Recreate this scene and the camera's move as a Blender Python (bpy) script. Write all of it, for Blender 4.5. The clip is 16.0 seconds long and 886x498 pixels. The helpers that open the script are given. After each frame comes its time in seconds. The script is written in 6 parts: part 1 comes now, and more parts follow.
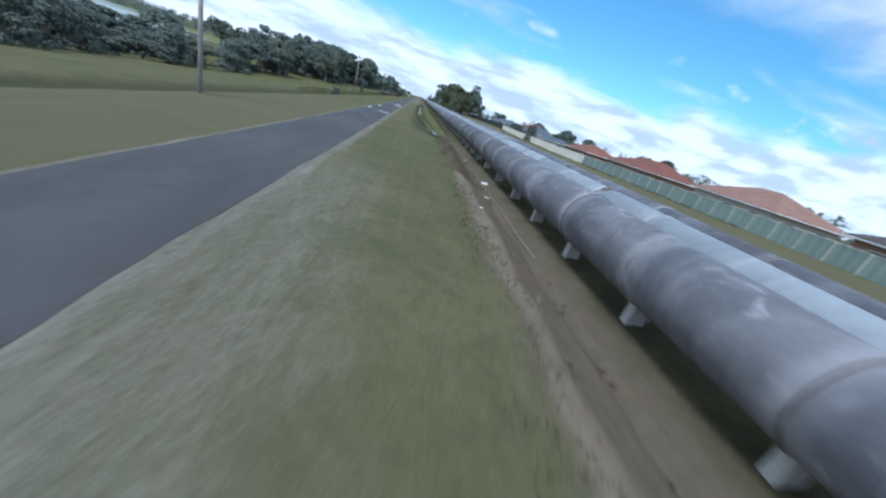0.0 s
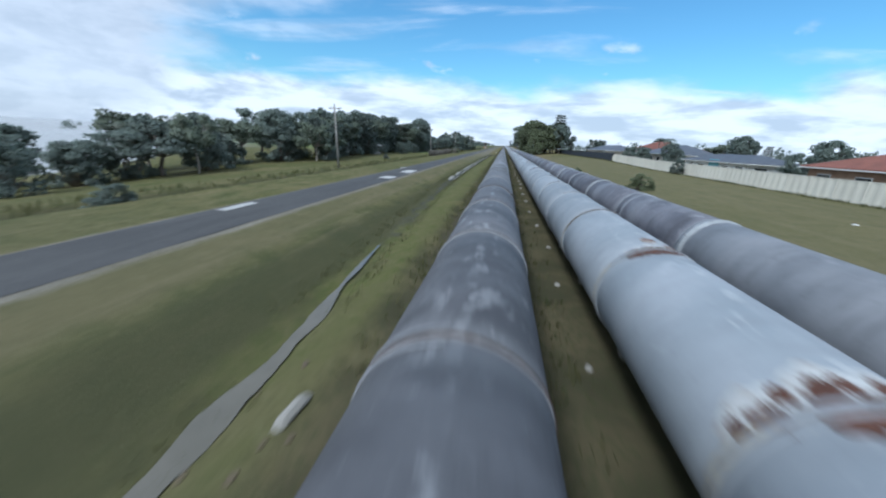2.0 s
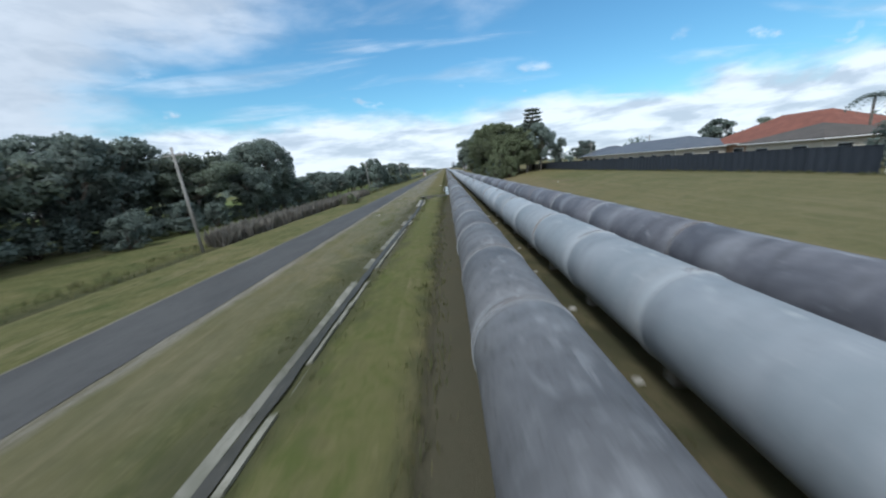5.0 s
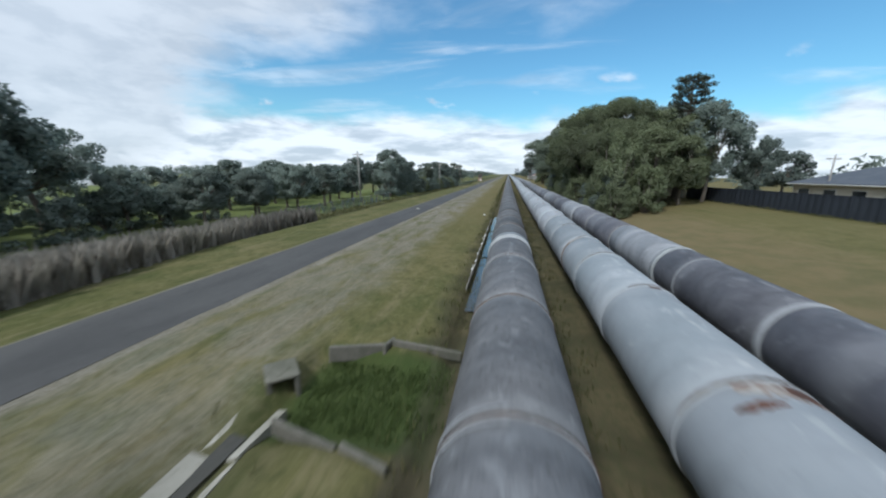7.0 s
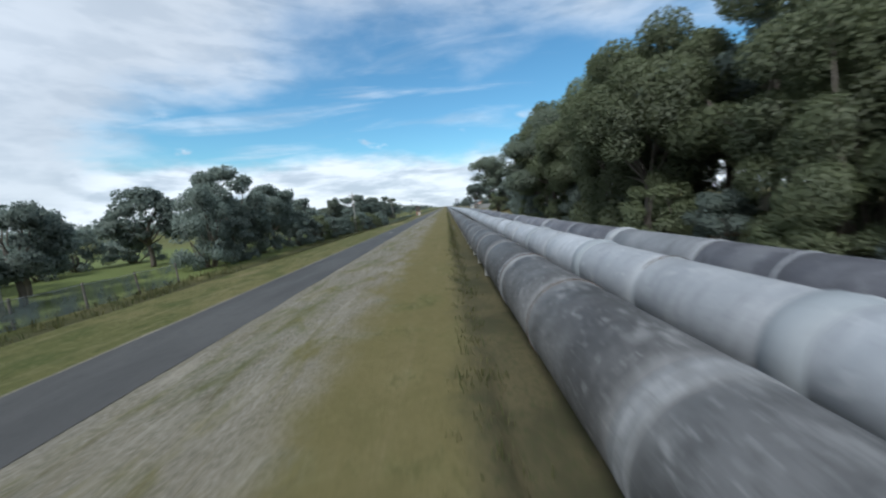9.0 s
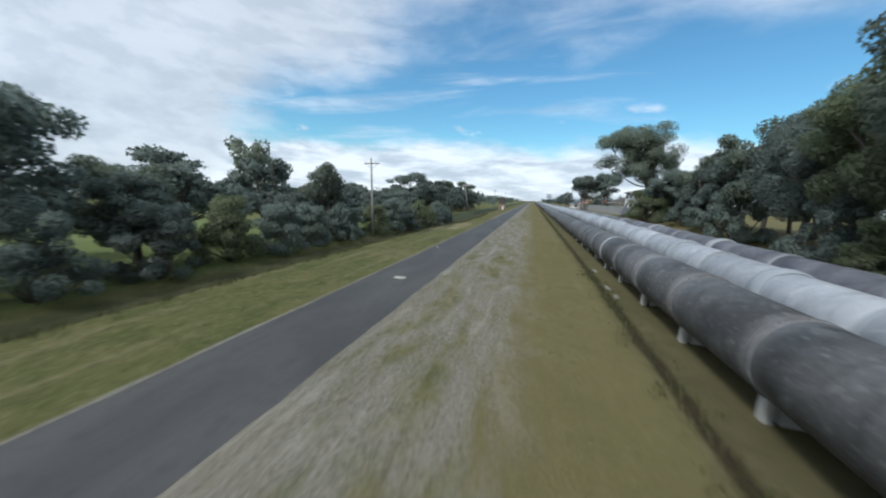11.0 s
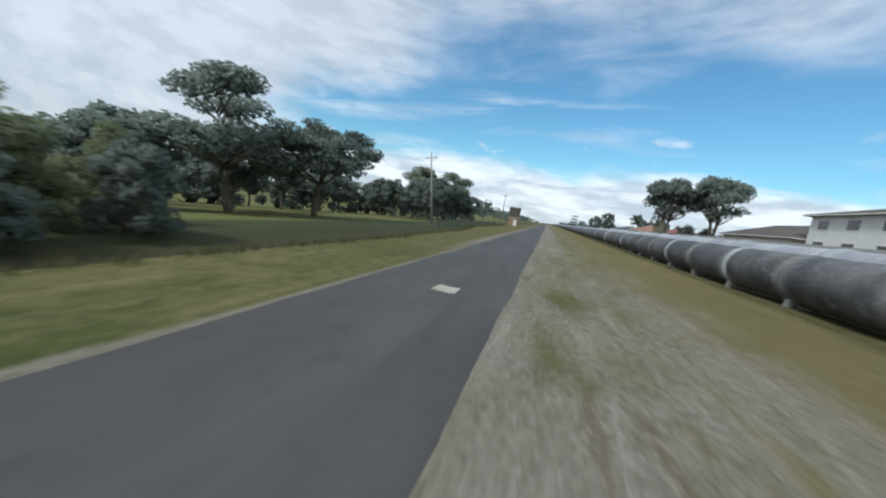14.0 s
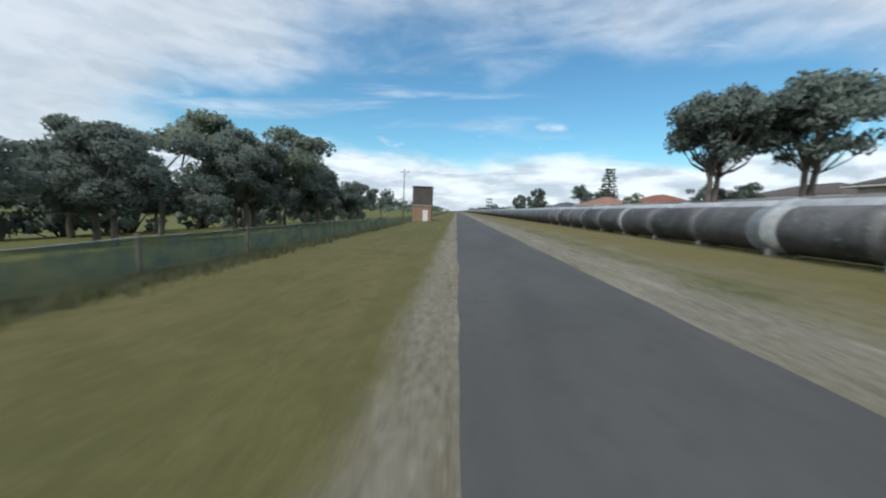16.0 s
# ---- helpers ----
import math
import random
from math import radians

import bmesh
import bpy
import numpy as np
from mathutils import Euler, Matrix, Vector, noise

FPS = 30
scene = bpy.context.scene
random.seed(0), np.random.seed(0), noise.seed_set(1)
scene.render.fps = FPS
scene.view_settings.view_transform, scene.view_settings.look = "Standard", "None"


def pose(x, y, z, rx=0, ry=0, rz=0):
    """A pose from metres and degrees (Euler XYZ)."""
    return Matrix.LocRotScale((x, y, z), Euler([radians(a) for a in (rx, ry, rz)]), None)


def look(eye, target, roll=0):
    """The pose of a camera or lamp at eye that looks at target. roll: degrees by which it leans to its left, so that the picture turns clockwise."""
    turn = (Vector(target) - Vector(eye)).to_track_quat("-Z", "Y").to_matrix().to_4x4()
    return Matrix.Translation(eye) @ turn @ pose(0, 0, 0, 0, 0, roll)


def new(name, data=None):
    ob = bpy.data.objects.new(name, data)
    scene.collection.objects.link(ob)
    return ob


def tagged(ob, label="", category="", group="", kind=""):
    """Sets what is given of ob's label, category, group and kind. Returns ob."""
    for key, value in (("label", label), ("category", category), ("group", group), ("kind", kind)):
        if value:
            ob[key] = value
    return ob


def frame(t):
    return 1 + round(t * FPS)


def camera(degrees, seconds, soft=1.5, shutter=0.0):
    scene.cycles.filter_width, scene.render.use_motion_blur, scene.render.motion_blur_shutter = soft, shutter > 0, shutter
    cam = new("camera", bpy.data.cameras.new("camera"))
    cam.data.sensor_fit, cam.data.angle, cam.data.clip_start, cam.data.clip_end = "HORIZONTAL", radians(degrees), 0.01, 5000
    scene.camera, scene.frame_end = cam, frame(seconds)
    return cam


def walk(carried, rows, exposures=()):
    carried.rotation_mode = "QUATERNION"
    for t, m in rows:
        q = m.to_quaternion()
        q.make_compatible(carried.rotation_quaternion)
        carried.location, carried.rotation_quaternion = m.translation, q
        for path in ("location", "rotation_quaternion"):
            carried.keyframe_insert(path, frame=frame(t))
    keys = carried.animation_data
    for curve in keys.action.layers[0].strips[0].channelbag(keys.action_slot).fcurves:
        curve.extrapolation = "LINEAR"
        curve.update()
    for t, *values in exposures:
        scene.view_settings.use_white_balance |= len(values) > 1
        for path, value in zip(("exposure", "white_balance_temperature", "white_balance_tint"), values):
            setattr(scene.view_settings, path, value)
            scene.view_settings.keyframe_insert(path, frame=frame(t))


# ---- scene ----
cam = camera(106.0, 16.0, soft=2.1, shutter=0.22)
PATH = [
    (0, (-6.565, 70.122, 3.161), (-6.207, 71.937, 2.401), 18.64),
    (0.5, (-2.473, 80.846, 3.720), (-2.600, 82.640, 2.845), 10.45),
    (1, (-0.035, 91.565, 3.878), (-0.351, 93.348, 3.028), 10.33),
    (1.5, (0.701, 102.663, 3.797), (0.331, 104.463, 3.008), 7.74),
    (2, (0.201, 114.098, 3.608), (-0.092, 115.980, 2.997), 3.48),
    (2.5, (-0.693, 126.323, 3.596), (-0.864, 128.242, 3.061), -2.46),
    (3, (-1.516, 137.989, 3.898), (-1.587, 139.920, 3.380), -6.53),
    (3.5, (-2.001, 148.869, 4.289), (-1.977, 150.797, 3.756), -10.38),
    (3.7, (-1.835, 153.460, 4.252), (-1.833, 155.386, 3.712), -7.87),
    (5.8, (-0.907, 208.151, 4.174), (-0.957, 210.102, 3.735), -4.23),
    (6, (-0.785, 212.841, 4.169), (-0.838, 214.791, 3.724), -3.90),
    (6.5, (-0.401, 224.172, 4.194), (-0.558, 226.115, 3.749), -0.84),
    (7, (-0.270, 234.807, 4.578), (-0.627, 236.724, 4.132), 1.00),
    (7.5, (-0.881, 244.742, 4.508), (-1.263, 246.659, 4.086), 0.93),
    (8, (-1.951, 254.044, 3.865), (-2.114, 255.997, 3.465), -2.91),
    (8.5, (-2.531, 262.510, 3.600), (-2.443, 264.482, 3.279), -7.17),
    (9, (-2.417, 271.303, 3.666), (-2.452, 273.287, 3.412), -3.77),
    (9.2, (-2.242, 274.945, 3.897), (-2.682, 276.878, 3.635), -0.16),
    (11.3, (-6.001, 314.093, 4.020), (-6.506, 316.003, 3.708), 2.97),
    (11.5, (-6.453, 317.909, 3.637), (-6.981, 319.814, 3.337), 2.83),
    (12, (-7.960, 327.416, 2.983), (-8.193, 329.383, 2.703), -1.27),
    (12.5, (-8.894, 336.759, 2.644), (-8.591, 338.725, 2.436), -2.69),
    (13, (-9.266, 345.960, 2.066), (-9.196, 347.955, 1.939), 2.68),
    (13.5, (-8.959, 355.074, 1.990), (-9.195, 357.054, 1.829), 6.47),
    (14, (-9.226, 364.594, 1.741), (-9.789, 366.498, 1.495), 8.73),
    (14.5, (-10.022, 375.078, 1.541), (-10.494, 377.004, 1.280), 4.48),
    (15, (-11.518, 385.702, 1.369), (-11.737, 387.675, 1.123), -0.14),
    (15.5, (-12.584, 395.777, 1.409), (-12.516, 397.759, 1.152), -2.17),
    (16, (-12.866, 405.290, 1.363), (-12.937, 407.275, 1.132), 2.17),
]
walk(cam, [(t, look(eye, target, roll)) for t, eye, target, roll in PATH], exposures=[(0.0, 0.46, 5150, 9), (1.5, 0.41, 5300, 9), (3.5, 0.36, 5550, 8), (6.0, 0.35, 5780, 8), (11.5, 0.34, 5850, 8), (16.0, 0.34, 6020, 8)])

# ---- light ----
SUN_AZ, SUN_EL = radians(207), radians(48)      # azimuth clockwise from +y
sun_dir = Vector((math.sin(SUN_AZ) * math.cos(SUN_EL), math.cos(SUN_AZ) * math.cos(SUN_EL), math.sin(SUN_EL)))
sun_lamp = bpy.data.lights.new("sun", "SUN")
sun_lamp.energy, sun_lamp.angle, sun_lamp.color = 2.05, radians(11), (1.0, 0.95, 0.86)
sun_ob = new("sun", sun_lamp)
sun_ob.matrix_world = look(sun_dir * 100, (0, 0, 0))


class Nodes:
    """Short hand for building a node tree."""

    def __init__(self, tree):
        self.tree = tree
        tree.nodes.clear()

    def add(self, kind):
        return self.tree.nodes.new(kind)

    def vector(self, op):
        n = self.add("ShaderNodeVectorMath")
        n.operation = op
        return n

    def link(self, a, b):
        self.tree.links.new(a, b)

    def put(self, socket, value):
        if isinstance(value, bpy.types.NodeSocket):
            self.link(value, socket)
        else:
            socket.default_value = value

    def math(self, op, a, b=0.0, c=0.0, clamp=False):
        n = self.add("ShaderNodeMath")
        n.operation, n.use_clamp = op, clamp
        for s, v in zip(n.inputs, (a, b, c)):
            self.put(s, v)
        return n.outputs[0]

    def step(self, v, lo, hi):
        n = self.add("ShaderNodeMapRange")
        n.interpolation_type = "SMOOTHSTEP"
        self.put(n.inputs["Value"], v)
        self.put(n.inputs["From Min"], lo)
        self.put(n.inputs["From Max"], hi)
        return n.outputs[0]

    def noise(self, vec, scale, detail=4.0, rough=0.55, distort=0.0):
        n = self.add("ShaderNodeTexNoise")
        self.put(n.inputs["Vector"], vec)
        n.inputs["Scale"].default_value, n.inputs["Detail"].default_value = scale, detail
        n.inputs["Roughness"].default_value, n.inputs["Distortion"].default_value = rough, distort
        return n.outputs["Fac"]

    def mix(self, fac, a, b):
        n = self.add("ShaderNodeMix")
        n.data_type = "RGBA"
        self.put(n.inputs[0], fac)
        for s, v in ((n.inputs[6], a), (n.inputs[7], b)):
            self.put(s, (*v, 1.0) if isinstance(v, tuple) else v)
        return n.outputs[2]

    def stretch(self, vec, scale):
        n = self.vector("MULTIPLY")
        self.put(n.inputs[0], vec)
        n.inputs[1].default_value = scale
        return n.outputs[0]

    def surface(self, color, rough=0.8, bump=None, depth=0.02, metal=0.0, spec=0.3):
        b = self.add("ShaderNodeBsdfPrincipled")
        self.put(b.inputs["Base Color"], (*color, 1.0) if isinstance(color, tuple) else color)
        self.put(b.inputs["Roughness"], rough)
        self.put(b.inputs["Metallic"], metal)
        b.inputs["Specular IOR Level"].default_value = spec
        if bump is not None:
            n = self.add("ShaderNodeBump")
            n.inputs["Strength"].default_value, n.inputs["Distance"].default_value = 0.7, depth
            self.put(n.inputs["Height"], bump)
            self.link(n.outputs[0], b.inputs["Normal"])
        out = self.add("ShaderNodeOutputMaterial")
        self.link(b.outputs[0], out.inputs[0])
        return b


world = bpy.data.worlds.new("sky")
world.use_nodes = True
scene.world = world
w = Nodes(world.node_tree)
sky = w.add("ShaderNodeTexSky")
sky.sky_type, sky.sun_disc, sky.sun_elevation, sky.sun_rotation = "NISHITA", False, SUN_EL, SUN_AZ
sky.air_density, sky.dust_density, sky.ozone_density = 1.3, 0.3, 3.0
way = w.add("ShaderNodeTexCoord").outputs["Generated"]
sep = w.add("ShaderNodeSeparateXYZ")
w.link(way, sep.inputs[0])
dx, dy, dz = sep.outputs
up = w.math("MAXIMUM", dz, 0.0)
low = w.math("ADD", up, 0.16)
flat = w.add("ShaderNodeCombineXYZ")
w.link(w.math("DIVIDE", dx, low), flat.inputs[0])
w.link(w.math("DIVIDE", dy, low), flat.inputs[1])
fx, fy = w.math("DIVIDE", dx, low), w.math("DIVIDE", dy, low)
warp = w.noise(flat.outputs[0], 0.7, 7.0, 0.56, 0.2)
big = w.noise(flat.outputs[0], 0.45, 6.0, 0.5, 0.2)
wisp = w.noise(w.stretch(flat.outputs[0], (0.55, 1.9, 1.0)), 1.0, 6.0, 0.56, 0.5)
edge = w.math("ADD", 1.42, w.math("MULTIPLY", w.math("MAXIMUM", w.math("SUBTRACT", -0.15, fx), 0.0), 0.50))     # near sheet overhead, thicker to the west
sheet = w.math("ADD", w.math("SUBTRACT", edge, fy), w.math("MULTIPLY", w.math("SUBTRACT", warp, 0.5), 2.6))
sheet = w.step(sheet, -0.30, 0.55)
puff_at = w.add("ShaderNodeCombineXYZ")
w.link(w.math("DIVIDE", dx, w.math("ADD", w.math("ABSOLUTE", dy), 0.15)), puff_at.inputs[0])
w.link(w.math("MULTIPLY", up, 2.6), puff_at.inputs[1])
puff = w.noise(puff_at.outputs[0], 4.2, 7.0, 0.55, 0.15)
ridge = w.math("ADD", up, w.math("MULTIPLY", w.math("SUBTRACT", puff, 0.5), 0.16))
band = w.step(ridge, 0.170, 0.105)                                                 # cumulus along the horizon
veil = w.math("MULTIPLY", w.step(wisp, 0.50, 0.74), 0.75)
west = w.math("MULTIPLY", w.step(w.math("ADD", fx, w.math("MULTIPLY", w.math("SUBTRACT", warp, 0.5), 2.0)), -1.9, -3.0), w.step(fy, 1.8, 2.8))
tuft = w.noise(w.stretch(puff_at.outputs[0], (1.0, 0.8, 1.0)), 6.5, 5.0, 0.5, 0.1)
tuft = w.math("MULTIPLY", w.math("MULTIPLY", w.step(tuft, 0.60, 0.72), w.step(up, 0.10, 0.14)), w.step(up, 0.27, 0.20))      # single small clouds
mask = w.math("MAXIMUM", w.math("MAXIMUM", sheet, w.math("MAXIMUM", band, tuft)), w.math("MAXIMUM", veil, w.math("MULTIPLY", west, 0.9)))
shade = w.noise(w.stretch(puff_at.outputs[0], (1.0, 1.7, 1.0)), 5.0, 7.0, 0.56, 0.2)
cloud = w.mix(w.step(shade, 0.38, 0.58), (0.475, 0.515, 0.56), (0.80, 0.81, 0.82))
cloud = w.mix(w.math("MULTIPLY", sheet, 0.75), cloud, w.mix(w.step(warp, 0.40, 0.66), (0.44, 0.47, 0.50), (0.585, 0.605, 0.625)))
blue = w.stretch(sky.outputs[0], (0.066, 0.097, 0.101))
mixed = w.mix(w.math("MULTIPLY", mask, 0.93), blue, cloud)
ground_glow = w.step(dz, -0.01, 0.0)
bg = w.add("ShaderNodeBackground")
w.link(w.mix(ground_glow, (0.12, 0.12, 0.09), mixed), bg.inputs[0])
bg.inputs[1].default_value = 1.0
out = w.add("ShaderNodeOutputWorld")
w.link(bg.outputs[0], out.inputs[0])


# ---- materials ----
def material(name):
    m = bpy.data.materials.new(name)
    m.use_nodes = True
    return m, Nodes(m.node_tree)


def place_of(n):
    return n.add("ShaderNodeNewGeometry").outputs["Position"]


def object_place(n):
    return n.add("ShaderNodeTexCoord").outputs["Object"]


def random_of(n):
    return n.add("ShaderNodeObjectInfo").outputs["Random"]


def island_of(n):
    return n.add("ShaderNodeNewGeometry").outputs["Random Per Island"]


def mottled(name, a, b, c=None, scale=3.0, fine=25.0, rough=0.8, depth=0.01, metal=0.0, tint=0.25, spec=0.3, world_place=False):
    """Two colours in large blotches, a third in fine specks, and a small shift from piece to piece."""
    m, n = material(name)
    p = place_of(n) if world_place else object_place(n)
    large, small = n.noise(p, scale, 5.0, 0.6, 0.3), n.noise(p, fine, 5.0, 0.65)
    col = n.mix(n.step(large, 0.35, 0.65), a, b)
    col = n.mix(n.math("MULTIPLY", n.step(small, 0.52, 0.72), 0.75), col, c or tuple(v * 0.6 for v in a))
    k = n.math("ADD", 1.0 - tint / 2, n.math("MULTIPLY", random_of(n), tint))
    s = n.vector("SCALE")
    n.link(col, s.inputs[0])
    n.link(k, s.inputs["Scale"])
    n.surface(s.outputs[0], n.math("ADD", rough - 0.08, n.math("MULTIPLY", large, 0.16)), small, depth, metal, spec)
    return m


def ground_material():
    m, n = material("ground_cover")
    p = place_of(n)
    s = n.add("ShaderNodeSeparateXYZ")
    n.link(p, s.inputs[0])
    x, y, _ = s.outputs
    big = n.noise(p, 0.09, 5.0, 0.6, 0.5)
    mid = n.noise(p, 0.55, 6.0, 0.62, 0.4)
    lane = n.noise(n.stretch(p, (1.6, 0.12, 1.0)), 1.0, 5.0, 0.6, 0.3)       # wear drawn out along the way
    fine = n.noise(p, 9.0, 6.0, 0.7)
    blade = n.noise(n.stretch(p, (1.0, 0.5, 1.0)), 38.0, 4.0, 0.7)
    lawn = n.mix(n.step(big, 0.35, 0.66), (0.104, 0.106, 0.040), (0.154, 0.137, 0.062))
    lawn = n.mix(n.step(mid, 0.42, 0.68), lawn, (0.073, 0.086, 0.029))
    straw = n.math("MULTIPLY", n.step(lane, 0.50, 0.70), 0.65)
    lawn = n.mix(straw, lawn, (0.193, 0.166, 0.092))
    clump = n.noise(n.stretch(p, (1.0, 0.7, 1.0)), 2.6, 6.0, 0.7, 0.6)
    lawn = n.mix(n.math("MULTIPLY", n.step(clump, 0.50, 0.66), 0.6), lawn, (0.054, 0.065, 0.022))
    lawn = n.mix(n.math("MULTIPLY", n.step(clump, 0.46, 0.32), 0.5), lawn, (0.181, 0.166, 0.089))
    lawn = n.mix(n.math("MULTIPLY", n.step(fine, 0.5, 0.75), 0.5), lawn, (0.046, 0.054, 0.020))
    tuft = n.noise(p, 5.5, 5.0, 0.66, 0.4)
    lawn = n.mix(n.math("MULTIPLY", n.step(tuft, 0.53, 0.68), 0.42), lawn, (0.205, 0.188, 0.098))
    lawn = n.mix(n.math("MULTIPLY", n.step(tuft, 0.46, 0.34), 0.40), lawn, (0.050, 0.060, 0.022))

    lawn = n.mix(n.math("MULTIPLY", n.math("MULTIPLY", n.step(x, -21.0, -22.5), n.step(y, 215.0, 235.0)), 0.75), lawn, n.mix(clump, (0.125, 0.165, 0.052), (0.150, 0.185, 0.066)))
    dry = n.math("MULTIPLY", n.math("MULTIPLY", n.step(x, -8.0, -5.5), n.step(y, 236.0, 285.0)), n.step(mid, 0.25, 0.55))
    lawn = n.mix(n.math("MULTIPLY", dry, 0.75), lawn, (0.158, 0.131, 0.060))

    lawn = n.mix(n.math("MULTIPLY", n.math("MULTIPLY", n.step(x, 8.0, 10.5), n.step(y, 262.0, 205.0)), n.math("ADD", 0.25, n.math("MULTIPLY", lane, 0.6))), lawn, (0.160, 0.142, 0.078))
    lawn = n.mix(n.math("MULTIPLY", n.math("MULTIPLY", n.math("MULTIPLY", n.step(x, -20.4, -19.4), n.step(x, -12.5, -13.2)), n.step(y, 132.0, 100.0)), 0.6), lawn, n.mix(mid, (0.172, 0.146, 0.094), (0.128, 0.116, 0.066)))
    lawn = n.mix(n.math("MULTIPLY", n.step(y, 136.0, 104.0), 0.5), lawn, n.mix(clump, (0.098, 0.096, 0.054), (0.135, 0.122, 0.072)))
    lawn = n.mix(n.math("MULTIPLY", n.math("MULTIPLY", n.step(y, 366.0, 392.0), n.step(x, -12.0, -13.0)), 0.55), lawn, n.mix(mid, (0.090, 0.086, 0.036), (0.142, 0.118, 0.052)))

    def strip(a, b, c, d, ragged=1.2):
        """One between b and c, fading to nothing at a and d, with a ragged edge."""
        xr = n.math("ADD", x, n.math("MULTIPLY", n.math("SUBTRACT", n.math("ADD", mid, n.math("MULTIPLY", fine, 0.3)), 0.65), ragged))
        return n.math("MULTIPLY", n.step(xr, a, b), n.step(xr, d, c))

    gravel = n.mix(n.step(fine, 0.4, 0.65), (0.232, 0.212, 0.178), (0.152, 0.140, 0.116))
    shoulder = n.math("MAXIMUM", strip(-10.2, -9.8, -9.55, -9.1, 0.6), n.math("MAXIMUM", strip(-13.0, -12.85, -12.6, -12.2, 0.25), n.math("MULTIPLY", strip(-13.7, -13.2, -12.6, -12.2, 0.7), n.step(y, 374.0, 388.0))))
    early_side = n.math("MULTIPLY", n.math("MULTIPLY", strip(-10.2, -9.8, -8.4, -6.2, 2.6), n.step(y, 90.0, 78.0)), 0.6)
    shoulder = n.math("MAXIMUM", shoulder, early_side)
    shoulder = n.math("MAXIMUM", shoulder, n.math("MULTIPLY", strip(-10.4, -9.9, -8.6, -7.2, 1.4), n.step(y, 374.0, 390.0)))
    tracks = n.math("MULTIPLY", strip(-9.9, -9.2, -6.4, -4.6, 2.2), n.math("MULTIPLY", n.step(y, 170.0, 290.0), n.math("ADD", 0.30, n.math("MULTIPLY", n.step(y, 386.0, 364.0), 0.70))))
    tracks = n.math("MULTIPLY", tracks, n.step(n.noise(n.stretch(p, (1.0, 0.35, 1.0)), 0.8, 6.0, 0.65, 0.5), 0.30, 0.58))
    rut = n.noise(n.stretch(p, (2.2, 0.30, 1.0)), 1.0, 6.0, 0.68, 0.6)
    gravel = n.mix(n.math("MULTIPLY", n.step(rut, 0.52, 0.68), 0.7), gravel, (0.115, 0.095, 0.060))
    gravel = n.mix(n.math("MULTIPLY", n.step(rut, 0.48, 0.34), 0.65), gravel, (0.32, 0.295, 0.25))
    stones = n.noise(p, 13.0, 4.0, 0.6, 0.3)
    gravel = n.mix(n.math("MULTIPLY", n.step(stones, 0.54, 0.64), 0.5), gravel, (0.37, 0.345, 0.30))
    gravel = n.mix(n.math("MULTIPLY", n.step(stones, 0.44, 0.34), 0.5), gravel, (0.105, 0.094, 0.068))
    dirt = n.mix(n.step(mid, 0.35, 0.65), (0.120, 0.102, 0.058), (0.066, 0.062, 0.036))
    dirt = n.mix(n.step(fine, 0.45, 0.7), dirt, (0.065, 0.072, 0.034))
    under = strip(-2.7, -1.7, 7.6, 9.2, 1.6)
    bank = n.math("MULTIPLY", strip(-4.1, -3.3, -1.2, 0.0, 1.6), n.step(y, 114.0, 109.0))
    brink = n.math("MULTIPLY", strip(-3.9, -3.4, -3.0, -2.7, 0.9), n.step(y, 98.0, 90.0))
    bare = n.math("MULTIPLY", n.math("MULTIPLY", strip(7.5, 9.0, 14.5, 21.0, 3.0), n.step(y, 205.0, 246.0)), n.step(y, 345.0, 300.0))
    bare = n.math("MAXIMUM", bare, n.math("MULTIPLY", n.math("MULTIPLY", strip(7.0, 8.5, 11.5, 15.0, 3.0), n.step(y, 135.0, 112.0)), n.step(mid, 0.2, 0.45)))
    earth = n.mix(n.step(mid, 0.35, 0.7), (0.185, 0.142, 0.080), (0.145, 0.125, 0.066))
    bank_earth = n.mix(n.step(clump, 0.32, 0.68), (0.152, 0.124, 0.088), (0.122, 0.102, 0.070))
    bank_earth = n.mix(n.math("MULTIPLY", brink, n.step(mid, 0.30, 0.60)), bank_earth, (0.215, 0.180, 0.130))
    bank_earth = n.mix(n.math("MULTIPLY", n.step(mid, 0.50, 0.72), 0.6), bank_earth, (0.185, 0.130, 0.086))
    sand = n.math("MULTIPLY", n.math("MULTIPLY", strip(-19.2, -18.0, -15.0, -13.8, 2.4), n.math("MULTIPLY", n.step(y, 347.0, 353.0), n.step(y, 366.0, 359.0))), n.step(lane, 0.36, 0.55))
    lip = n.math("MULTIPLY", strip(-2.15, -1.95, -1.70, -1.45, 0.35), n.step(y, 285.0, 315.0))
    rough_strip = strip(-21.5, -20.2, -18.7, -18.0, 0.8)
    swale = n.math("MULTIPLY", strip(-7.2, -5.9, -4.3, -3.4, 1.4), n.math("MULTIPLY", n.step(y, 108.0, 116.0), n.step(y, 242.0, 236.0)))
    lawn = n.mix(n.math("MULTIPLY", swale, 0.75), lawn, n.mix(clump, (0.040, 0.048, 0.024), (0.085, 0.080, 0.042)))
    run_x = n.math("ADD", n.math("ADD", x, 4.45), n.math("MULTIPLY", n.math("SUBTRACT", y, 130.0), 0.046))
    run_x = n.math("ABSOLUTE", n.math("ADD", run_x, n.math("MULTIPLY", n.math("SUBTRACT", mid, 0.5), 1.5)))
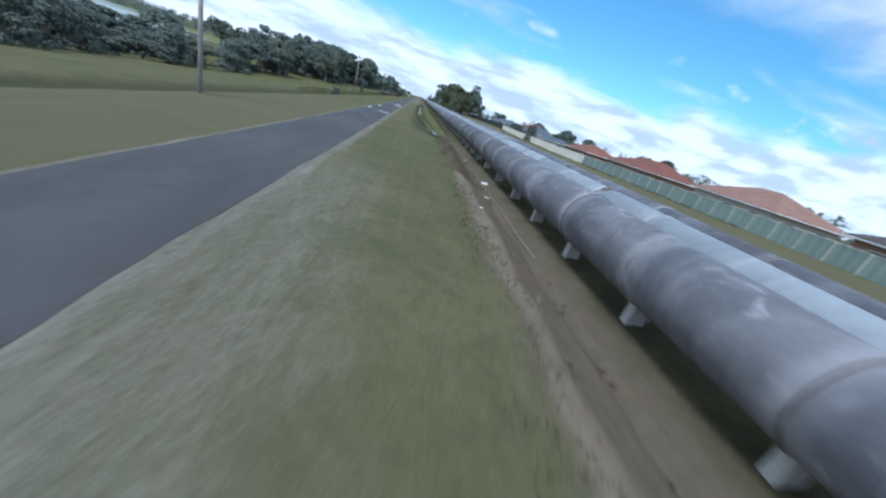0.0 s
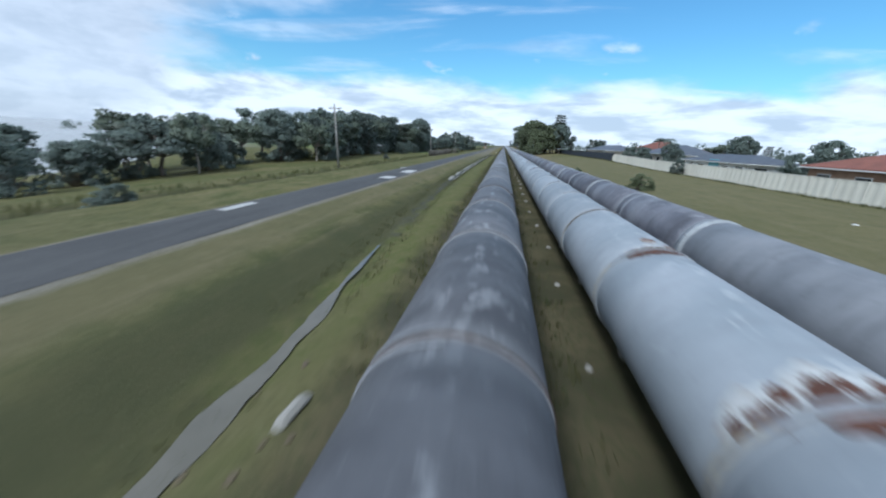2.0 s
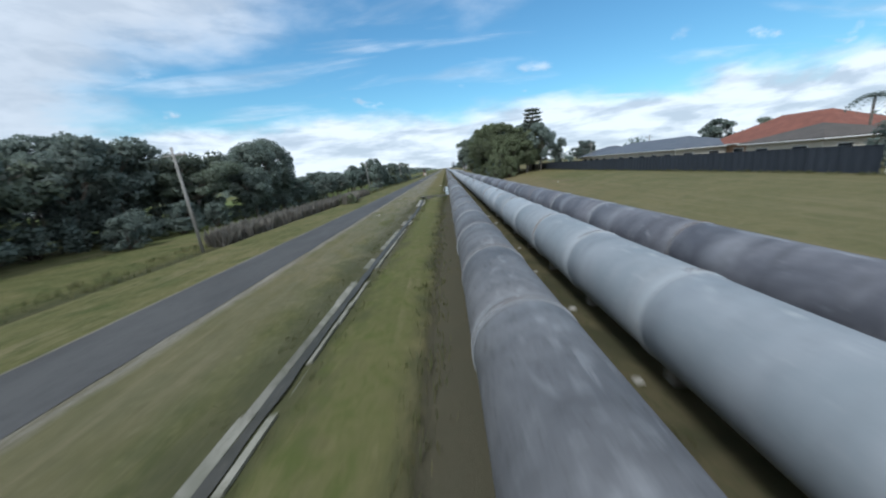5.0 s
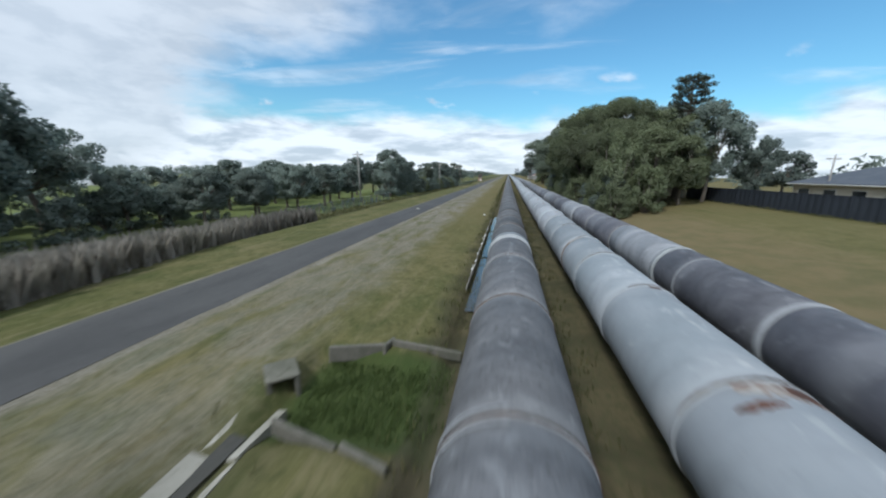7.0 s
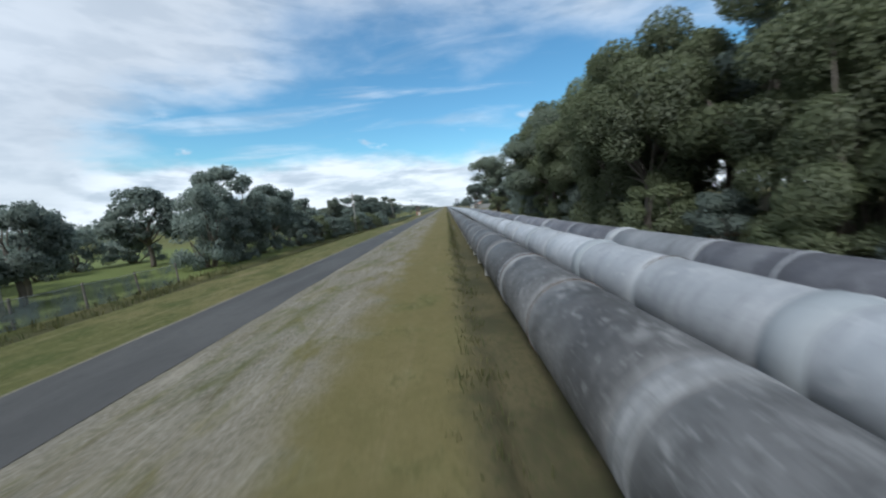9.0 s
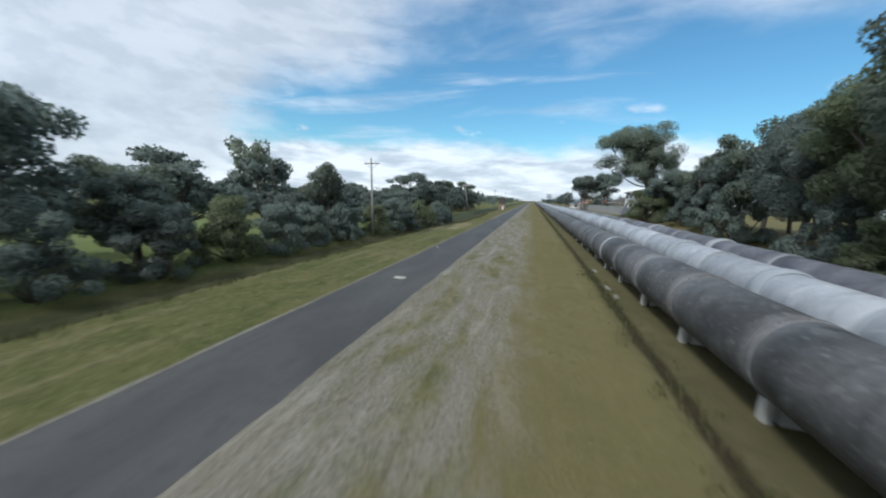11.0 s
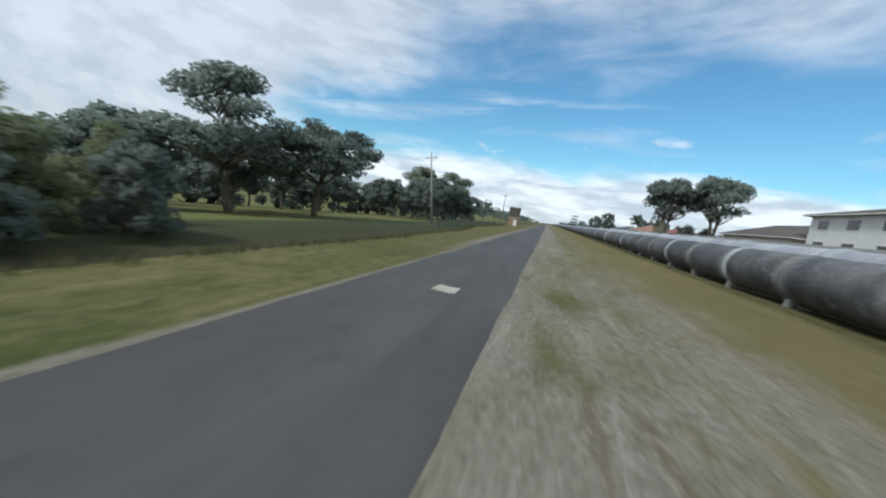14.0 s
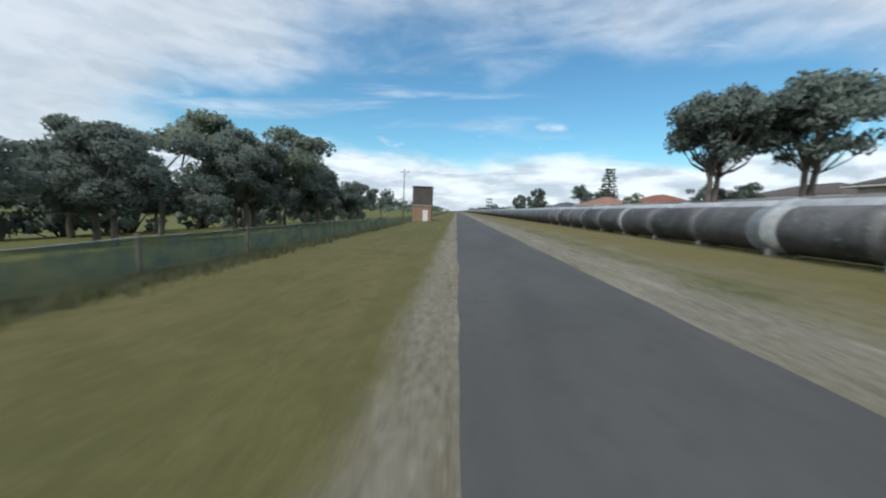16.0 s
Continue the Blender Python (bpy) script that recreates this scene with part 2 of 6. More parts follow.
    wet = n.math("MULTIPLY", n.math("MULTIPLY", n.step(run_x, 0.42, 0.10), n.step(clump, 0.40, 0.52)), n.math("MULTIPLY", n.step(y, 124.0, 130.0), n.step(y, 154.0, 150.0)))
    lawn = n.mix(n.math("MULTIPLY", wet, 0.85), lawn, n.mix(n.step(fine, 0.4, 0.6), (0.030, 0.032, 0.022), (0.10, 0.10, 0.085)))
    lush = n.math("MULTIPLY", strip(-4.9, -4.3, -2.6, -2.1, 0.6), n.math("MULTIPLY", n.step(y, 112.0, 124.0), n.step(y, 240.0, 232.0)))
    lawn = n.mix(n.math("MULTIPLY", lush, n.step(mid, 0.30, 0.62)), lawn, n.mix(n.step(clump, 0.35, 0.65), (0.086, 0.100, 0.030), (0.136, 0.128, 0.056)))
    worn = n.math("MULTIPLY", strip(-9.8, -9.3, -7.6, -6.6, 1.6), n.math("MULTIPLY", n.step(y, 104.0, 118.0), n.step(y, 236.0, 200.0)))
    lawn = n.mix(n.math("MULTIPLY", worn, 0.55), lawn, n.mix(lane, (0.120, 0.106, 0.058), (0.175, 0.152, 0.090)))
    pit = n.math("MULTIPLY", strip(-5.0, -4.6, -1.6, -1.2, 0.3), n.math("MULTIPLY", n.step(y, 239.2, 239.7), n.step(y, 242.9, 242.5)))
    col = n.mix(n.math("MULTIPLY", bare, 0.7), lawn, earth)
    col = n.mix(n.math("MULTIPLY", under, n.math("SUBTRACT", 1.0, n.math("MULTIPLY", n.step(y, 296.0, 325.0), 0.45))), col, dirt)
    col = n.mix(bank, col, bank_earth)
    col = n.mix(n.math("MULTIPLY", pit, 0.8), col, n.mix(clump, (0.060, 0.095, 0.026), (0.032, 0.050, 0.018)))
    col = n.mix(n.math("MULTIPLY", tracks, n.math("ADD", 0.85, n.math("MULTIPLY", n.step(y, 318.0, 345.0), 0.13))), col, gravel)
    col = n.mix(n.math("MULTIPLY", shoulder, 0.8), col, gravel)
    silted = n.math("MULTIPLY", strip(-5.7, -5.3, -4.7, -4.3, 0.5), n.math("MULTIPLY", n.step(y, 200.0, 206.0), n.step(y, 240.0, 236.0)))
    col = n.mix(n.math("MULTIPLY", silted, 0.6), col, n.mix(mid, (0.125, 0.112, 0.085), (0.085, 0.078, 0.056)))
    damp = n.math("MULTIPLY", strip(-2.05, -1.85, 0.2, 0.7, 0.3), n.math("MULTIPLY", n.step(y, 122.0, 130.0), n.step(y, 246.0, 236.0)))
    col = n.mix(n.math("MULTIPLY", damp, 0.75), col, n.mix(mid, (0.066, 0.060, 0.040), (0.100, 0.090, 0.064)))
    rank_x = n.math("ADD", n.math("ADD", x, n.math("MULTIPLY", n.step(y, 396.0, 409.0), 1.5)), n.math("MULTIPLY", n.math("SUBTRACT", mid, 0.5), 0.6))
    rank = n.math("MULTIPLY", n.math("MULTIPLY", n.step(rank_x, -27.5, -25.0), n.step(rank_x, -16.7, -17.1)), n.step(y, 338.0, 352.0))
    col = n.mix(n.math("MULTIPLY", rank, 0.85), col, n.mix(clump, (0.030, 0.043, 0.026), (0.052, 0.062, 0.034)))
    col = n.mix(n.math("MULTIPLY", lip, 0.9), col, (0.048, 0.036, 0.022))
    col = n.mix(n.math("MULTIPLY", sand, 0.5), col, (0.36, 0.29, 0.19))
    col = n.mix(n.math("MULTIPLY", rough_strip, 0.8), col, (0.055, 0.055, 0.030))
    # Invented pale ground far to the west, coloured to pass for bright low sky.
    ragged_edge = n.math("MULTIPLY", n.math("SUBTRACT", n.noise(p, 0.022, 4.0, 0.55), 0.5), 60.0)
    painted_sky = n.math("MULTIPLY", n.step(n.math("ADD", x, ragged_edge), -76.0, -88.0), n.step(n.math("ADD", n.math("ADD", y, ragged_edge), n.math("MULTIPLY", n.math("ADD", x, 58.0), 1.1)), 205.0, 150.0))
    col = n.mix(n.math("MULTIPLY", painted_sky, 0.9), col, n.mix(big, (0.31, 0.32, 0.31), (0.37, 0.38, 0.38)))
    h = n.math("ADD", n.math("MULTIPLY", blade, 0.4), n.math("MULTIPLY", fine, 0.8))
    b = n.surface(col, n.math("SUBTRACT", 0.95, n.math("MULTIPLY", painted_sky, 0.72)), h, 0.06)
    n.link(n.math("ADD", 0.1, n.math("MULTIPLY", painted_sky, 0.5)), b.inputs["Specular IOR Level"])      # gloss on the invented pale ground far to the west, to mirror sky
    return m


def asphalt_material():
    m, n = material("asphalt")
    p = place_of(n)
    big = n.noise(n.stretch(p, (1.0, 0.25, 1.0)), 0.6, 5.0, 0.6, 0.4)
    mid = n.noise(p, 3.0, 5.0, 0.65)
    grit = n.noise(p, 90.0, 3.0, 0.7)
    col = n.mix(n.step(big, 0.3, 0.7), (0.061, 0.0605, 0.060), (0.086, 0.085, 0.083))
    col = n.mix(n.math("MULTIPLY", n.step(mid, 0.5, 0.75), 0.5), col, (0.043, 0.043, 0.042))
    col = n.mix(n.math("MULTIPLY", n.step(grit, 0.55, 0.75), 0.5), col, (0.15, 0.15, 0.15))
    n.surface(col, 0.82, grit, 0.006, spec=0.30)
    return m


def pipe_material(name, a, b, stain, scuff, amount=0.5, spots=0.60, ends=0.35, marks=0.6, flecks=0.0):
    """Weathered pipe coating: blotches, streaks running round the pipe, and scuffs; a shift from section to section."""
    m, n = material(name)
    p = object_place(n)
    shift = n.vector("SCALE")
    n.link(n.add("ShaderNodeObjectInfo").outputs["Location"], shift.inputs[0])
    shift.inputs["Scale"].default_value = 1.0
    q = n.vector("ADD")
    n.link(p, q.inputs[0])
    n.link(shift.outputs[0], q.inputs[1])
    q = q.outputs[0]
    big = n.noise(q, 0.45, 6.0, 0.62, 0.6)
    run = n.noise(n.stretch(q, (0.5, 2.6, 0.5)), 1.3, 6.0, 0.65, 0.5)
    spot = n.noise(q, 2.2, 6.0, 0.7, 0.8)
    fine = n.noise(q, 26.0, 5.0, 0.7)
    grit = n.noise(q, 7.5, 6.0, 0.72, 0.4)
    col = n.mix(n.step(big, 0.34, 0.66), a, b)
    col = n.mix(n.math("MULTIPLY", n.step(run, 0.48, 0.72), amount), col, stain)
    col = n.mix(n.math("MULTIPLY", n.step(spot, spots, spots + 0.14), 0.6), col, scuff)
    col = n.mix(n.math("MULTIPLY", n.step(grit, 0.54, 0.70), 0.45), col, stain)
    col = n.mix(n.math("MULTIPLY", n.step(grit, 0.42, 0.30), 0.28), col, scuff)
    col = n.mix(n.math("MULTIPLY", n.step(fine, 0.55, 0.8), 0.3), col, stain)
    if flecks:
        small = n.noise(q, 11.0, 5.0, 0.62, 0.3)
        col = n.mix(n.math("MULTIPLY", n.step(small, 0.60, 0.68), flecks), col, scuff)
        col = n.mix(n.math("MULTIPLY", n.step(small, 0.44, 0.34), 0.6), col, (0.040, 0.039, 0.036))
    sp = n.add("ShaderNodeSeparateXYZ")
    n.link(p, sp.inputs[0])
    off = n.math("ABSOLUTE", n.math("SUBTRACT", sp.outputs[1], 1.92))
    off = n.math("ADD", off, n.math("MULTIPLY", n.math("SUBTRACT", spot, 0.5), 0.7))
    col = n.mix(n.math("MULTIPLY", n.math("MULTIPLY", n.step(off, 1.38, 1.80), n.step(off, 2.6, 1.9)), ends), col, scuff)      # worn pale towards the joints
    mark = n.noise(n.stretch(q, (1.6, 0.9, 1.0)), 1.4, 5.0, 0.65, 0.6)
    crown = n.math("MULTIPLY", n.step(n.math("SUBTRACT", sp.outputs[2], n.math("MULTIPLY", spot, 0.12)), 0.72, 0.84), n.step(mark, 0.56, 0.66))
    col = n.mix(n.math("MULTIPLY", crown, marks), col, scuff)                                   # droppings and scrapes along the top
    drop_x = n.math("ABSOLUTE", n.math("ADD", sp.outputs[0], n.math("MULTIPLY", n.math("SUBTRACT", spot, 0.5), 0.34)))
    drops = n.math("MULTIPLY", n.math("MULTIPLY", n.step(drop_x, 0.085, 0.03), n.step(sp.outputs[2], 0.5, 0.6)), n.step(n.noise(n.stretch(q, (0.2, 1.0, 0.2)), 1.7, 6.0, 0.7), 0.50, 0.60))
    col = n.mix(n.math("MULTIPLY", drops, 0.75 * marks), col, tuple(min(0.5, v * 1.15) for v in scuff))
    k = n.math("ADD", 0.84, n.math("MULTIPLY", random_of(n), 0.32))
    sc = n.vector("SCALE")
    n.link(col, sc.inputs[0])
    n.link(k, sc.inputs["Scale"])
    n.surface(sc.outputs[0], n.math("ADD", 0.52, n.math("MULTIPLY", spot, 0.28)), n.math("ADD", n.math("MULTIPLY", fine, 0.4), spot), 0.014, spec=0.35)
    return m


def leaf_material(name, a, b, c, glow=0.5):
    m, n = material(name)
    r = island_of(n)
    p = object_place(n)
    patch = n.noise(p, 0.5, 3.0, 0.6)
    col = n.mix(n.step(r, 0.0, 1.0), a, b)
    col = n.mix(n.math("MULTIPLY", n.step(patch, 0.45, 0.7), 0.7), col, c)
    k = n.math("ADD", 0.8, n.math("MULTIPLY", random_of(n), 0.4))
    sc = n.vector("SCALE")
    n.link(col, sc.inputs[0])
    n.link(k, sc.inputs["Scale"])
    bs = n.add("ShaderNodeBsdfDiffuse")
    n.link(sc.outputs[0], bs.inputs[0])
    tr = n.add("ShaderNodeBsdfTranslucent")
    n.link(sc.outputs[0], tr.inputs[0])
    mx = n.add("ShaderNodeMixShader")
    mx.inputs[0].default_value = glow
    n.link(bs.outputs[0], mx.inputs[1])
    n.link(tr.outputs[0], mx.inputs[2])
    gl = n.add("ShaderNodeBsdfGlossy")
    gl.inputs["Roughness"].default_value = 0.6
    wax = n.add("ShaderNodeMixShader")
    wax.inputs[0].default_value = 0.03
    n.link(mx.outputs[0], wax.inputs[1])
    n.link(gl.outputs[0], wax.inputs[2])
    o = n.add("ShaderNodeOutputMaterial")
    n.link(wax.outputs[0], o.inputs[0])
    return m


def water_material():
    m, n = material("ditch_water")
    n.surface((0.075, 0.07, 0.055), 0.16, n.noise(place_of(n), 3.0, 3.0), 0.004, spec=0.6)
    return m


def silt_material():
    m, n = material("silty_water")
    p = place_of(n)
    col = n.mix(n.noise(p, 1.5, 5.0, 0.6), (0.165, 0.152, 0.122), (0.095, 0.090, 0.068))
    n.surface(col, n.math("ADD", 0.06, n.math("MULTIPLY", n.noise(p, 4.0, 4.0), 0.16)), n.noise(p, 6.0, 3.0), 0.006, spec=0.5)
    return m


def mesh_material(name, color, open_share):
    """Woven netting finer than the eye can part: threads and gaps."""
    m, n = material(name)
    p = object_place(n)
    d = n.add("ShaderNodeBsdfDiffuse")
    n.link(n.mix(n.noise(p, 0.8, 4.0), color, tuple(v * 0.75 for v in color)), d.inputs[0])
    t = n.add("ShaderNodeBsdfTransparent")
    mx = n.add("ShaderNodeMixShader")
    n.link(n.math("MULTIPLY", n.step(n.noise(p, 1.2, 4.0), 0.2, 0.8), open_share * 2), mx.inputs[0])
    n.link(d.outputs[0], mx.inputs[1])
    n.link(t.outputs[0], mx.inputs[2])
    o = n.add("ShaderNodeOutputMaterial")
    n.link(mx.outputs[0], o.inputs[0])
    return m


def glass_material():
    m, n = material("window_glass")
    n.surface((0.03, 0.035, 0.04), 0.06, None, spec=0.6)
    return m


M_GROUND, M_ASPHALT, M_WATER, M_GLASS = ground_material(), asphalt_material(), water_material(), glass_material()
M_SILT = silt_material()
M_NET_PALE = mesh_material("pale_netting", (0.22, 0.26, 0.25), 0.62)
M_NET_GREEN = mesh_material("green_netting", (0.13, 0.20, 0.17), 0.58)
M_PIPE_DARK = pipe_material("weathered_dark_coating", (0.088, 0.090, 0.098), (0.162, 0.164, 0.172), (0.055, 0.056, 0.060), (0.29, 0.30, 0.31), amount=0.55, spots=0.57, ends=0.30, marks=0.4, flecks=0.2)
M_PIPE_FADED = pipe_material("faded_grey_coating", (0.112, 0.114, 0.127), (0.200, 0.201, 0.216), (0.080, 0.080, 0.088), (0.38, 0.38, 0.40), amount=0.6, spots=0.57, ends=0.4)
M_PIPE_WORN = pipe_material("blotched_dark_coating", (0.052, 0.052, 0.054), (0.128, 0.128, 0.131), (0.042, 0.042, 0.043), (0.33, 0.333, 0.335), amount=0.65, spots=0.57, ends=0.32, marks=0.3, flecks=0.55)
M_PIPE_DUSK = pipe_material("dusky_grey_coating", (0.066, 0.068, 0.076), (0.128, 0.130, 0.140), (0.048, 0.049, 0.054), (0.29, 0.30, 0.31), amount=0.55, spots=0.57, ends=0.30)
M_PIPE_PALE = pipe_material("pale_blue_paint", (0.245, 0.276, 0.300), (0.318, 0.342, 0.368), (0.205, 0.222, 0.238), (0.42, 0.44, 0.46), amount=0.55, ends=0.3)
M_PIPE_SLATE = pipe_material("slate_coating", (0.084, 0.086, 0.102), (0.162, 0.164, 0.184), (0.052, 0.053, 0.060), (0.29, 0.30, 0.32), amount=0.65, spots=0.58, ends=0.3)
M_PIPE_CHALK = pipe_material("chalky_silver_paint", (0.300, 0.318, 0.345), (0.395, 0.410, 0.435), (0.175, 0.185, 0.205), (0.52, 0.53, 0.55), amount=0.6, spots=0.55, ends=0.35, marks=0.4)
M_PIPE_ASH = pipe_material("faded_slate_coating", (0.190, 0.202, 0.220), (0.265, 0.276, 0.294), (0.095, 0.098, 0.108), (0.33, 0.34, 0.36), amount=0.6, spots=0.57, ends=0.4)
M_GAP = mottled("dark_joint_grime", (0.045, 0.035, 0.028), (0.10, 0.06, 0.038), (0.03, 0.025, 0.02), 2.0, 14.0, 0.95, 0.01)
M_RUST_DARK = mottled("dark_rust", (0.11, 0.045, 0.028), (0.07, 0.040, 0.032), (0.20, 0.10, 0.06), 3.0, 12.0, 0.9, 0.02)
M_BAND_PALE = mottled("pale_band_paint", (0.399, 0.416, 0.425), (0.289, 0.306, 0.315), (0.170, 0.170, 0.170), 2.5, 18.0, 0.7)
M_BAND_GREY = mottled("grey_band_paint", (0.270, 0.276, 0.286), (0.180, 0.184, 0.190), (0.085, 0.085, 0.085), 2.5, 20.0, 0.75)
M_RING_PALE = mottled("pale_ring_paint", (0.360, 0.378, 0.396), (0.270, 0.279, 0.297), (0.162, 0.162, 0.171), 2.0, 16.0, 0.75)
M_RUST = mottled("rusty_peeling_paint", (0.125, 0.055, 0.030), (0.38, 0.37, 0.35), (0.07, 0.036, 0.025), 3.4, 9.0, 0.85, 0.02)
M_ORANGE = mottled("orange_rust", (0.24, 0.135, 0.062), (0.17, 0.095, 0.05), (0.36, 0.30, 0.21), 3.0, 12.0, 0.9, 0.015)
M_FLAKE = mottled("chalky_peeled_paint", (0.48, 0.49, 0.48), (0.34, 0.34, 0.33), (0.18, 0.12, 0.085), 2.8, 8.0, 0.85, 0.015)
M_CREAM = mottled("cream_sealant", (0.46, 0.42, 0.33), (0.36, 0.33, 0.26), (0.20, 0.17, 0.12), 3.0, 16.0, 0.8, 0.01)
M_STAIN = mottled("brown_joint_stain", (0.13, 0.105, 0.085), (0.20, 0.185, 0.165), (0.075, 0.055, 0.042), 3.0, 14.0, 0.9, 0.01)
M_CONCRETE = mottled("weathered_concrete", (0.34, 0.325, 0.29), (0.27, 0.26, 0.23), (0.17, 0.165, 0.145), 1.6, 22.0, 0.9, 0.012)
M_PIER = mottled("pale_pier_concrete", (0.52, 0.51, 0.47), (0.42, 0.41, 0.38), (0.26, 0.25, 0.23), 1.6, 22.0, 0.9, 0.012)
M_SLAB = mottled("worn_drain_slab", (0.36, 0.345, 0.30), (0.25, 0.24, 0.20), (0.12, 0.12, 0.085), 0.9, 7.0, 0.92, 0.02, tint=0.5, world_place=True)
M_SLAB_OLD = mottled("mossy_drain_slab", (0.25, 0.24, 0.20), (0.15, 0.148, 0.115), (0.08, 0.085, 0.05), 0.9, 7.0, 0.92, 0.02, tint=0.5, world_place=True)
M_MUD = mottled("wet_drain_mud", (0.060, 0.058, 0.050), (0.042, 0.042, 0.034), (0.09, 0.085, 0.07), 0.7, 6.0, 0.6, 0.02, world_place=True)
M_DIRTY = mottled("mossy_dark_concrete", (0.15, 0.14, 0.12), (0.10, 0.10, 0.08), (0.06, 0.065, 0.05), 2.0, 18.0, 0.95, 0.015)
M_TIMBER = mottled("grey_timber", (0.36, 0.345, 0.32), (0.28, 0.265, 0.245), (0.12, 0.11, 0.10), 1.5, 20.0, 0.9, 0.01)
M_STEEL = mottled("galvanised_steel", (0.42, 0.43, 0.44), (0.36, 0.37, 0.38), (0.30, 0.30, 0.30), 4.0, 30.0, 0.5, 0.002, 0.6)
M_WHITE = mottled("white_paint", (0.74, 0.74, 0.72), (0.68, 0.68, 0.66), (0.58, 0.58, 0.56), 0.6, 12.0, 0.75, 0.003, tint=0.08)
M_ROADPAINT = mottled("worn_road_paint", (0.50, 0.50, 0.48), (0.40, 0.40, 0.38), (0.16, 0.16, 0.16), 2.0, 16.0, 0.85, 0.002, world_place=True)
M_YELLOW = mottled("faded_yellow_paint", (0.44, 0.43, 0.36), (0.38, 0.37, 0.31), (0.2, 0.19, 0.14), 2.0, 16.0, 0.85, 0.002, world_place=True)
M_FENCE_CREAM = mottled("cream_fence_sheet", (0.76, 0.73, 0.63), (0.71, 0.68, 0.58), (0.62, 0.60, 0.51), 0.7, 10.0, 0.6, 0.003, tint=0.10)
M_FENCE_NAVY = mottled("navy_fence_sheet", (0.030, 0.036, 0.048), (0.036, 0.043, 0.056), (0.022, 0.026, 0.034), 0.7, 10.0, 0.55, 0.003, tint=0.12)
M_FENCE_GREEN = mottled("grey_green_fence_sheet", (0.19, 0.25, 0.22), (0.22, 0.28, 0.25), (0.14, 0.18, 0.16), 0.7, 10.0, 0.55, 0.003, tint=0.12)
M_TURQUOISE = mottled("turquoise_panel", (0.16, 0.42, 0.48), (0.14, 0.37, 0.43), (0.10, 0.28, 0.33), 0.6, 10.0, 0.5)
M_WALL_BRICK = mottled("tan_brick", (0.33, 0.22, 0.15), (0.28, 0.18, 0.12), (0.2, 0.13, 0.09), 1.2, 14.0, 0.9, 0.008)
M_WALL_CREAM = mottled("cream_render", (0.56, 0.52, 0.45), (0.50, 0.47, 0.41), (0.40, 0.38, 0.33), 0.6, 12.0, 0.85, 0.004, tint=0.1)
M_ROOF_SLATE = mottled("slate_grey_tiles", (0.085, 0.10, 0.125), (0.11, 0.125, 0.15), (0.05, 0.06, 0.07), 0.8, 9.0, 0.75, 0.03)
M_ROOF_BROWN = mottled("dark_brown_tiles", (0.085, 0.075, 0.066), (0.11, 0.095, 0.085), (0.05, 0.045, 0.04), 0.8, 9.0, 0.8, 0.03)
M_ROOF_RED = mottled("terracotta_tiles", (0.235, 0.092, 0.064), (0.185, 0.076, 0.055), (0.12, 0.054, 0.042), 0.8, 9.0, 0.8, 0.03)
M_ROOF_ORANGE = mottled("orange_tiles", (0.27, 0.155, 0.118), (0.22, 0.125, 0.095), (0.17, 0.09, 0.065), 0.8, 9.0, 0.8, 0.03)
M_BARK = mottled("bark", (0.13, 0.11, 0.09), (0.19, 0.17, 0.145), (0.06, 0.05, 0.042), 1.2, 14.0, 0.95, 0.03)
M_BARK_PALE = mottled("pale_gum_bark", (0.34, 0.31, 0.27), (0.25, 0.22, 0.19), (0.15, 0.13, 0.11), 1.0, 10.0, 0.9, 0.02)
M_LEAF_GUM = leaf_material("gum_leaves", (0.140, 0.176, 0.138), (0.215, 0.252, 0.182), (0.175, 0.212, 0.148))
M_LEAF_DARK = leaf_material("dark_leaves", (0.150, 0.192, 0.172), (0.225, 0.272, 0.232), (0.180, 0.226, 0.190))
M_LEAF_OLIVE = leaf_material("olive_leaves", (0.145, 0.178, 0.098), (0.215, 0.246, 0.138), (0.180, 0.212, 0.108))
M_LEAF_PINE = leaf_material("pine_needles", (0.060, 0.078, 0.062), (0.115, 0.135, 0.095), (0.085, 0.105, 0.072), 0.4)
M_REED = leaf_material("dry_reeds", (0.205, 0.190, 0.162), (0.320, 0.292, 0.250), (0.180, 0.176, 0.138))
M_DRY = leaf_material("dry_brown_grass", (0.165, 0.124, 0.078), (0.265, 0.210, 0.140), (0.195, 0.160, 0.095))
M_TUFT = leaf_material("long_grass", (0.085, 0.10, 0.035), (0.17, 0.16, 0.065), (0.11, 0.115, 0.04))
M_TUFT_GREEN = leaf_material("lush_grass", (0.055, 0.085, 0.022), (0.105, 0.145, 0.042), (0.075, 0.11, 0.03))

# ---- building helpers ----
def mesh_of(name, verts, faces, mat, smooth=False):
    me = bpy.data.meshes.new(name)
    me.from_pydata([tuple(v) for v in verts], [], faces)
    me.materials.append(mat)
    if smooth:
        me.polygons.foreach_set("use_smooth", [True] * len(me.polygons))
    me.update()
    return me


def part(name, me, parent, m=None, label=""):
    ob = new(name, me)
    if parent is not None:
        ob.parent = parent
    if m is not None:
        ob.matrix_basis = m
    if label:
        ob["label"] = label
    return ob


def thing(name, label, category, m=None, group="", kind=""):
    ob = new(name)
    ob.empty_display_size = 0.2
    if m is not None:
        ob.matrix_basis = m
    return tagged(ob, label, category, group, kind)


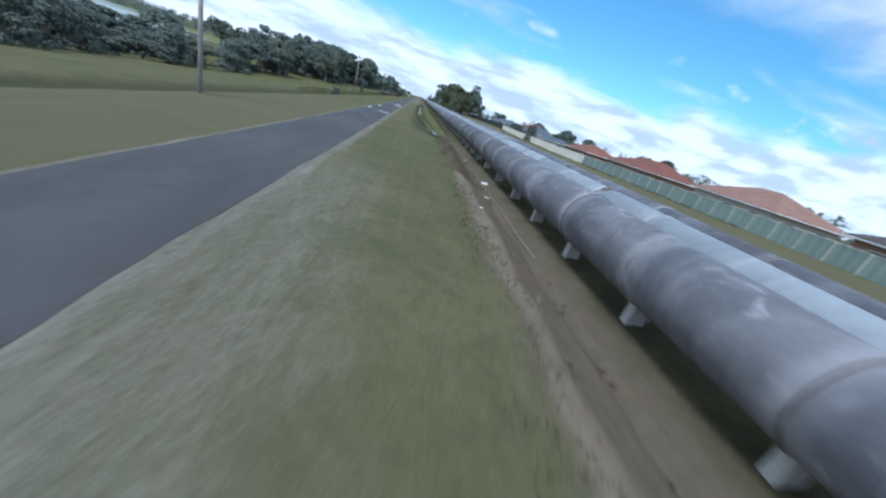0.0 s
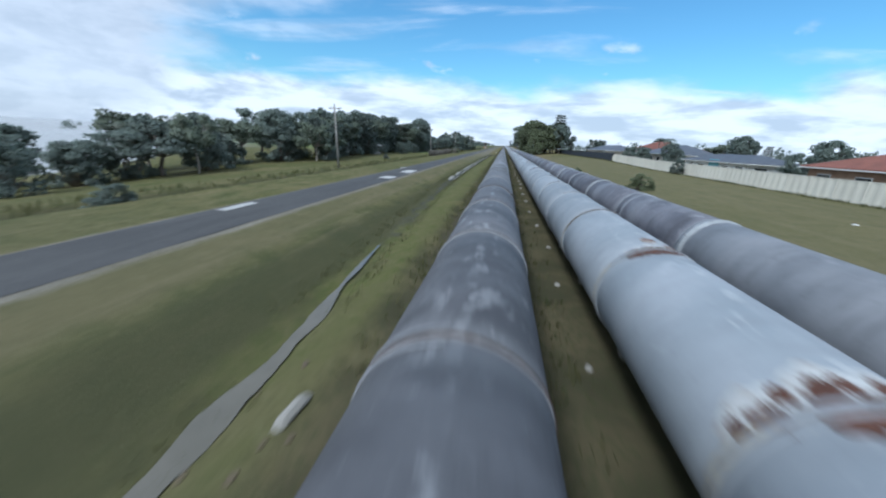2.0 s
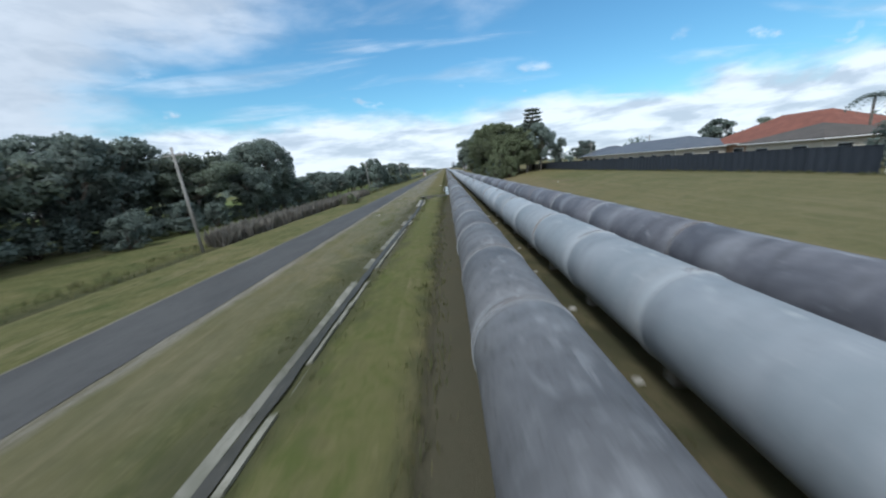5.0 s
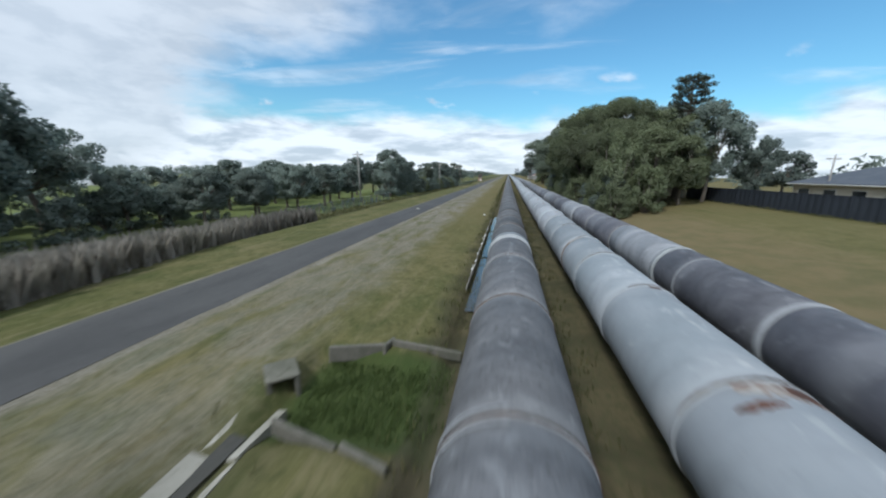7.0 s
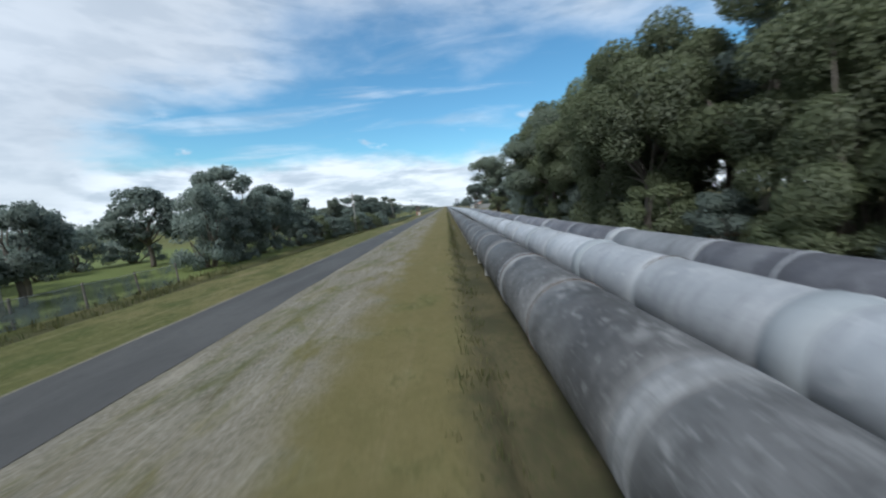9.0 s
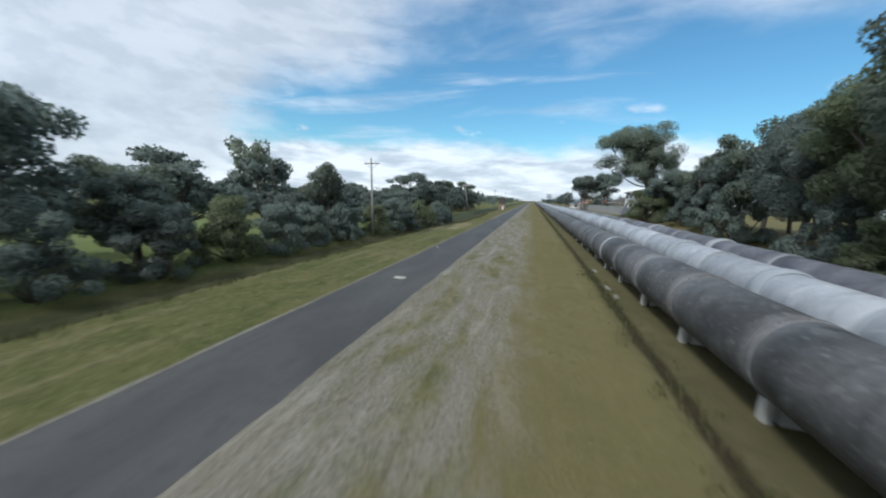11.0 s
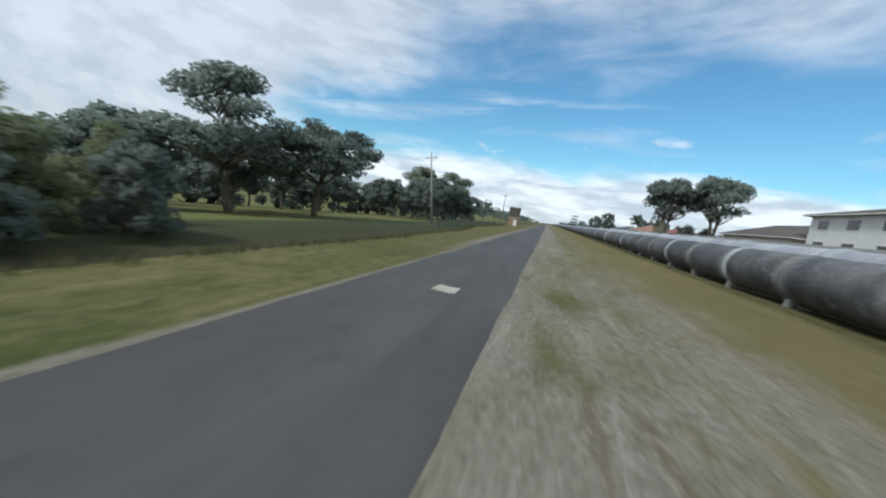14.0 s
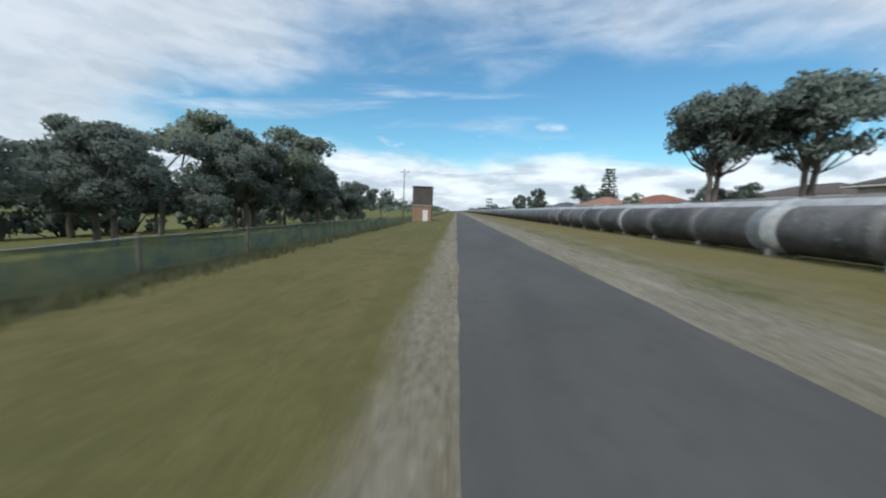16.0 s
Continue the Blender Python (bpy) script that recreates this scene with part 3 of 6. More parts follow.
def box_mesh(name, size, mat, bevel=0.02, base=False, taper=1.0):
    """A chamfered box; base: standing on z = 0."""
    bm = bmesh.new()
    bmesh.ops.create_cube(bm, size=1.0)
    for v in bm.verts:
        k = taper if v.co.z > 0 else 1.0
        v.co = Vector((v.co.x * size[0] * k, v.co.y * size[1] * k, (v.co.z + (0.5 if base else 0.0)) * size[2]))
    if bevel:
        bmesh.ops.bevel(bm, geom=bm.edges[:], offset=bevel, segments=1, affect="EDGES")
    me = bpy.data.meshes.new(name)
    bm.to_mesh(me)
    bm.free()
    me.materials.append(mat)
    return me


def tube_data(path, radii, sides=8):
    """Rings of a tapered tube along a path: verts and faces."""
    verts, faces = [], []
    n = len(path)
    for i, (p, r) in enumerate(zip(path, radii)):
        p = Vector(p)
        ahead = (Vector(path[min(i + 1, n - 1)]) - Vector(path[max(i - 1, 0)])).normalized()
        a = ahead.orthogonal().normalized() if abs(ahead.z) < 0.99 else Vector((1, 0, 0))
        b = ahead.cross(a).normalized()
        for k in range(sides):
            t = 2 * math.pi * k / sides
            verts.append(p + (a * math.cos(t) + b * math.sin(t)) * r)
    for i in range(n - 1):
        for k in range(sides):
            q = (k + 1) % sides
            faces.append((i * sides + k, i * sides + q, (i + 1) * sides + q, (i + 1) * sides + k))
    faces.append(tuple(range(sides))[::-1])
    faces.append(tuple((n - 1) * sides + k for k in range(sides)))
    return verts, faces


def join_data(chunks):
    verts, faces = [], []
    for v, f in chunks:
        o = len(verts)
        verts += v
        faces += [tuple(i + o for i in q) for q in f]
    return verts, faces


def ring_mesh(name, profile, mat, segs=48, y_wave=0.0, seed=0):
    """A body of revolution round the y axis from (y, radius) pairs."""
    verts, faces = [], []
    for y, r in profile:
        for k in range(segs):
            t = 2 * math.pi * k / segs
            jag = y_wave * (math.sin(3 * t + seed) + 0.7 * math.sin(5 * t + 2.1 * seed))
            verts.append((r * math.cos(t), y + jag, r * math.sin(t)))
    for j in range(len(profile) - 1):
        for k in range(segs):
            q = (k + 1) % segs
            faces.append((j * segs + k, (j + 1) * segs + k, (j + 1) * segs + q, j * segs + q))
    return mesh_of(name, verts, faces, mat, True)


def arc_mesh(name, radius, wide, a0, a1, mat, seed):
    """A ragged curved plate lying on part of a pipe's skin, angles in degrees from +x upwards."""
    rnd = random.Random(seed)
    n, verts, faces = 26, [], []
    for i in range(n + 1):
        u = i / n
        t = math.radians(a0 + (a1 - a0) * u)
        body = math.sin(math.pi * u) ** 0.45
        lo, hi = -wide * body * rnd.uniform(0.25, 0.62), wide * body * rnd.uniform(0.25, 0.62)
        for yy, r in ((lo, radius - 0.01), (lo, radius + 0.012), (hi, radius + 0.012), (hi, radius - 0.01)):
            verts.append((r * math.cos(t), yy, r * math.sin(t)))
    for i in range(n):
        for k in range(3):
            a, c = 4 * i + k, 4 * (i + 1) + k
            faces.append((a, c, c + 1, a + 1))
    return mesh_of(name, verts, faces, mat)


def ss(a, b, v):
    """Smooth step from 0 at a to 1 at b."""
    u = min(1.0, max(0.0, (v - a) / (b - a)))
    return u * u * (3 - 2 * u)


def lerp_table(table, v):
    """Piecewise line through (v, value) pairs."""
    if v <= table[0][0]:
        return table[0][1]
    for (a, p), (b, q) in zip(table, table[1:]):
        if v <= b:
            return p + (q - p) * (v - a) / (b - a)
    return table[-1][1]


def drain_x(y):
    """The centre line of the open concrete drain."""
    return lerp_table([(100, -3.7), (120, -3.95), (130, -4.5), (142, -5.15), (150, -5.4), (165, -5.4), (205, -5.2), (225, -4.8), (234, -4.85), (239, -5.0)], y)


def height(x, y):
    """Height of the ground sheet."""
    if x < -13.2:
        d = -13.2 - x
        back = y - 1.1 * max(0.0, min(d, 400.0) - 45.0)
        fall = 0.016 + 0.115 * (1 - ss(125, 185, back)) + 0.057 * ss(300, 375, y)
        d0 = 5.0 - 1.7 * ss(348, 366, y) + 0.5 * ss(380, 392, y) + 1.5 * ss(396, 409, y)
        z = -0.04 * min(d, 5.0) - 0.45 * ss(d0, d0 + 0.8, d) + 0.25 * ss(7.0, 8.5, d) - fall * max(0.0, min(d, 62.0) - 8.0)
        return z
    if x <= -9.3:
        return 0.0
    if x < 9.0:
        early = 1 - ss(239, 241.5, y)              # swale with the drain
        cut = 1 - ss(109, 114, y)                # eroded bank beside the pipe
        z = (-0.02 + 0.048 * ss(292, 335, y)) * (x + 9.3)
        dx = x - drain_x(y)
        wide = 2.2 if dx < 0 else 1.1               # long slope towards the road
        z -= (0.34 + 0.16 * (1 - ss(150, 175, y))) * early * ss(104, 114, y) * math.exp(-(dx / wide) ** 2)
        pit = ss(239.3, 239.8, y) * (1 - ss(242.4, 242.8, y)) * ss(-5.25, -4.85, x) * (1 - ss(-1.5, -1.1, x))
        z -= 0.38 * pit
        low = -0.28 + 0.33 * ss(300, 340, y)
        edge = lerp_table([(60, -2.8), (95, -2.5), (112, -2.5), (125, -2.1), (235, -1.9), (300, -1.75), (318, -1.85), (420, -1.65)], y)
        crisp = ss(124, 132, y) * (1 - ss(225, 240, y))
        k = ss(edge - 0.35 * (1 - cut) * (1 - crisp) - 0.1 - 0.5 * cut, edge + 0.35 - 0.2 * crisp + 0.35 * cut, x)
        z = z * (1 - k) + (low - 0.25 * cut * (1 - ss(-1.2, 0.2, x))) * k
        z -= 0.22 * ss(232, 236, y) * (1 - ss(272, 282, y)) * ss(-1.75, -1.55, x) * (1 - ss(-0.5, -0.1, x))
        return z
    rise = lerp_table([(60, 1.2), (150, 0.75), (185, 0.85), (215, 1.4), (300, 1.25), (345, 1.2), (380, 1.75), (460, 1.6), (520, 1.0)], y)
    reach = lerp_table([(60, 19.0), (345, 17.0), (380, 6.0), (460, 6.0)], y)
    base = -0.28 + 0.33 * ss(300, 340, y)
    return base + (rise - base) * ss(0.0, reach, x - 9.0) ** 0.8


# ---- ground ----
def axis_steps(stops):
    """Grid lines from (start, step) pairs; the last is the end."""
    out = []
    for (a, step), (b, _) in zip(stops, stops[1:]):
        n = max(1, round((b - a) / step))
        out += [a + (b - a) * i / n for i in range(n)]
    return out + [stops[-1][0]]


def build_ground():
    xs = axis_steps([(-3500, 700), (-700, 130), (-180, 20), (-80, 5), (-24, 0.6), (-19.2, 0.32), (-15.6, 1.0), (-8, 0.4), (-5.6, 0.16), (-1.2, 0.6), (0.0, 1.2), (9, 1.5), (34, 6), (90, 30), (180, 130), (700, 700), (3500, 1)])
    ys = axis_steps([(-1500, 500), (0, 20), (55, 1.5), (236, 0.4), (247, 1.5), (440, 8), (560, 60), (1200, 600), (4500, 1)])
    verts, faces = [], []
    for y in ys:
        for x in xs:
            z = height(x, y)
            if -26 < x < 20 and 50 < y < 450 and not -13.4 < x < -9.2:
                z += 0.05 * (noise.noise((x * 0.5, y * 0.5, 0.0)) + 0.5 * noise.noise((x * 1.4, y * 1.4, 3.0)))
                cut = 1 - ss(109, 114, y)
                if -4.2 < x < -1.0:
                    z += cut * (0.16 * noise.noise((x * 0.9, y * 0.3, 7.0)) + 0.05 * noise.noise((x * 2.4, y * 1.0, 9.0)))
                    crack = -1.72 + 0.18 * noise.noise((0.0, y * 0.35, 4.0))
                    z -= 0.20 * cut * math.exp(-((x - crack) / 0.13) ** 2)
            verts.append((x, y, z))
    w_ = len(xs)
    for j in range(len(ys) - 1):
        for i in range(w_ - 1):
            faces.append((j * w_ + i, j * w_ + i + 1, (j + 1) * w_ + i + 1, (j + 1) * w_ + i))
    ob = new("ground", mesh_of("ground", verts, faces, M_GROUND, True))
    return tagged(ob, "mown grass and bare dirt beside the pipes", "ground", kind="structure")


build_ground()


def build_road():
    verts, faces = [], []
    ys = axis_steps([(-200, 20), (50, 0.7), (440, 4), (700, 60), (1500, 1)])
    across = 9
    for y in ys:
        a = -12.78 + 0.08 * noise.noise((0.0, y * 0.35, 1.0)) + 0.05 * noise.noise((0.0, y * 1.7, 2.0))
        b = -9.72 + 0.08 * noise.noise((5.0, y * 0.35, 1.0)) + 0.05 * noise.noise((5.0, y * 1.7, 2.0))
        for i in range(across):
            u = i / (across - 1)
            edge = 0.0 if i in (0, across - 1) else 1.0
            verts.append((a + (b - a) * u, y, 0.006 + edge * (0.010 + 0.025 * math.sin(math.pi * u))))
    for j in range(len(ys) - 1):
        for i in range(across - 1):
            faces.append((j * across + i, j * across + i + 1, (j + 1) * across + i + 1, (j + 1) * across + i))
    ob = new("road", mesh_of("road", verts, faces, M_ASPHALT, True))
    tagged(ob, "narrow worn asphalt service road with ragged edges", "road", kind="structure")


build_road()


def paint_patch(x, y, wx, wy, mat, seed, label):
    rnd = random.Random(seed)
    n = 14
    verts = [(0, 0, 0)]
    for k in range(4 * n):
        s, u = divmod(k, n)
        u = u / n
        px, py = [(-1 + 2 * u, -1), (1, -1 + 2 * u), (1 - 2 * u, 1), (-1, 1 - 2 * u)][s]
        verts.append((px * wx / 2 + rnd.uniform(-0.02, 0.02), py * wy / 2 + rnd.uniform(-0.03, 0.03), 0))
    faces = [(0, k + 1, (k + 1) % (4 * n) + 1) for k in range(4 * n)]
    top = [(v[0], v[1], 0.0) for v in verts]
    ob = new("road_marking", mesh_of("road_marking", top, faces, mat))
    ob.location = (x, y, 0.05)
    tagged(ob, label, "road marking", group="markings on the road")


for i, (x, y, wx, wy) in enumerate([(-10.45, 145.5, 1.25, 2.1), (-10.5, 153.2, 1.3, 3.6), (-10.4, 116.6, 1.2, 1.4), (-12.5, 118.4, 0.4, 2.6), (-12.2, 128.3, 0.5, 2.2), (-12.55, 157.4, 0.4, 1.6), (-12.35, 333.8, 0.16, 0.4)]):
    paint_patch(x, y, wx, wy, M_ROADPAINT, i, "worn white rectangle painted on the asphalt")
for i, (x, y, wx, wy) in enumerate([(-11.3, 276.1, 0.5, 0.7), (-11.25, 323.2, 0.55, 0.42), (-11.0, 371.3, 0.5, 0.55)]):
    paint_patch(x, y, wx, wy, M_YELLOW, 20 + i, "small faded yellow patch painted on the asphalt")


# ---- the pipelines ----
STEP = 3.84


FIRST, LAST = 20.0, 458.0          # stretch with single sections


def saddle_mesh(radius, axis_z, ground_z, name, mat):
    """A concrete pier with a hollow top that carries the pipe."""
    half, thick = 0.25, 0.13
    pts = [(-half, ground_z - axis_z - 0.12), (half, ground_z - axis_z - 0.12), (half, -radius * 0.93), (half * 0.72, -radius * 0.80)]
    for k in range(7):
        t = 0.42 - 0.84 * k / 6
        pts.append((radius * math.sin(t) * 0.999, -radius * math.cos(t) * 0.999))
    pts += [(-half * 0.72, -radius * 0.80), (-half, -radius * 0.93)]
    n = len(pts)
    verts = [(x, -thick, z) for x, z in pts] + [(x, thick, z) for x, z in pts]
    faces = [tuple(range(n))[::-1], tuple(range(n, 2 * n))]
    faces += [(i, (i + 1) % n, n + (i + 1) % n, n + i) for i in range(n)]
    return mesh_of(name, verts, faces, mat)


def pipeline(x, z, radius, mat, label, wide, ring_mat, rust=(), drop=(), late=None, early=None, lift=((0.0, 0.0), (1.0, 0.0)), step=STEP, start=105.0, pale=(), pale_mat=None, extra=()):
    """One pipe: sections between joints, collars and bands round the joints, and a pier below each joint."""
    base = thing("pipeline", label, "pipeline", pose(x, 0, z))
    rnd = random.Random(int(x * 10) + 3)
    gap = 0.012
    first, last = int((FIRST - start) / step) - 1, int((LAST - start) / step) + 1
    joint_y = lambda j: start + step * j
    prof = [(gap, radius - 0.015), (gap + 0.02, radius), (step * 0.33, radius + 0.002), (step * 0.66, radius - 0.002), (step - gap - 0.02, radius), (step - gap, radius - 0.015)]
    section = ring_mesh("pipe_section", prof, mat)
    section_early = ring_mesh("pipe_section", prof, early) if early else section
    section_pale = ring_mesh("pipe_section", prof, pale_mat) if pale_mat else section
    section_late = ring_mesh("pipe_section", prof, late) if late else section
    collar = ring_mesh("collar", [(-0.085, radius - 0.01), (-0.075, radius + 0.022), (-0.02, radius + 0.026), (-0.012, radius + 0.012), (0.012, radius + 0.012), (0.02, radius + 0.026), (0.075, radius + 0.022), (0.085, radius - 0.01)], ring_mat)
    thin = ring_mesh("ring", [(-0.035, radius - 0.01), (-0.03, radius + 0.014), (0.03, radius + 0.014), (0.035, radius - 0.01)], ring_mat)
    bands = {s: ring_mesh("band", [(-s / 2, radius - 0.01), (-s / 2, radius + 0.008), (-0.06, radius + 0.010), (-0.05, radius + 0.03), (0.05, radius + 0.03), (0.06, radius + 0.010), (s / 2, radius + 0.008), (s / 2, radius - 0.01)], M_BAND_PALE, 48, 0.012, 5) for s in (0.35, 0.6, 1.0, 1.3, 1.8)}
    bands_grey = {s: ring_mesh("band", [(-s / 2, radius - 0.01), (-s / 2, radius + 0.010), (-0.05, radius + 0.016), (-0.035, radius + 0.002), (0.035, radius + 0.002), (0.05, radius + 0.016), (s / 2, radius + 0.010), (s / 2, radius - 0.01)], M_BAND_GREY, 48, 0.02, 4) for s in (0.35, 0.6, 1.0)}
    wraps = [(arc_mesh("peeled_paint", radius - 0.002, 0.46, 38, 132, M_FLAKE, 9), 0.02, "chalky peeled paint"),
             (arc_mesh("rust_patch", radius + 0.004, 0.38, 66, 126, M_RUST_DARK, 3), -0.10, "flaking dark rust"),
             (arc_mesh("rust_patch", radius + 0.004, 0.16, 96, 124, M_RUST_DARK, 5), 0.03, "flaking rust"),
             (arc_mesh("rust_patch", radius + 0.003, 0.13, 116, 152, M_STAIN, 7), 0.0, "dark stained crack"),
             (arc_mesh("bead", radius + 0.012, 0.075, 138, 222, M_CREAM, 8), 0.03, "cream sealant bead")]
    wide_peel = arc_mesh("peeled_paint", radius - 0.001, 0.58, 30, 165, M_FLAKE, 21)
    flecks = [arc_mesh("rust_patch", radius + 0.005, wd, 84, 84 + ln, M_RUST_DARK, 30 + wd * 10) for wd, ln in ((0.22, 9), (0.30, 11), (0.16, 7))]
    cracks = [arc_mesh("joint_gap", radius + 0.018, 0.06, a0, a1, M_GAP, 50 + a0) for a0, a1 in ((52, 118), (64, 140), (48, 96))]
    rusty = arc_mesh("bead", radius + 0.017, 0.08, 116, 186, M_ORANGE, 17)
    drip = arc_mesh("bead", radius + 0.006, 0.085, 150, 224, M_CREAM, 12)
    stain = arc_mesh("stain", radius + 0.013, 0.075, 92, 168, M_STAIN, 14)
    scar = arc_mesh("rust_patch", radius, 0.42, 35, 118, M_RUST, 3)
    scar_low = arc_mesh("rust_patch", radius, 0.3, 95, 215, M_RUST, 6)
    foot = box_mesh("foot", (0.20, 0.26, 0.60), M_PIER, 0.03)
    crack = ring_mesh("joint_gap", [(-0.016, radius + 0.004), (-0.013, radius + 0.029), (0.013, radius + 0.029), (0.016, radius + 0.004)], M_GAP, 48, 0.006, 2)
    sleeve = ring_mesh("sleeve", [(-0.34, radius - 0.01), (-0.30, radius + 0.05), (-0.04, radius + 0.075), (0.04, radius + 0.06), (0.28, radius + 0.055), (0.33, radius - 0.01)], ring_mat, 48, 0.02, 7)
    piers = {}
    offset = lambda y: lerp_table(drop, y) if drop else 0.0
    for j in range(first, last):
        y = joint_y(j)
        y += offset(y)
        nxt = joint_y(j + 1)
        nxt += offset(nxt)
        dy = 0.006 * rnd.uniform(-1, 1)
        up, up_next = lerp_table(lift, y), lerp_table(lift, nxt)
        lean = Matrix.Identity(4)
        lean[2][1] = (up_next - up) / step
        part("pipe_section", section_pale if any(p0 <= y < p1 for p0, p1 in pale) else section_late if y > 249 else section_early if y < 90 or 146 < y < 156 else section, base, Matrix.Translation((dy, y, dy + up)) @ lean @ Matrix.Diagonal((1, (nxt - y) / step, 1, 1)))
        spot = [w_ for yy, w_ in wide if abs(yy - y) < step / 2]
        if spot:
            part("band", bands_grey[spot[0]] if 256 < y < 300 else bands[spot[0]], base, Matrix.Translation((0, y, up)), "pale painted band")
        elif any(abs(yy - y) < step / 2 for yy in rust):
            if abs(y - 85) < 3 or abs(y - 105) < 2 or abs(y - 116.5) < 2 or abs(y - 120.4) < 1 or abs(y - 143.4) < 1:
                part("collar", collar, base, Matrix.Translation((0, y, up)))
                spin = Matrix.Rotation(math.radians(rnd.uniform(-9, 9)), 4, "Y")
                if abs(y - 111) < 8 or abs(y - 85) < 3:
                    part("peeled_paint", wide_peel, base, Matrix.Translation((0, y + 0.2, up)), "chalky peeled paint")
                    for k in range(13):
                        part("rust_patch", flecks[k % 3], base, Matrix.Translation((0, y + 0.10 + rnd.uniform(-0.12, 0.16), up)) @ Matrix.Rotation(math.radians(38 - 8.5 * k), 4, "Y"), "flaking red rust")
                for me, shift, text in wraps:
                    part(me.name.split(".")[0], me, base, Matrix.Translation((0, y + shift, up)) @ spin, text)
            else:
                part("collar", collar, base, Matrix.Translation((0, y, up)))
                part("rust_patch", scar if rnd.random() < 0.7 else scar_low, base, Matrix.Translation((0, y + rnd.uniform(-0.2, 0.3), up)), "flaking rust patch")
        elif late is None and y > 258 and j % 2:
            part("sleeve", sleeve, base, Matrix.Translation((0, y, up)), "bulging joint sleeve")
        else:
            part("collar" if rnd.random() < 0.7 else "ring", collar if rnd.random() < 0.7 else thin, base, Matrix.Translation((0, y, up)))
        if rust and y < 235 and (j * 7) % 5 < 3:
            part("bead", drip, base, Matrix.Translation((0, y + 0.04, up)), "cream sealant bead")
        if rust and y < 300 and (j * 3) % 5 < 2:
            part("stain", stain, base, Matrix.Translation((0, y - 0.02, up)), "brown stained joint")
        if rust:
            if y < 330:
                part("joint_gap", cracks[j % 3], base, Matrix.Translation((0, y + 0.002, up)) @ Matrix.Rotation(math.radians(rnd.uniform(-12, 12)), 4, "Y"), "dark open crack in the joint")
            if j % 8 == 1 and y > 190:
                part("bead", rusty, base, Matrix.Translation((0, y - 0.03, up)), "orange rust on the joint")
        elif not (late is None and y > 258) and rnd.random() < 0.8:
            part("joint_gap", crack, base, Matrix.Translation((0, y + 0.002, up)) @ Matrix.Rotation(rnd.uniform(0, 6), 4, "Y"), "dark open joint")
        g = round(height(x, y) - up, 1)
        if g not in piers:
            piers[g] = saddle_mesh(radius, z, g, "pier", M_PIER if late else M_CONCRETE)
        if late and y > 288:
            for s in (-1, 1):
                part("foot", foot, base, Matrix.Translation((s * 0.44, y, -radius - 0.12)), "pale concrete foot block")
        part("pier", piers[g], base, Matrix.Translation((0, y, up)), "weathered concrete pier")
    if early:
        pair = [arc_mesh("ring", radius + 0.019, 0.045, 96, 196, M_RING_PALE, q) for q in (61, 62)]
        for j in range(first, last):
            y = joint_y(j) + offset(joint_y(j))
            if 98 < y < 246 and j % 5 in (0, 2, 3):
                for q, me in zip((-0.13, 0.13), pair):
                    part("ring", me, base, Matrix.Translation((0, y + q, 0)), "thin pale ring")
    for y in extra:
        part("ring", thin, base, Matrix.Translation((0, y, lerp_table(lift, y))), "thin pale ring")
    far = ring_mesh("far_run", [(joint_y(last) + offset(joint_y(last)), radius)] + [(joint_y(last) + 40 * k, radius) for k in range(1, 25)], mat)
    part("far_run", far, base, Matrix.Translation((0, 0, lift[-1][1])))
    return base


P1_WIDE = [(274.5, 0.35), (281.0, 0.6), (267.1, 0.35), (112.6, 0.35), (146.4, 0.6), (177.8, 0.35), (226.9, 1.8), (248.9, 1.3), (331.2, 0.35), (383.6, 0.6), (391.9, 0.35), (407.4, 0.6), (418.4, 1.3), (430.2, 0.6), (445.6, 0.35)]
P3_WIDE = [(112.8, 0.35), (124.0, 0.35), (135.2, 0.35), (146.4, 0.35), (152.4, 0.35), (163.5, 0.35), (226.0, 0.35), (237.2, 0.35), (248.4, 0.35), (259.2, 0.35), (276.0, 0.6)]
P1_SHIFT = [(82, -1.35), (90, -1.4), (97, -0.4), (105, -0.1), (110, 0.1), (128, 0.0), (136, 0.6), (143.4, -0.7), (155, -1.0), (159, -0.4), (170, -0.5), (215, -0.9), (231, -0.95), (240, -1.4), (250, -1.5), (258, -2.5), (268, -3.0), (277, -3.5), (285.5, -4.0), (331, -4.0), (347, -4.9), (358, -5.0), (370, -6.0), (381, -5.9), (393, -5.0), (404, -4.3), (420, -4.8), (440, -4.9)]
P2_SHIFT = [(86, -0.8), (93, 0.0), (245, 0.0), (251, -1.1), (262, -1.6), (280, -1.9)]
P3_SHIFT = [(90, 0.0), (170, 0.0), (225, 1.0), (265, 1.2)]
pipeline(0.0, 1.11, 0.915, M_PIPE_DARK, "weathered dark grey pipeline with pale bands on concrete piers", P1_WIDE, M_BAND_GREY, drop=P1_SHIFT, late=M_PIPE_WORN, early=M_PIPE_FADED, pale=((97.0, 130.0),), pale_mat=M_PIPE_DUSK)
pipeline(3.17, 1.07, 0.94, M_PIPE_PALE, "pale blue-grey painted pipeline with rusty joints", [], M_PIPE_PALE, rust=[85.1, 97.3, 101.1, 239.4, 105.0, 116.5, 120.4, 143.4, 158.5, 220.2, 231.7, 249.9, 316.0, 343.0], drop=P2_SHIFT, pale=((256.0, 470.0),), pale_mat=M_PIPE_CHALK, lift=((318, 0.0), (345, 0.42), (385, 0.52), (440, 0.45)))
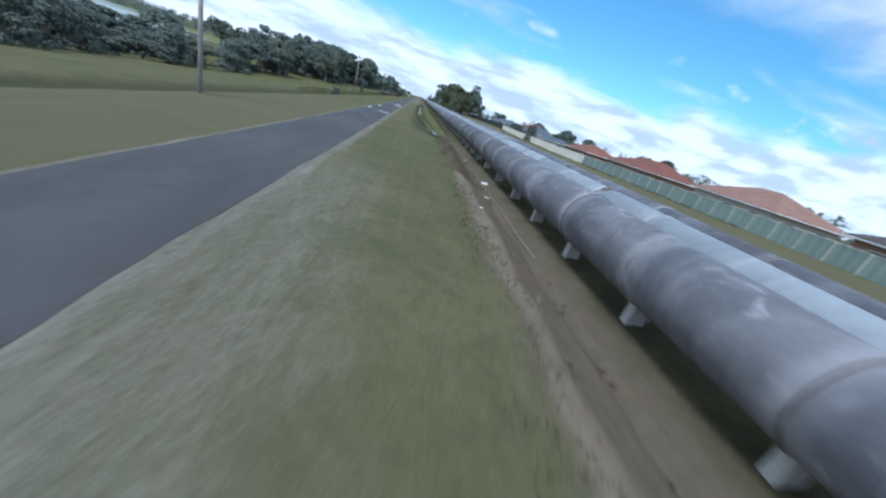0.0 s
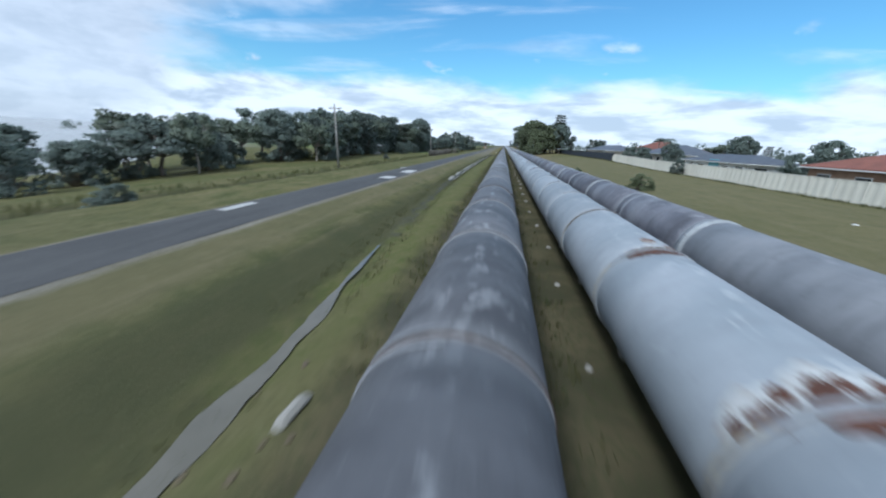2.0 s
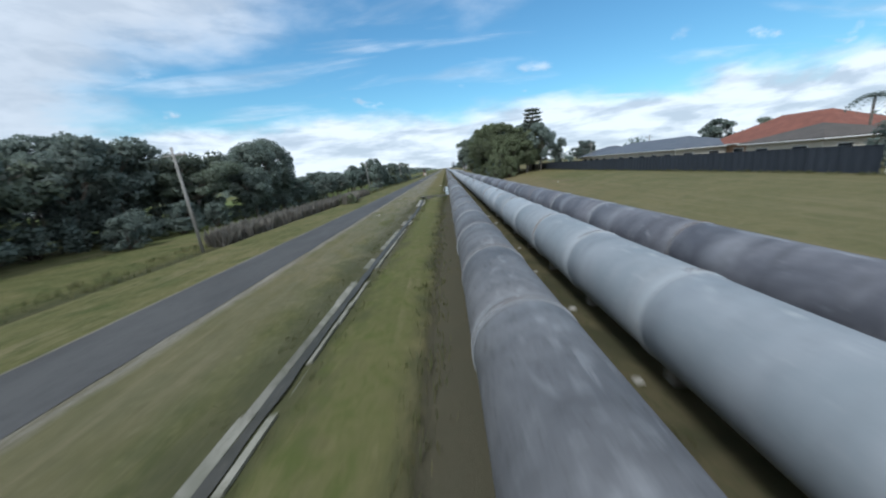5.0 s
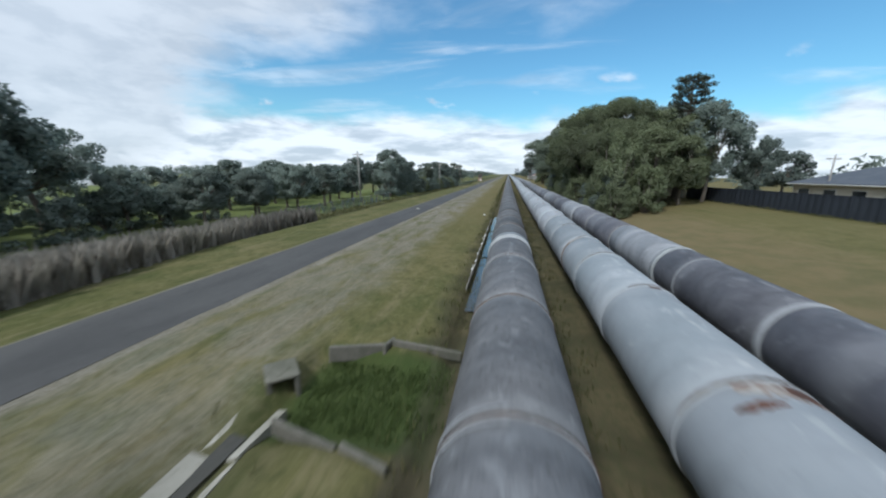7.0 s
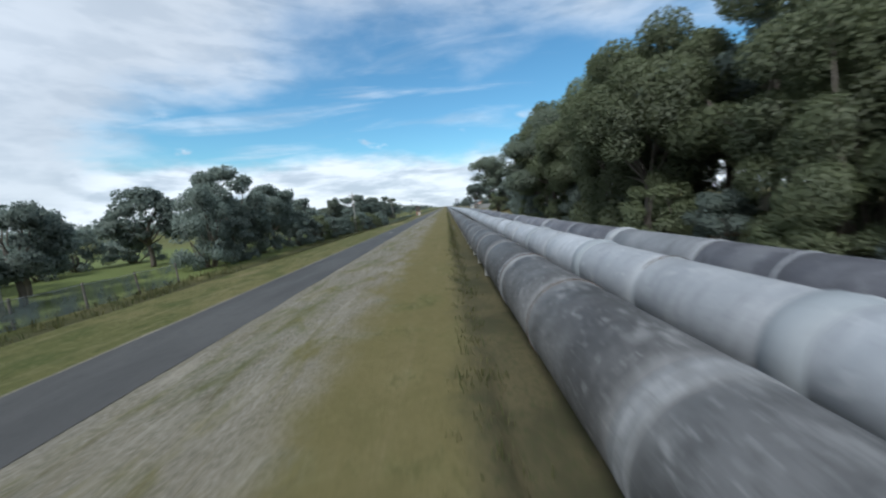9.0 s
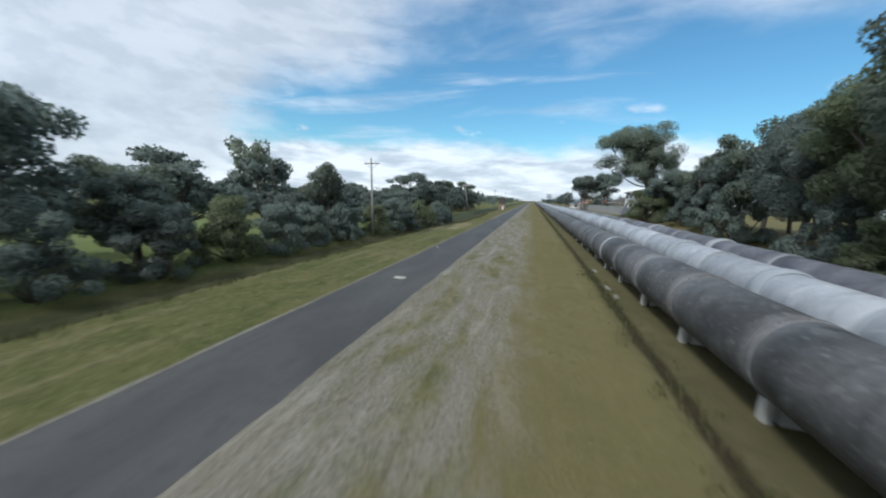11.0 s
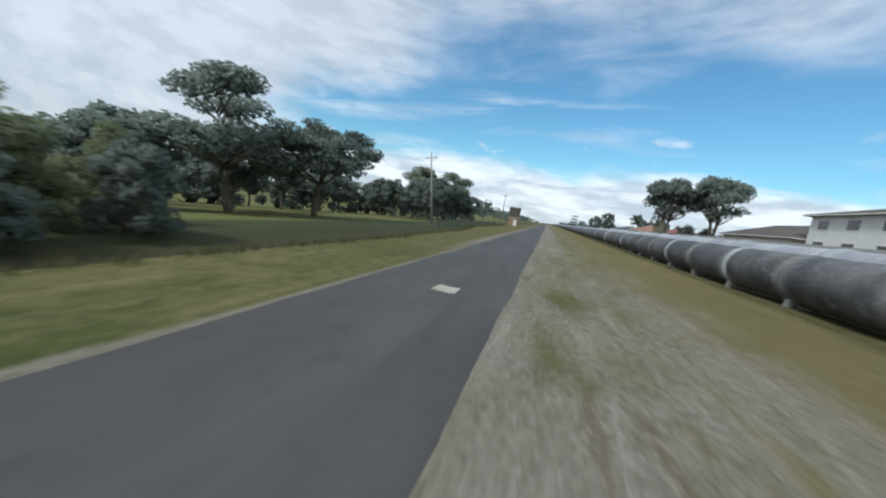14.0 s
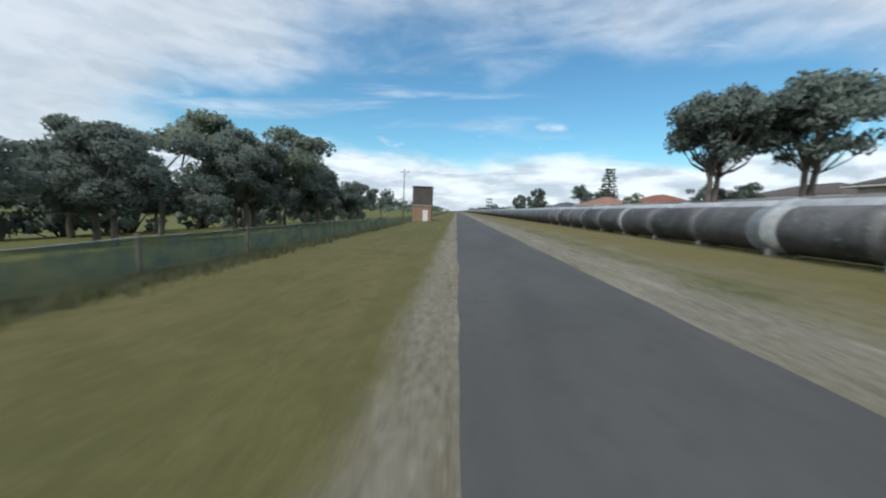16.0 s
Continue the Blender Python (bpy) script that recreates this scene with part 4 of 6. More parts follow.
pipeline(6.2, 1.12, 0.9, M_PIPE_SLATE, "slate grey pipeline with pale rings on concrete piers", P3_WIDE, M_RING_PALE, drop=P3_SHIFT, lift=((318, 0.0), (345, 0.3), (440, 0.3)), step=5.6, start=112.8, pale=((112.0, 120.0), (246.0, 250.0), (264.0, 268.0), (281.0, 284.0)), pale_mat=M_PIPE_ASH, extra=(107.3, 129.0, 233.0, 242.6, 246.6, 268.7, 279.3))


# ---- drain, culvert and ditch ----
def build_drain():
    base = thing("drain_channel", "open concrete drain with pale edges and a dark bed", "drain", kind="structure")
    y = 153.2
    rnd = random.Random(4)
    while y < 239.6:
        ln = min(rnd.uniform(1.7, 2.3), 240.3 - y)
        if not rnd.random() < (0.04 if y < 204 or y > 231 else 0.62):
            for s in (-1, 1):
                a, b = drain_x(y), drain_x(y + ln)
                w0 = ((0.28 if s < 0 else 0.22) + rnd.uniform(-0.05, 0.05)) * (1.0 if y < 190 else 0.78 if y < 228 else 1.1)
                sunk = -0.02 - max(0, rnd.uniform(-0.2, 0.12))
                zs = [height(q, yy) for q, yy in ((a, y), (b, y + ln))]
                verts, faces = [], []
                for q, yy, zz in ((a, y + 0.02, zs[0]), (b, y + ln - 0.02, zs[1])):
                    inner, outer = q + s * 0.16, q + s * (0.16 + w0)
                    lip = max(height(outer, yy), zz) + 0.07 + sunk
                    verts += [(inner, yy, zz - 0.25), (inner, yy, zz + 0.06 + sunk), (outer, yy, lip + 0.03), (outer, yy, lip - 0.3)]
                faces = [(0, 1, 5, 4), (1, 2, 6, 5), (2, 3, 7, 6), (3, 0, 4, 7), (3, 2, 1, 0), (4, 5, 6, 7)]
                part("slab", mesh_of("slab", verts, faces, M_SLAB if y < 188 or y > 228 else M_SLAB_OLD), base)
        y += ln


build_drain()


def drain_bed():
    """Damp silt lying in the bottom of the drain, ragged at both sides."""
    rnd = random.Random(19)
    verts, faces = [], []
    n = 150
    for k in range(n + 1):
        y = 151.5 + (239.4 - 151.5) * k / n
        c, half = drain_x(y), 0.13 + 0.05 * noise.noise((0.0, y * 0.6, 2.0)) + rnd.uniform(-0.02, 0.02)
        for e in (-1, 1):
            q = c + e * half
            verts.append((q, y, height(q, y) + 0.062))
    for k in range(n):
        faces.append((2 * k, 2 * k + 1, 2 * k + 3, 2 * k + 2))
    ob = new("drain_bed", mesh_of("drain_bed", verts, faces, M_MUD))
    tagged(ob, "dark wet silt in the bottom of the concrete drain", "silt", kind="structure")


drain_bed()


def slab_thing(name, size, m, label, category, mat=M_CONCRETE, group=""):
    base = new(name, box_mesh(name, size, mat, 0.03, base=True))
    base.matrix_basis = m
    return tagged(base, label, category, group)


CZ = height(-4.4, 240.8)
head = thing("culvert", "mossy concrete culvert box with a dark open mouth", "culvert", pose(-5.2, 240.95, CZ + 0.03, 0, 0, -48) @ Matrix.Scale(0.82, 4))
part("side_wall", box_mesh("side_wall", (0.95, 0.13, 0.62), M_DIRTY, 0.02, base=True), head, pose(0, 0.36, -0.05))
part("side_wall", box_mesh("side_wall", (0.95, 0.13, 0.62), M_DIRTY, 0.02, base=True), head, pose(0, -0.36, -0.05))
part("back_wall", box_mesh("back_wall", (0.13, 0.59, 0.62), M_DIRTY, 0.02, base=True), head, pose(-0.42, 0, -0.05))
part("lid", box_mesh("lid", (1.0, 0.88, 0.09), M_SLAB_OLD, 0.025, base=True), head, pose(-0.02, 0, 0.573))
for x, y, ln, ang, tall in ((-4.0, 242.45, 1.5, 24, 0.34), (-3.25, 242.85, 0.55, 78, 0.36), (-2.2, 242.9, 2.0, -3, 0.16), (-3.7, 239.45, 1.5, -12, 0.24), (-2.4, 239.15, 1.0, -16, 0.2)):
    slab_thing("broken_kerb", (ln, 0.12, tall + 0.12), pose(x, y, height(x, y + (0.35 if y > 241 else -0.35)) - tall, 0, 3, ang), "broken concrete kerb round the grassy pit", "kerb", M_DIRTY, group="kerbs round the pit")
for k in range(9):
    yy = 251.5 + 1.55 * k
    slab_thing("edge_tile", (0.09, 0.95 - 0.08 * (k % 3), 0.05), pose(-1.78 + 0.03 * (k % 2), yy, height(-1.9, yy) + 0.0, 0, -6, 2 * (k % 3) - 2), "flat white tile lying along the ditch", "tile", M_WHITE, group="tiles along the ditch")


def build_ditch():
    """Standing water and a thin board beside the dark pipe."""
    rnd = random.Random(8)
    for y0, y1 in ((246.4, 254.5), (254.9, 264.0), (264.6, 274.5)):
        n = 30
        verts = [(-1.74 + 0.05 * math.sin(k * 1.9 + y0), y0 + (y1 - y0) * k / (n - 1), 0) for k in range(n)]
        verts += [(-0.72 + 0.35 * noise.noise((k * 0.45, y0, 2.0)) + 0.06 * math.sin(k * 2.3 + y0), y0 + (y1 - y0) * k / (n - 1), 0) for k in range(n)][::-1]
        ob = new("puddle", mesh_of("puddle", verts, [(k, k + 1, 2 * n - 2 - k, 2 * n - 1 - k)[::-1] for k in range(n - 1)], M_WATER))
        ob.location = (0, 0, -0.445)
        tagged(ob, "standing brown water reflecting the sky in the ditch", "puddle", group="puddles beside the pipe")
    edge = thing("edging_board", "thin grey edging board along the ditch", "edging", kind="structure")
    for k in range(9):
        yy = 248.0 + 2.6 * k
        part("board", box_mesh("board", (0.035, 2.56, 0.24), M_TIMBER, 0.008), edge, pose(-1.72 + 0.02 * math.sin(k * 2.1), yy + 1.3, -0.22, 0, rnd.uniform(-4, 4), rnd.uniform(-0.5, 0.5)))


build_ditch()


def drain_pools():
    """Shallow silty pools lying in the swale where the drain is buried."""
    rnd = random.Random(15)
    line = [(-2.0, 109.6, 0.20), (-2.6, 110.5, 0.30), (-3.25, 112.0, 0.55), (-3.45, 114.0, 0.55), (-3.5, 117.0, 0.42), (-3.7, 120.0, 0.30), (-4.05, 123.0, 0.18), (-4.35, 126.5, 0.10)]
    verts, n = [], 110
    for k in range(n + 1):
        y = 109.6 + (126.5 - 109.6) * k / n
        cx = lerp_table([(q, x) for x, q, _ in line], y)
        half = lerp_table([(q, wd) for _, q, wd in line], y) / 2
        z = height(cx, y) + 0.075
        edge_w, edge_e = (half * (1 + 1.3 * noise.noise((q, y * 0.6, 1.0)) + rnd.uniform(-0.1, 0.1)) for q in (3.0, 8.0))
        verts += [(cx - max(0.02, edge_w), y, z), (cx + max(0.02, edge_e), y, z)]
    ob = new("gully_water", mesh_of("gully_water", verts, [(2 * k, 2 * k + 1, 2 * k + 3, 2 * k + 2) for k in range(n)], M_SILT))
    tagged(ob, "shallow grey silty water running out of the gully", "water", kind="structure")

    for y, ln, wd in ((147.4, 1.5, 0.55), (156.2, 2.2, 0.4)):
        n = 18
        verts = [(-1.25 + wd / 2 * math.cos(6.2832 * k / n) * (1 + rnd.uniform(-0.3, 0.4)), y + ln / 2 * math.sin(6.2832 * k / n), 0) for k in range(n)]
        ob = new("puddle", mesh_of("puddle", verts, [tuple(range(n))], M_WATER))
        ob.location = (0, 0, max(height(-1.25 + e * wd * 0.4, y) for e in (-1, 0, 1)) + 0.035)
        tagged(ob, "small puddle on damp earth beside the dark pipe", "puddle", group="puddles on the damp earth")


drain_pools()


def pipe_fittings():
    """Small hatches, holes and pale saddle blocks on the tops of the pipes."""
    hole_v, hole_f = tube_data([(0, 0, -0.02), (0, 0, 0.006), (0, 0, 0.012)], [0.15, 0.15, 0.09], 14)
    hole = mesh_of("rust_hole", hole_v, hole_f, M_RUST, False)
    for x, z, r, y, ang, s in ((3.17, 1.07, 0.94, 158.4, 78, 1.7), (3.17, 1.07, 0.94, 121.3, 60, 0.7), (3.17, 1.07, 0.94, 120.6, 75, 0.8), (3.17, 1.07, 0.94, 120.9, 92, 0.9), (3.17, 1.07, 0.94, 259.5, 84, 0.8), (3.17, 1.07, 0.94, 264.2, 70, 0.6), (3.17, 1.07, 0.94, 272.0, 100, 0.5), (6.2, 1.12, 0.9, 262.5, 80, 0.9)):
        a = math.radians(ang)
        ob = new("access_cap", hole)
        ob.matrix_basis = Matrix.Translation((x + r * math.cos(a), y, z + r * math.sin(a))) @ Matrix.Rotation(math.pi / 2 - a, 4, "Y") @ Matrix.Diagonal((s, s * 1.5, 1, 1))
        tagged(ob, "rusty round cap on the pipe", "cap", group="caps on the pipes")
    for x, z, r, y, a0, a1, wd in ((3.17, 1.07, 0.94, 227.9, 60, 100, 0.36), (3.17, 1.07, 0.94, 154.1, 66, 104, 0.6), (3.17, 1.07, 0.94, 143.4, 70, 100, 0.34), (3.17, 1.07, 0.94, 227.8, 98, 108, 0.22), (3.17, 1.07, 0.94, 98.6, 60, 84, 0.35), (3.17, 1.07, 0.94, 266.6, 88, 104, 0.30), (3.17, 1.07, 0.94, 239.2, 58, 84, 0.34), (3.17, 1.07, 0.94, 238.9, 94, 128, 0.12), (3.17, 1.07, 0.94, 243.2, 72, 90, 0.30), (3.17, 1.07, 0.94, 97.3, 60, 90, 0.34), (3.17, 1.07, 0.94, 216.3, 84, 93, 0.26), (3.17, 1.07, 0.94, 216.0, 98, 106, 0.18)):
        ob = new("rust_plate", arc_mesh("rust_plate", r + 0.004, wd, a0, a1, M_RUST_DARK, int(y)))
        ob.location = (x, y, z)
        tagged(ob, "dark rusted patch on the top of the pale pipe", "rust patch", group="rusted patches")


pipe_fittings()
strip_v = []
for q, a in ((0, 107.2), (0, 108.8), (1, 107.2), (1, 108.8)):
    for r in (0.938, 0.946):
        strip_v.append((r * math.cos(math.radians(a)), 7.6 * q, r * math.sin(math.radians(a))))
seam = new("seam_strip", mesh_of("seam_strip", strip_v, [(1, 3, 7, 5), (0, 1, 5, 4), (3, 2, 6, 7), (0, 2, 3, 1), (4, 5, 7, 6)], M_STAIN))
seam.location = (3.17, 147.3, 1.07)
tagged(seam, "dark lapped seam along the pale pipe", "seam")
for x, y, ln, spin in ((-1.45, 325.7, 0.75, 4), (-1.38, 324.2, 0.6, -7), (-1.4, 329.6, 0.5, 10)):
    slab_thing("broken_slab", (0.2, ln, 0.09), pose(x, y, height(x, y) - 0.01, 2, -3, spin), "worn broken concrete slab beside the dark pipe", "slab", M_SLAB_OLD, group="slabs beside the pipe")
LUMPS = random.Random(77)
for k in range(38):
    yy = 74.2 + 3.84 * k + LUMPS.uniform(-0.5, 0.5)
    sz = LUMPS.uniform(0.12, 0.24)
    slab_thing("concrete_lump", (sz, sz * LUMPS.uniform(0.7, 1.4), sz * 0.6), pose(2.34 + LUMPS.uniform(-0.16, 0.1), yy, height(2.1, yy) - 0.03, LUMPS.uniform(-14, 14), LUMPS.uniform(-14, 14), LUMPS.uniform(0, 180)), "pale lump of broken concrete beside a pipe pier", "rubble", M_CONCRETE, group="lumps beside the piers")

# ---- trees ----
def leaf_cloud(centres, radii, count, size, rnd, flat=0.75):
    """Many small three-cornered leaf sprays scattered round clump centres: verts and faces."""
    rng = np.random.default_rng(rnd.randrange(1 << 30))
    r = np.array(radii)
    share = np.maximum(8, (count * r * r / (r * r).sum()).astype(int))
    c = np.repeat(np.array([tuple(q) for q in centres]), share, axis=0)
    rr = np.repeat(r, share)[:, None]
    n = len(c)
    d = rng.normal(size=(n, 3))
    d /= np.linalg.norm(d, axis=1)[:, None]
    p = c + d * np.array([1.0, 1.0, flat]) * rr * rng.random((n, 1)) ** 0.33
    face = 0.45 * d + rng.uniform(-1.0, 1.0, (n, 3)) + np.array([0, 0, 0.25])
    face /= np.linalg.norm(face, axis=1)[:, None]
    a = np.cross(face, rng.normal(size=(n, 3)))
    a /= np.linalg.norm(a, axis=1)[:, None]
    b = np.cross(face, a)
    s_ = size * rng.uniform(0.6, 1.35, (n, 1))
    v = np.stack([p - a * s_, p + a * s_ * 0.7 - b * s_ * 0.55, p + a * s_ * 0.7 + b * s_ * 0.55], axis=1).reshape(-1, 3)
    heart = c.mean(axis=0) - np.array([0, 0, 1.0])
    out = (p - heart) / (np.linalg.norm(p - heart, axis=1)[:, None] + 1e-6)
    turn = d * 0.45 + out * 0.6 + face * 0.3 + np.array([0, 0, 0.55])
    turn /= np.linalg.norm(turn, axis=1)[:, None]
    return v.tolist(), np.arange(3 * n).reshape(-1, 3).tolist(), np.repeat(turn, 3, axis=0)


def leaf_mesh(name, data, mat):
    """A crown whose leaf sprays are shaded as the clumps they belong to."""
    verts, faces, turn = data
    me = mesh_of(name, verts, faces, mat, True)
    me.normals_split_custom_set_from_vertices(turn)
    return me


def limb(p, q, r0, r1, rnd, bend=0.12, n=5):
    p, q = Vector(p), Vector(q)
    side = (q - p).orthogonal().normalized()
    side = Matrix.Rotation(rnd.uniform(0, 6.28), 3, (q - p).normalized()) @ side
    ln = (q - p).length
    path = [p.lerp(q, i / (n - 1)) + side * ln * bend * math.sin(math.pi * i / (n - 1)) for i in range(n)]
    return tube_data(path, [r0 + (r1 - r0) * i / (n - 1) for i in range(n)], 5)


def tree_parts(kind, seed, leaves, leaf_scale=1.0):
    """Trunk and crown data of a tree about 10 m high, by kind."""
    rnd = random.Random(seed)
    wood, centres, radii = [], [], []
    if kind == "spread":                                # high open crown of flat clumps on bare forking limbs
        wood.append(limb((1.5, 0, -0.3), (1.3, 0.1, 3.6), 0.15, 0.115, rnd, 0.06))
        for i in range(16):
            t = 6.28 * i * 0.382 + rnd.uniform(-0.3, 0.3)
            rr = rnd.uniform(0.2, 3.7)
            tip = Vector((math.cos(t) * rr, math.sin(t) * rr, 8.8 - 0.12 * rr * rr + (rnd.uniform(-2.6, 0.3) if rr < 2.6 else rnd.uniform(-1.5, 0.2))))
            mid_ = Vector((1.3, 0.1, 3.6)).lerp(tip, 0.5) - Vector((0, 0, 0.4))
            wood.append(limb((1.3, 0.1, 3.5), mid_, 0.085, 0.055, rnd, 0.08))
            wood.append(limb(mid_, tip, 0.055, 0.022, rnd, 0.1))
            for _ in range(5):
                c = tip + Vector((rnd.uniform(-1.2, 1.2), rnd.uniform(-1.2, 1.2), rnd.uniform(-0.6, 0.6)))
                wood.append(limb(mid_.lerp(tip, 0.7), c, 0.022, 0.01, rnd, 0.1, 2))
                centres.append(c)
                radii.append(rnd.uniform(0.55, 1.05))
        for i in range(13):                             # lower sprays hanging from the limbs
            t, rr = 6.28 * i * 0.382, rnd.uniform(1.0, 3.3)
            tip = Vector((math.cos(t) * rr + 0.6, math.sin(t) * rr, rnd.uniform(4.6, 6.6)))
            wood.append(limb((1.3, 0.1, 3.8), tip, 0.05, 0.02, rnd, 0.12))
            for _ in range(3):
                centres.append(tip + Vector((rnd.uniform(-0.8, 0.8), rnd.uniform(-0.8, 0.8), rnd.uniform(-0.5, 0.5))))
                radii.append(rnd.uniform(0.5, 0.9))
        size, flat = 0.23, 0.7
    elif kind == "gum":                                   # open crown of separate clumps on rising limbs
        fork = Vector((rnd.uniform(-0.3, 0.3), rnd.uniform(-0.3, 0.3), 3.2))
        wood.append(limb((0, 0, -0.4), fork, 0.23, 0.17, rnd, 0.05))
        for i in range(9):
            t = 6.28 * i / 9 + rnd.uniform(-0.4, 0.4)
            rr = rnd.uniform(1.4, 3.6)
            tip = fork + Vector((math.cos(t) * rr, math.sin(t) * rr, rnd.uniform(1.6, 5.6) - 0.25 * rr))
            wood.append(limb(fork, tip, 0.12, 0.045, rnd, 0.14))
            for _ in range(5):
                c = tip + Vector((rnd.uniform(-1.5, 1.5), rnd.uniform(-1.5, 1.5), rnd.uniform(-0.9, 0.9)))
                wood.append(limb(fork.lerp(tip, rnd.uniform(0.55, 0.95)), c, 0.05, 0.02, rnd, 0.1, 2))
                centres.append(c)
                radii.append(rnd.uniform(0.75, 1.3))
        size, flat = 0.25, 0.62
    elif kind == "umbrella":                            # bare limbs under a wide domed top
        for s in (-0.5, 0.6):
            fork = Vector((s, rnd.uniform(-0.4, 0.4), 3.6))
            wood.append(limb((s * 0.5, 0, -0.4), fork, 0.32, 0.22, rnd, 0.04))
            for i in range(8):
                t = 6.28 * i / 8 + rnd.uniform(-0.3, 0.3)
                rr = rnd.uniform(1.5, 3.7)
                tip = Vector((math.cos(t) * rr + s, math.sin(t) * rr, 9.2 - 0.20 * rr * rr + rnd.uniform(-0.5, 0.3)))
                wood.append(limb(fork, tip, 0.13, 0.04, rnd, 0.16))
                for _ in range(6):
                    centres.append(tip + Vector((rnd.uniform(-1.1, 1.1), rnd.uniform(-1.1, 1.1), rnd.uniform(-0.5, 0.5))))
                    radii.append(rnd.uniform(0.9, 1.4))
            for i in range(15):
                t, q = rnd.uniform(0, 6.28), rnd.uniform(1.2, 3.1)
                tip = Vector((math.cos(t) * q + s, math.sin(t) * q, rnd.uniform(4.4, 7.6)))
                wood.append(limb((s, 0, 3.2), tip, 0.06, 0.025, rnd, 0.1))
                for _ in range(2):
                    centres.append(tip + Vector((rnd.uniform(-0.6, 0.6), rnd.uniform(-0.6, 0.6), rnd.uniform(-0.3, 0.3))))
                    radii.append(rnd.uniform(0.5, 0.9))
        size, flat = 0.34, 0.6
    elif kind == "pine":                                # tall straight trunk with tiers
        wood.append(tube_data([(0, 0, -0.3), (0.05, 0, 5), (0, 0.05, 9.6)], [0.26, 0.16, 0.04], 8))
        for i in range(15):
            z = 1.3 + 8.2 * i / 14
            reach = (2.5 - 1.7 * i / 14) * rnd.uniform(0.8, 1.1)
            for k in range(7):
                t = 6.28 * k / 7 + i * 0.7 + rnd.uniform(-0.25, 0.25)
                q = reach * rnd.uniform(0.75, 1.1)
                tip = Vector((math.cos(t) * q, math.sin(t) * q, z + 0.2 * q))
                wood.append(limb((0, 0, z), tip, 0.05, 0.02, rnd, 0.05, 3))
                centres += [tip, tip * 0.72 + Vector((0, 0, z * 0.28))]
                radii += [0.36, 0.30]
        size, flat = 0.14, 0.6
    elif kind == "round":                               # short trunk, close rounded crown
        wood.append(limb((0, 0, -0.4), (0.1, 0, 3.0), 0.28, 0.2, rnd, 0.05))
        for i in range(44):
            t, u = rnd.uniform(0, 6.28), rnd.uniform(-0.85, 1)
            q = math.sqrt(max(0, 1 - u * u)) * rnd.uniform(0.6, 1.0)
            c = Vector((math.cos(t) * q * 3.4, math.sin(t) * q * 3.4, 6.0 + u * 3.3))
            centres.append(c)
            radii.append(rnd.uniform(0.7, 1.25))
            if i % 3 == 0:
                wood.append(limb((0.1, 0, 2.8), c, 0.10, 0.03, rnd, 0.1, 4))
        size, flat = 0.27, 0.8
    else:                                               # "shrub": leaves down to the ground
        for i in range(46):
            t, u = rnd.uniform(0, 6.28), rnd.random()
            q = math.sqrt(rnd.random()) * (1 - 0.45 * u * u)
            c = Vector((math.cos(t) * q * 4.2, math.sin(t) * q * 4.2, 0.7 + u * 8.0 * (1 - 0.5 * q * q)))
            centres.append(c)
            radii.append(rnd.uniform(0.8, 1.35))
            if i % 3 == 0:
                wood.append(limb((rnd.uniform(-0.5, 0.5), rnd.uniform(-0.5, 0.5), -0.4), c, 0.12, 0.03, rnd, 0.1, 4))
        size, flat = 0.27, 0.8
    return join_data(wood), leaf_cloud(centres, radii, leaves, size * leaf_scale, rnd, flat)


TREE_LOOKS = {
    "spread": (M_BARK_PALE, M_LEAF_GUM), "gum": (M_BARK_PALE, M_LEAF_GUM), "gum_dark": (M_BARK, M_LEAF_DARK), "umbrella": (M_BARK, M_LEAF_DARK), "pine": (M_BARK, M_LEAF_PINE),
    "round": (M_BARK, M_LEAF_DARK), "round_olive": (M_BARK, M_LEAF_OLIVE), "shrub": (M_BARK, M_LEAF_DARK), "shrub_olive": (M_BARK, M_LEAF_OLIVE),
}
LEAF_COUNTS = ((4600, 1.0), (16000, 0.57), (64000, 0.29), (2600, 1.35))        # far, middle, near and farthest trees: leaves, leaf size
TREE_MESHES = {}


def tree_data(look_name, variant, level):
    key = (look_name, variant, level)
    if key not in TREE_MESHES:
        bark, leaf = TREE_LOOKS[look_name]
        count, scale = LEAF_COUNTS[level]
        (wv, wf), leaves = tree_parts(look_name.split("_")[0], 17 * variant + len(look_name), count, scale)
        TREE_MESHES[key] = mesh_of("trunk", wv, wf, bark, True), leaf_mesh("crown", leaves, leaf)
    return TREE_MESHES[key]


def tree(x, y, tall, look_name, label, wide=1.0, variant=None, group="", name="tree", z=None, level=None):
    """One tree or shrub; its leaves are finer where the way passes near."""
    v = variant if variant is not None else int(abs(x * 7 + y * 3)) % 3
    if level is None:
        level = 2 if tall > 10.5 and -4 < x < 16.6 and 280 < y < 440 else 1 if (20 < x < 34 and 275 < y < 300) or (abs(x + 3) < 25 and 200 < y < 400 and tall > 3.3) or (x > -38 and (374 < y < 445 or 225 < y < 258) and tall > 5) else 3 if x < -44 or y > 500 else 0
    trunk, crown = tree_data(look_name, v, level)
    k = tall / 10.0
    spin = (x * 37 + y * 53) % 360 if look_name != "spread" else 0
    zz = height(x, y) if z is None else z
    base = thing(name, label, "shrub" if name == "shrub" else "tree", pose(x, y, zz, 0, 0, spin) @ Matrix.Diagonal((k * wide, k * wide, k, 1)), group)
    part("trunk", trunk, base)
    part("crown", crown, base)
    return base


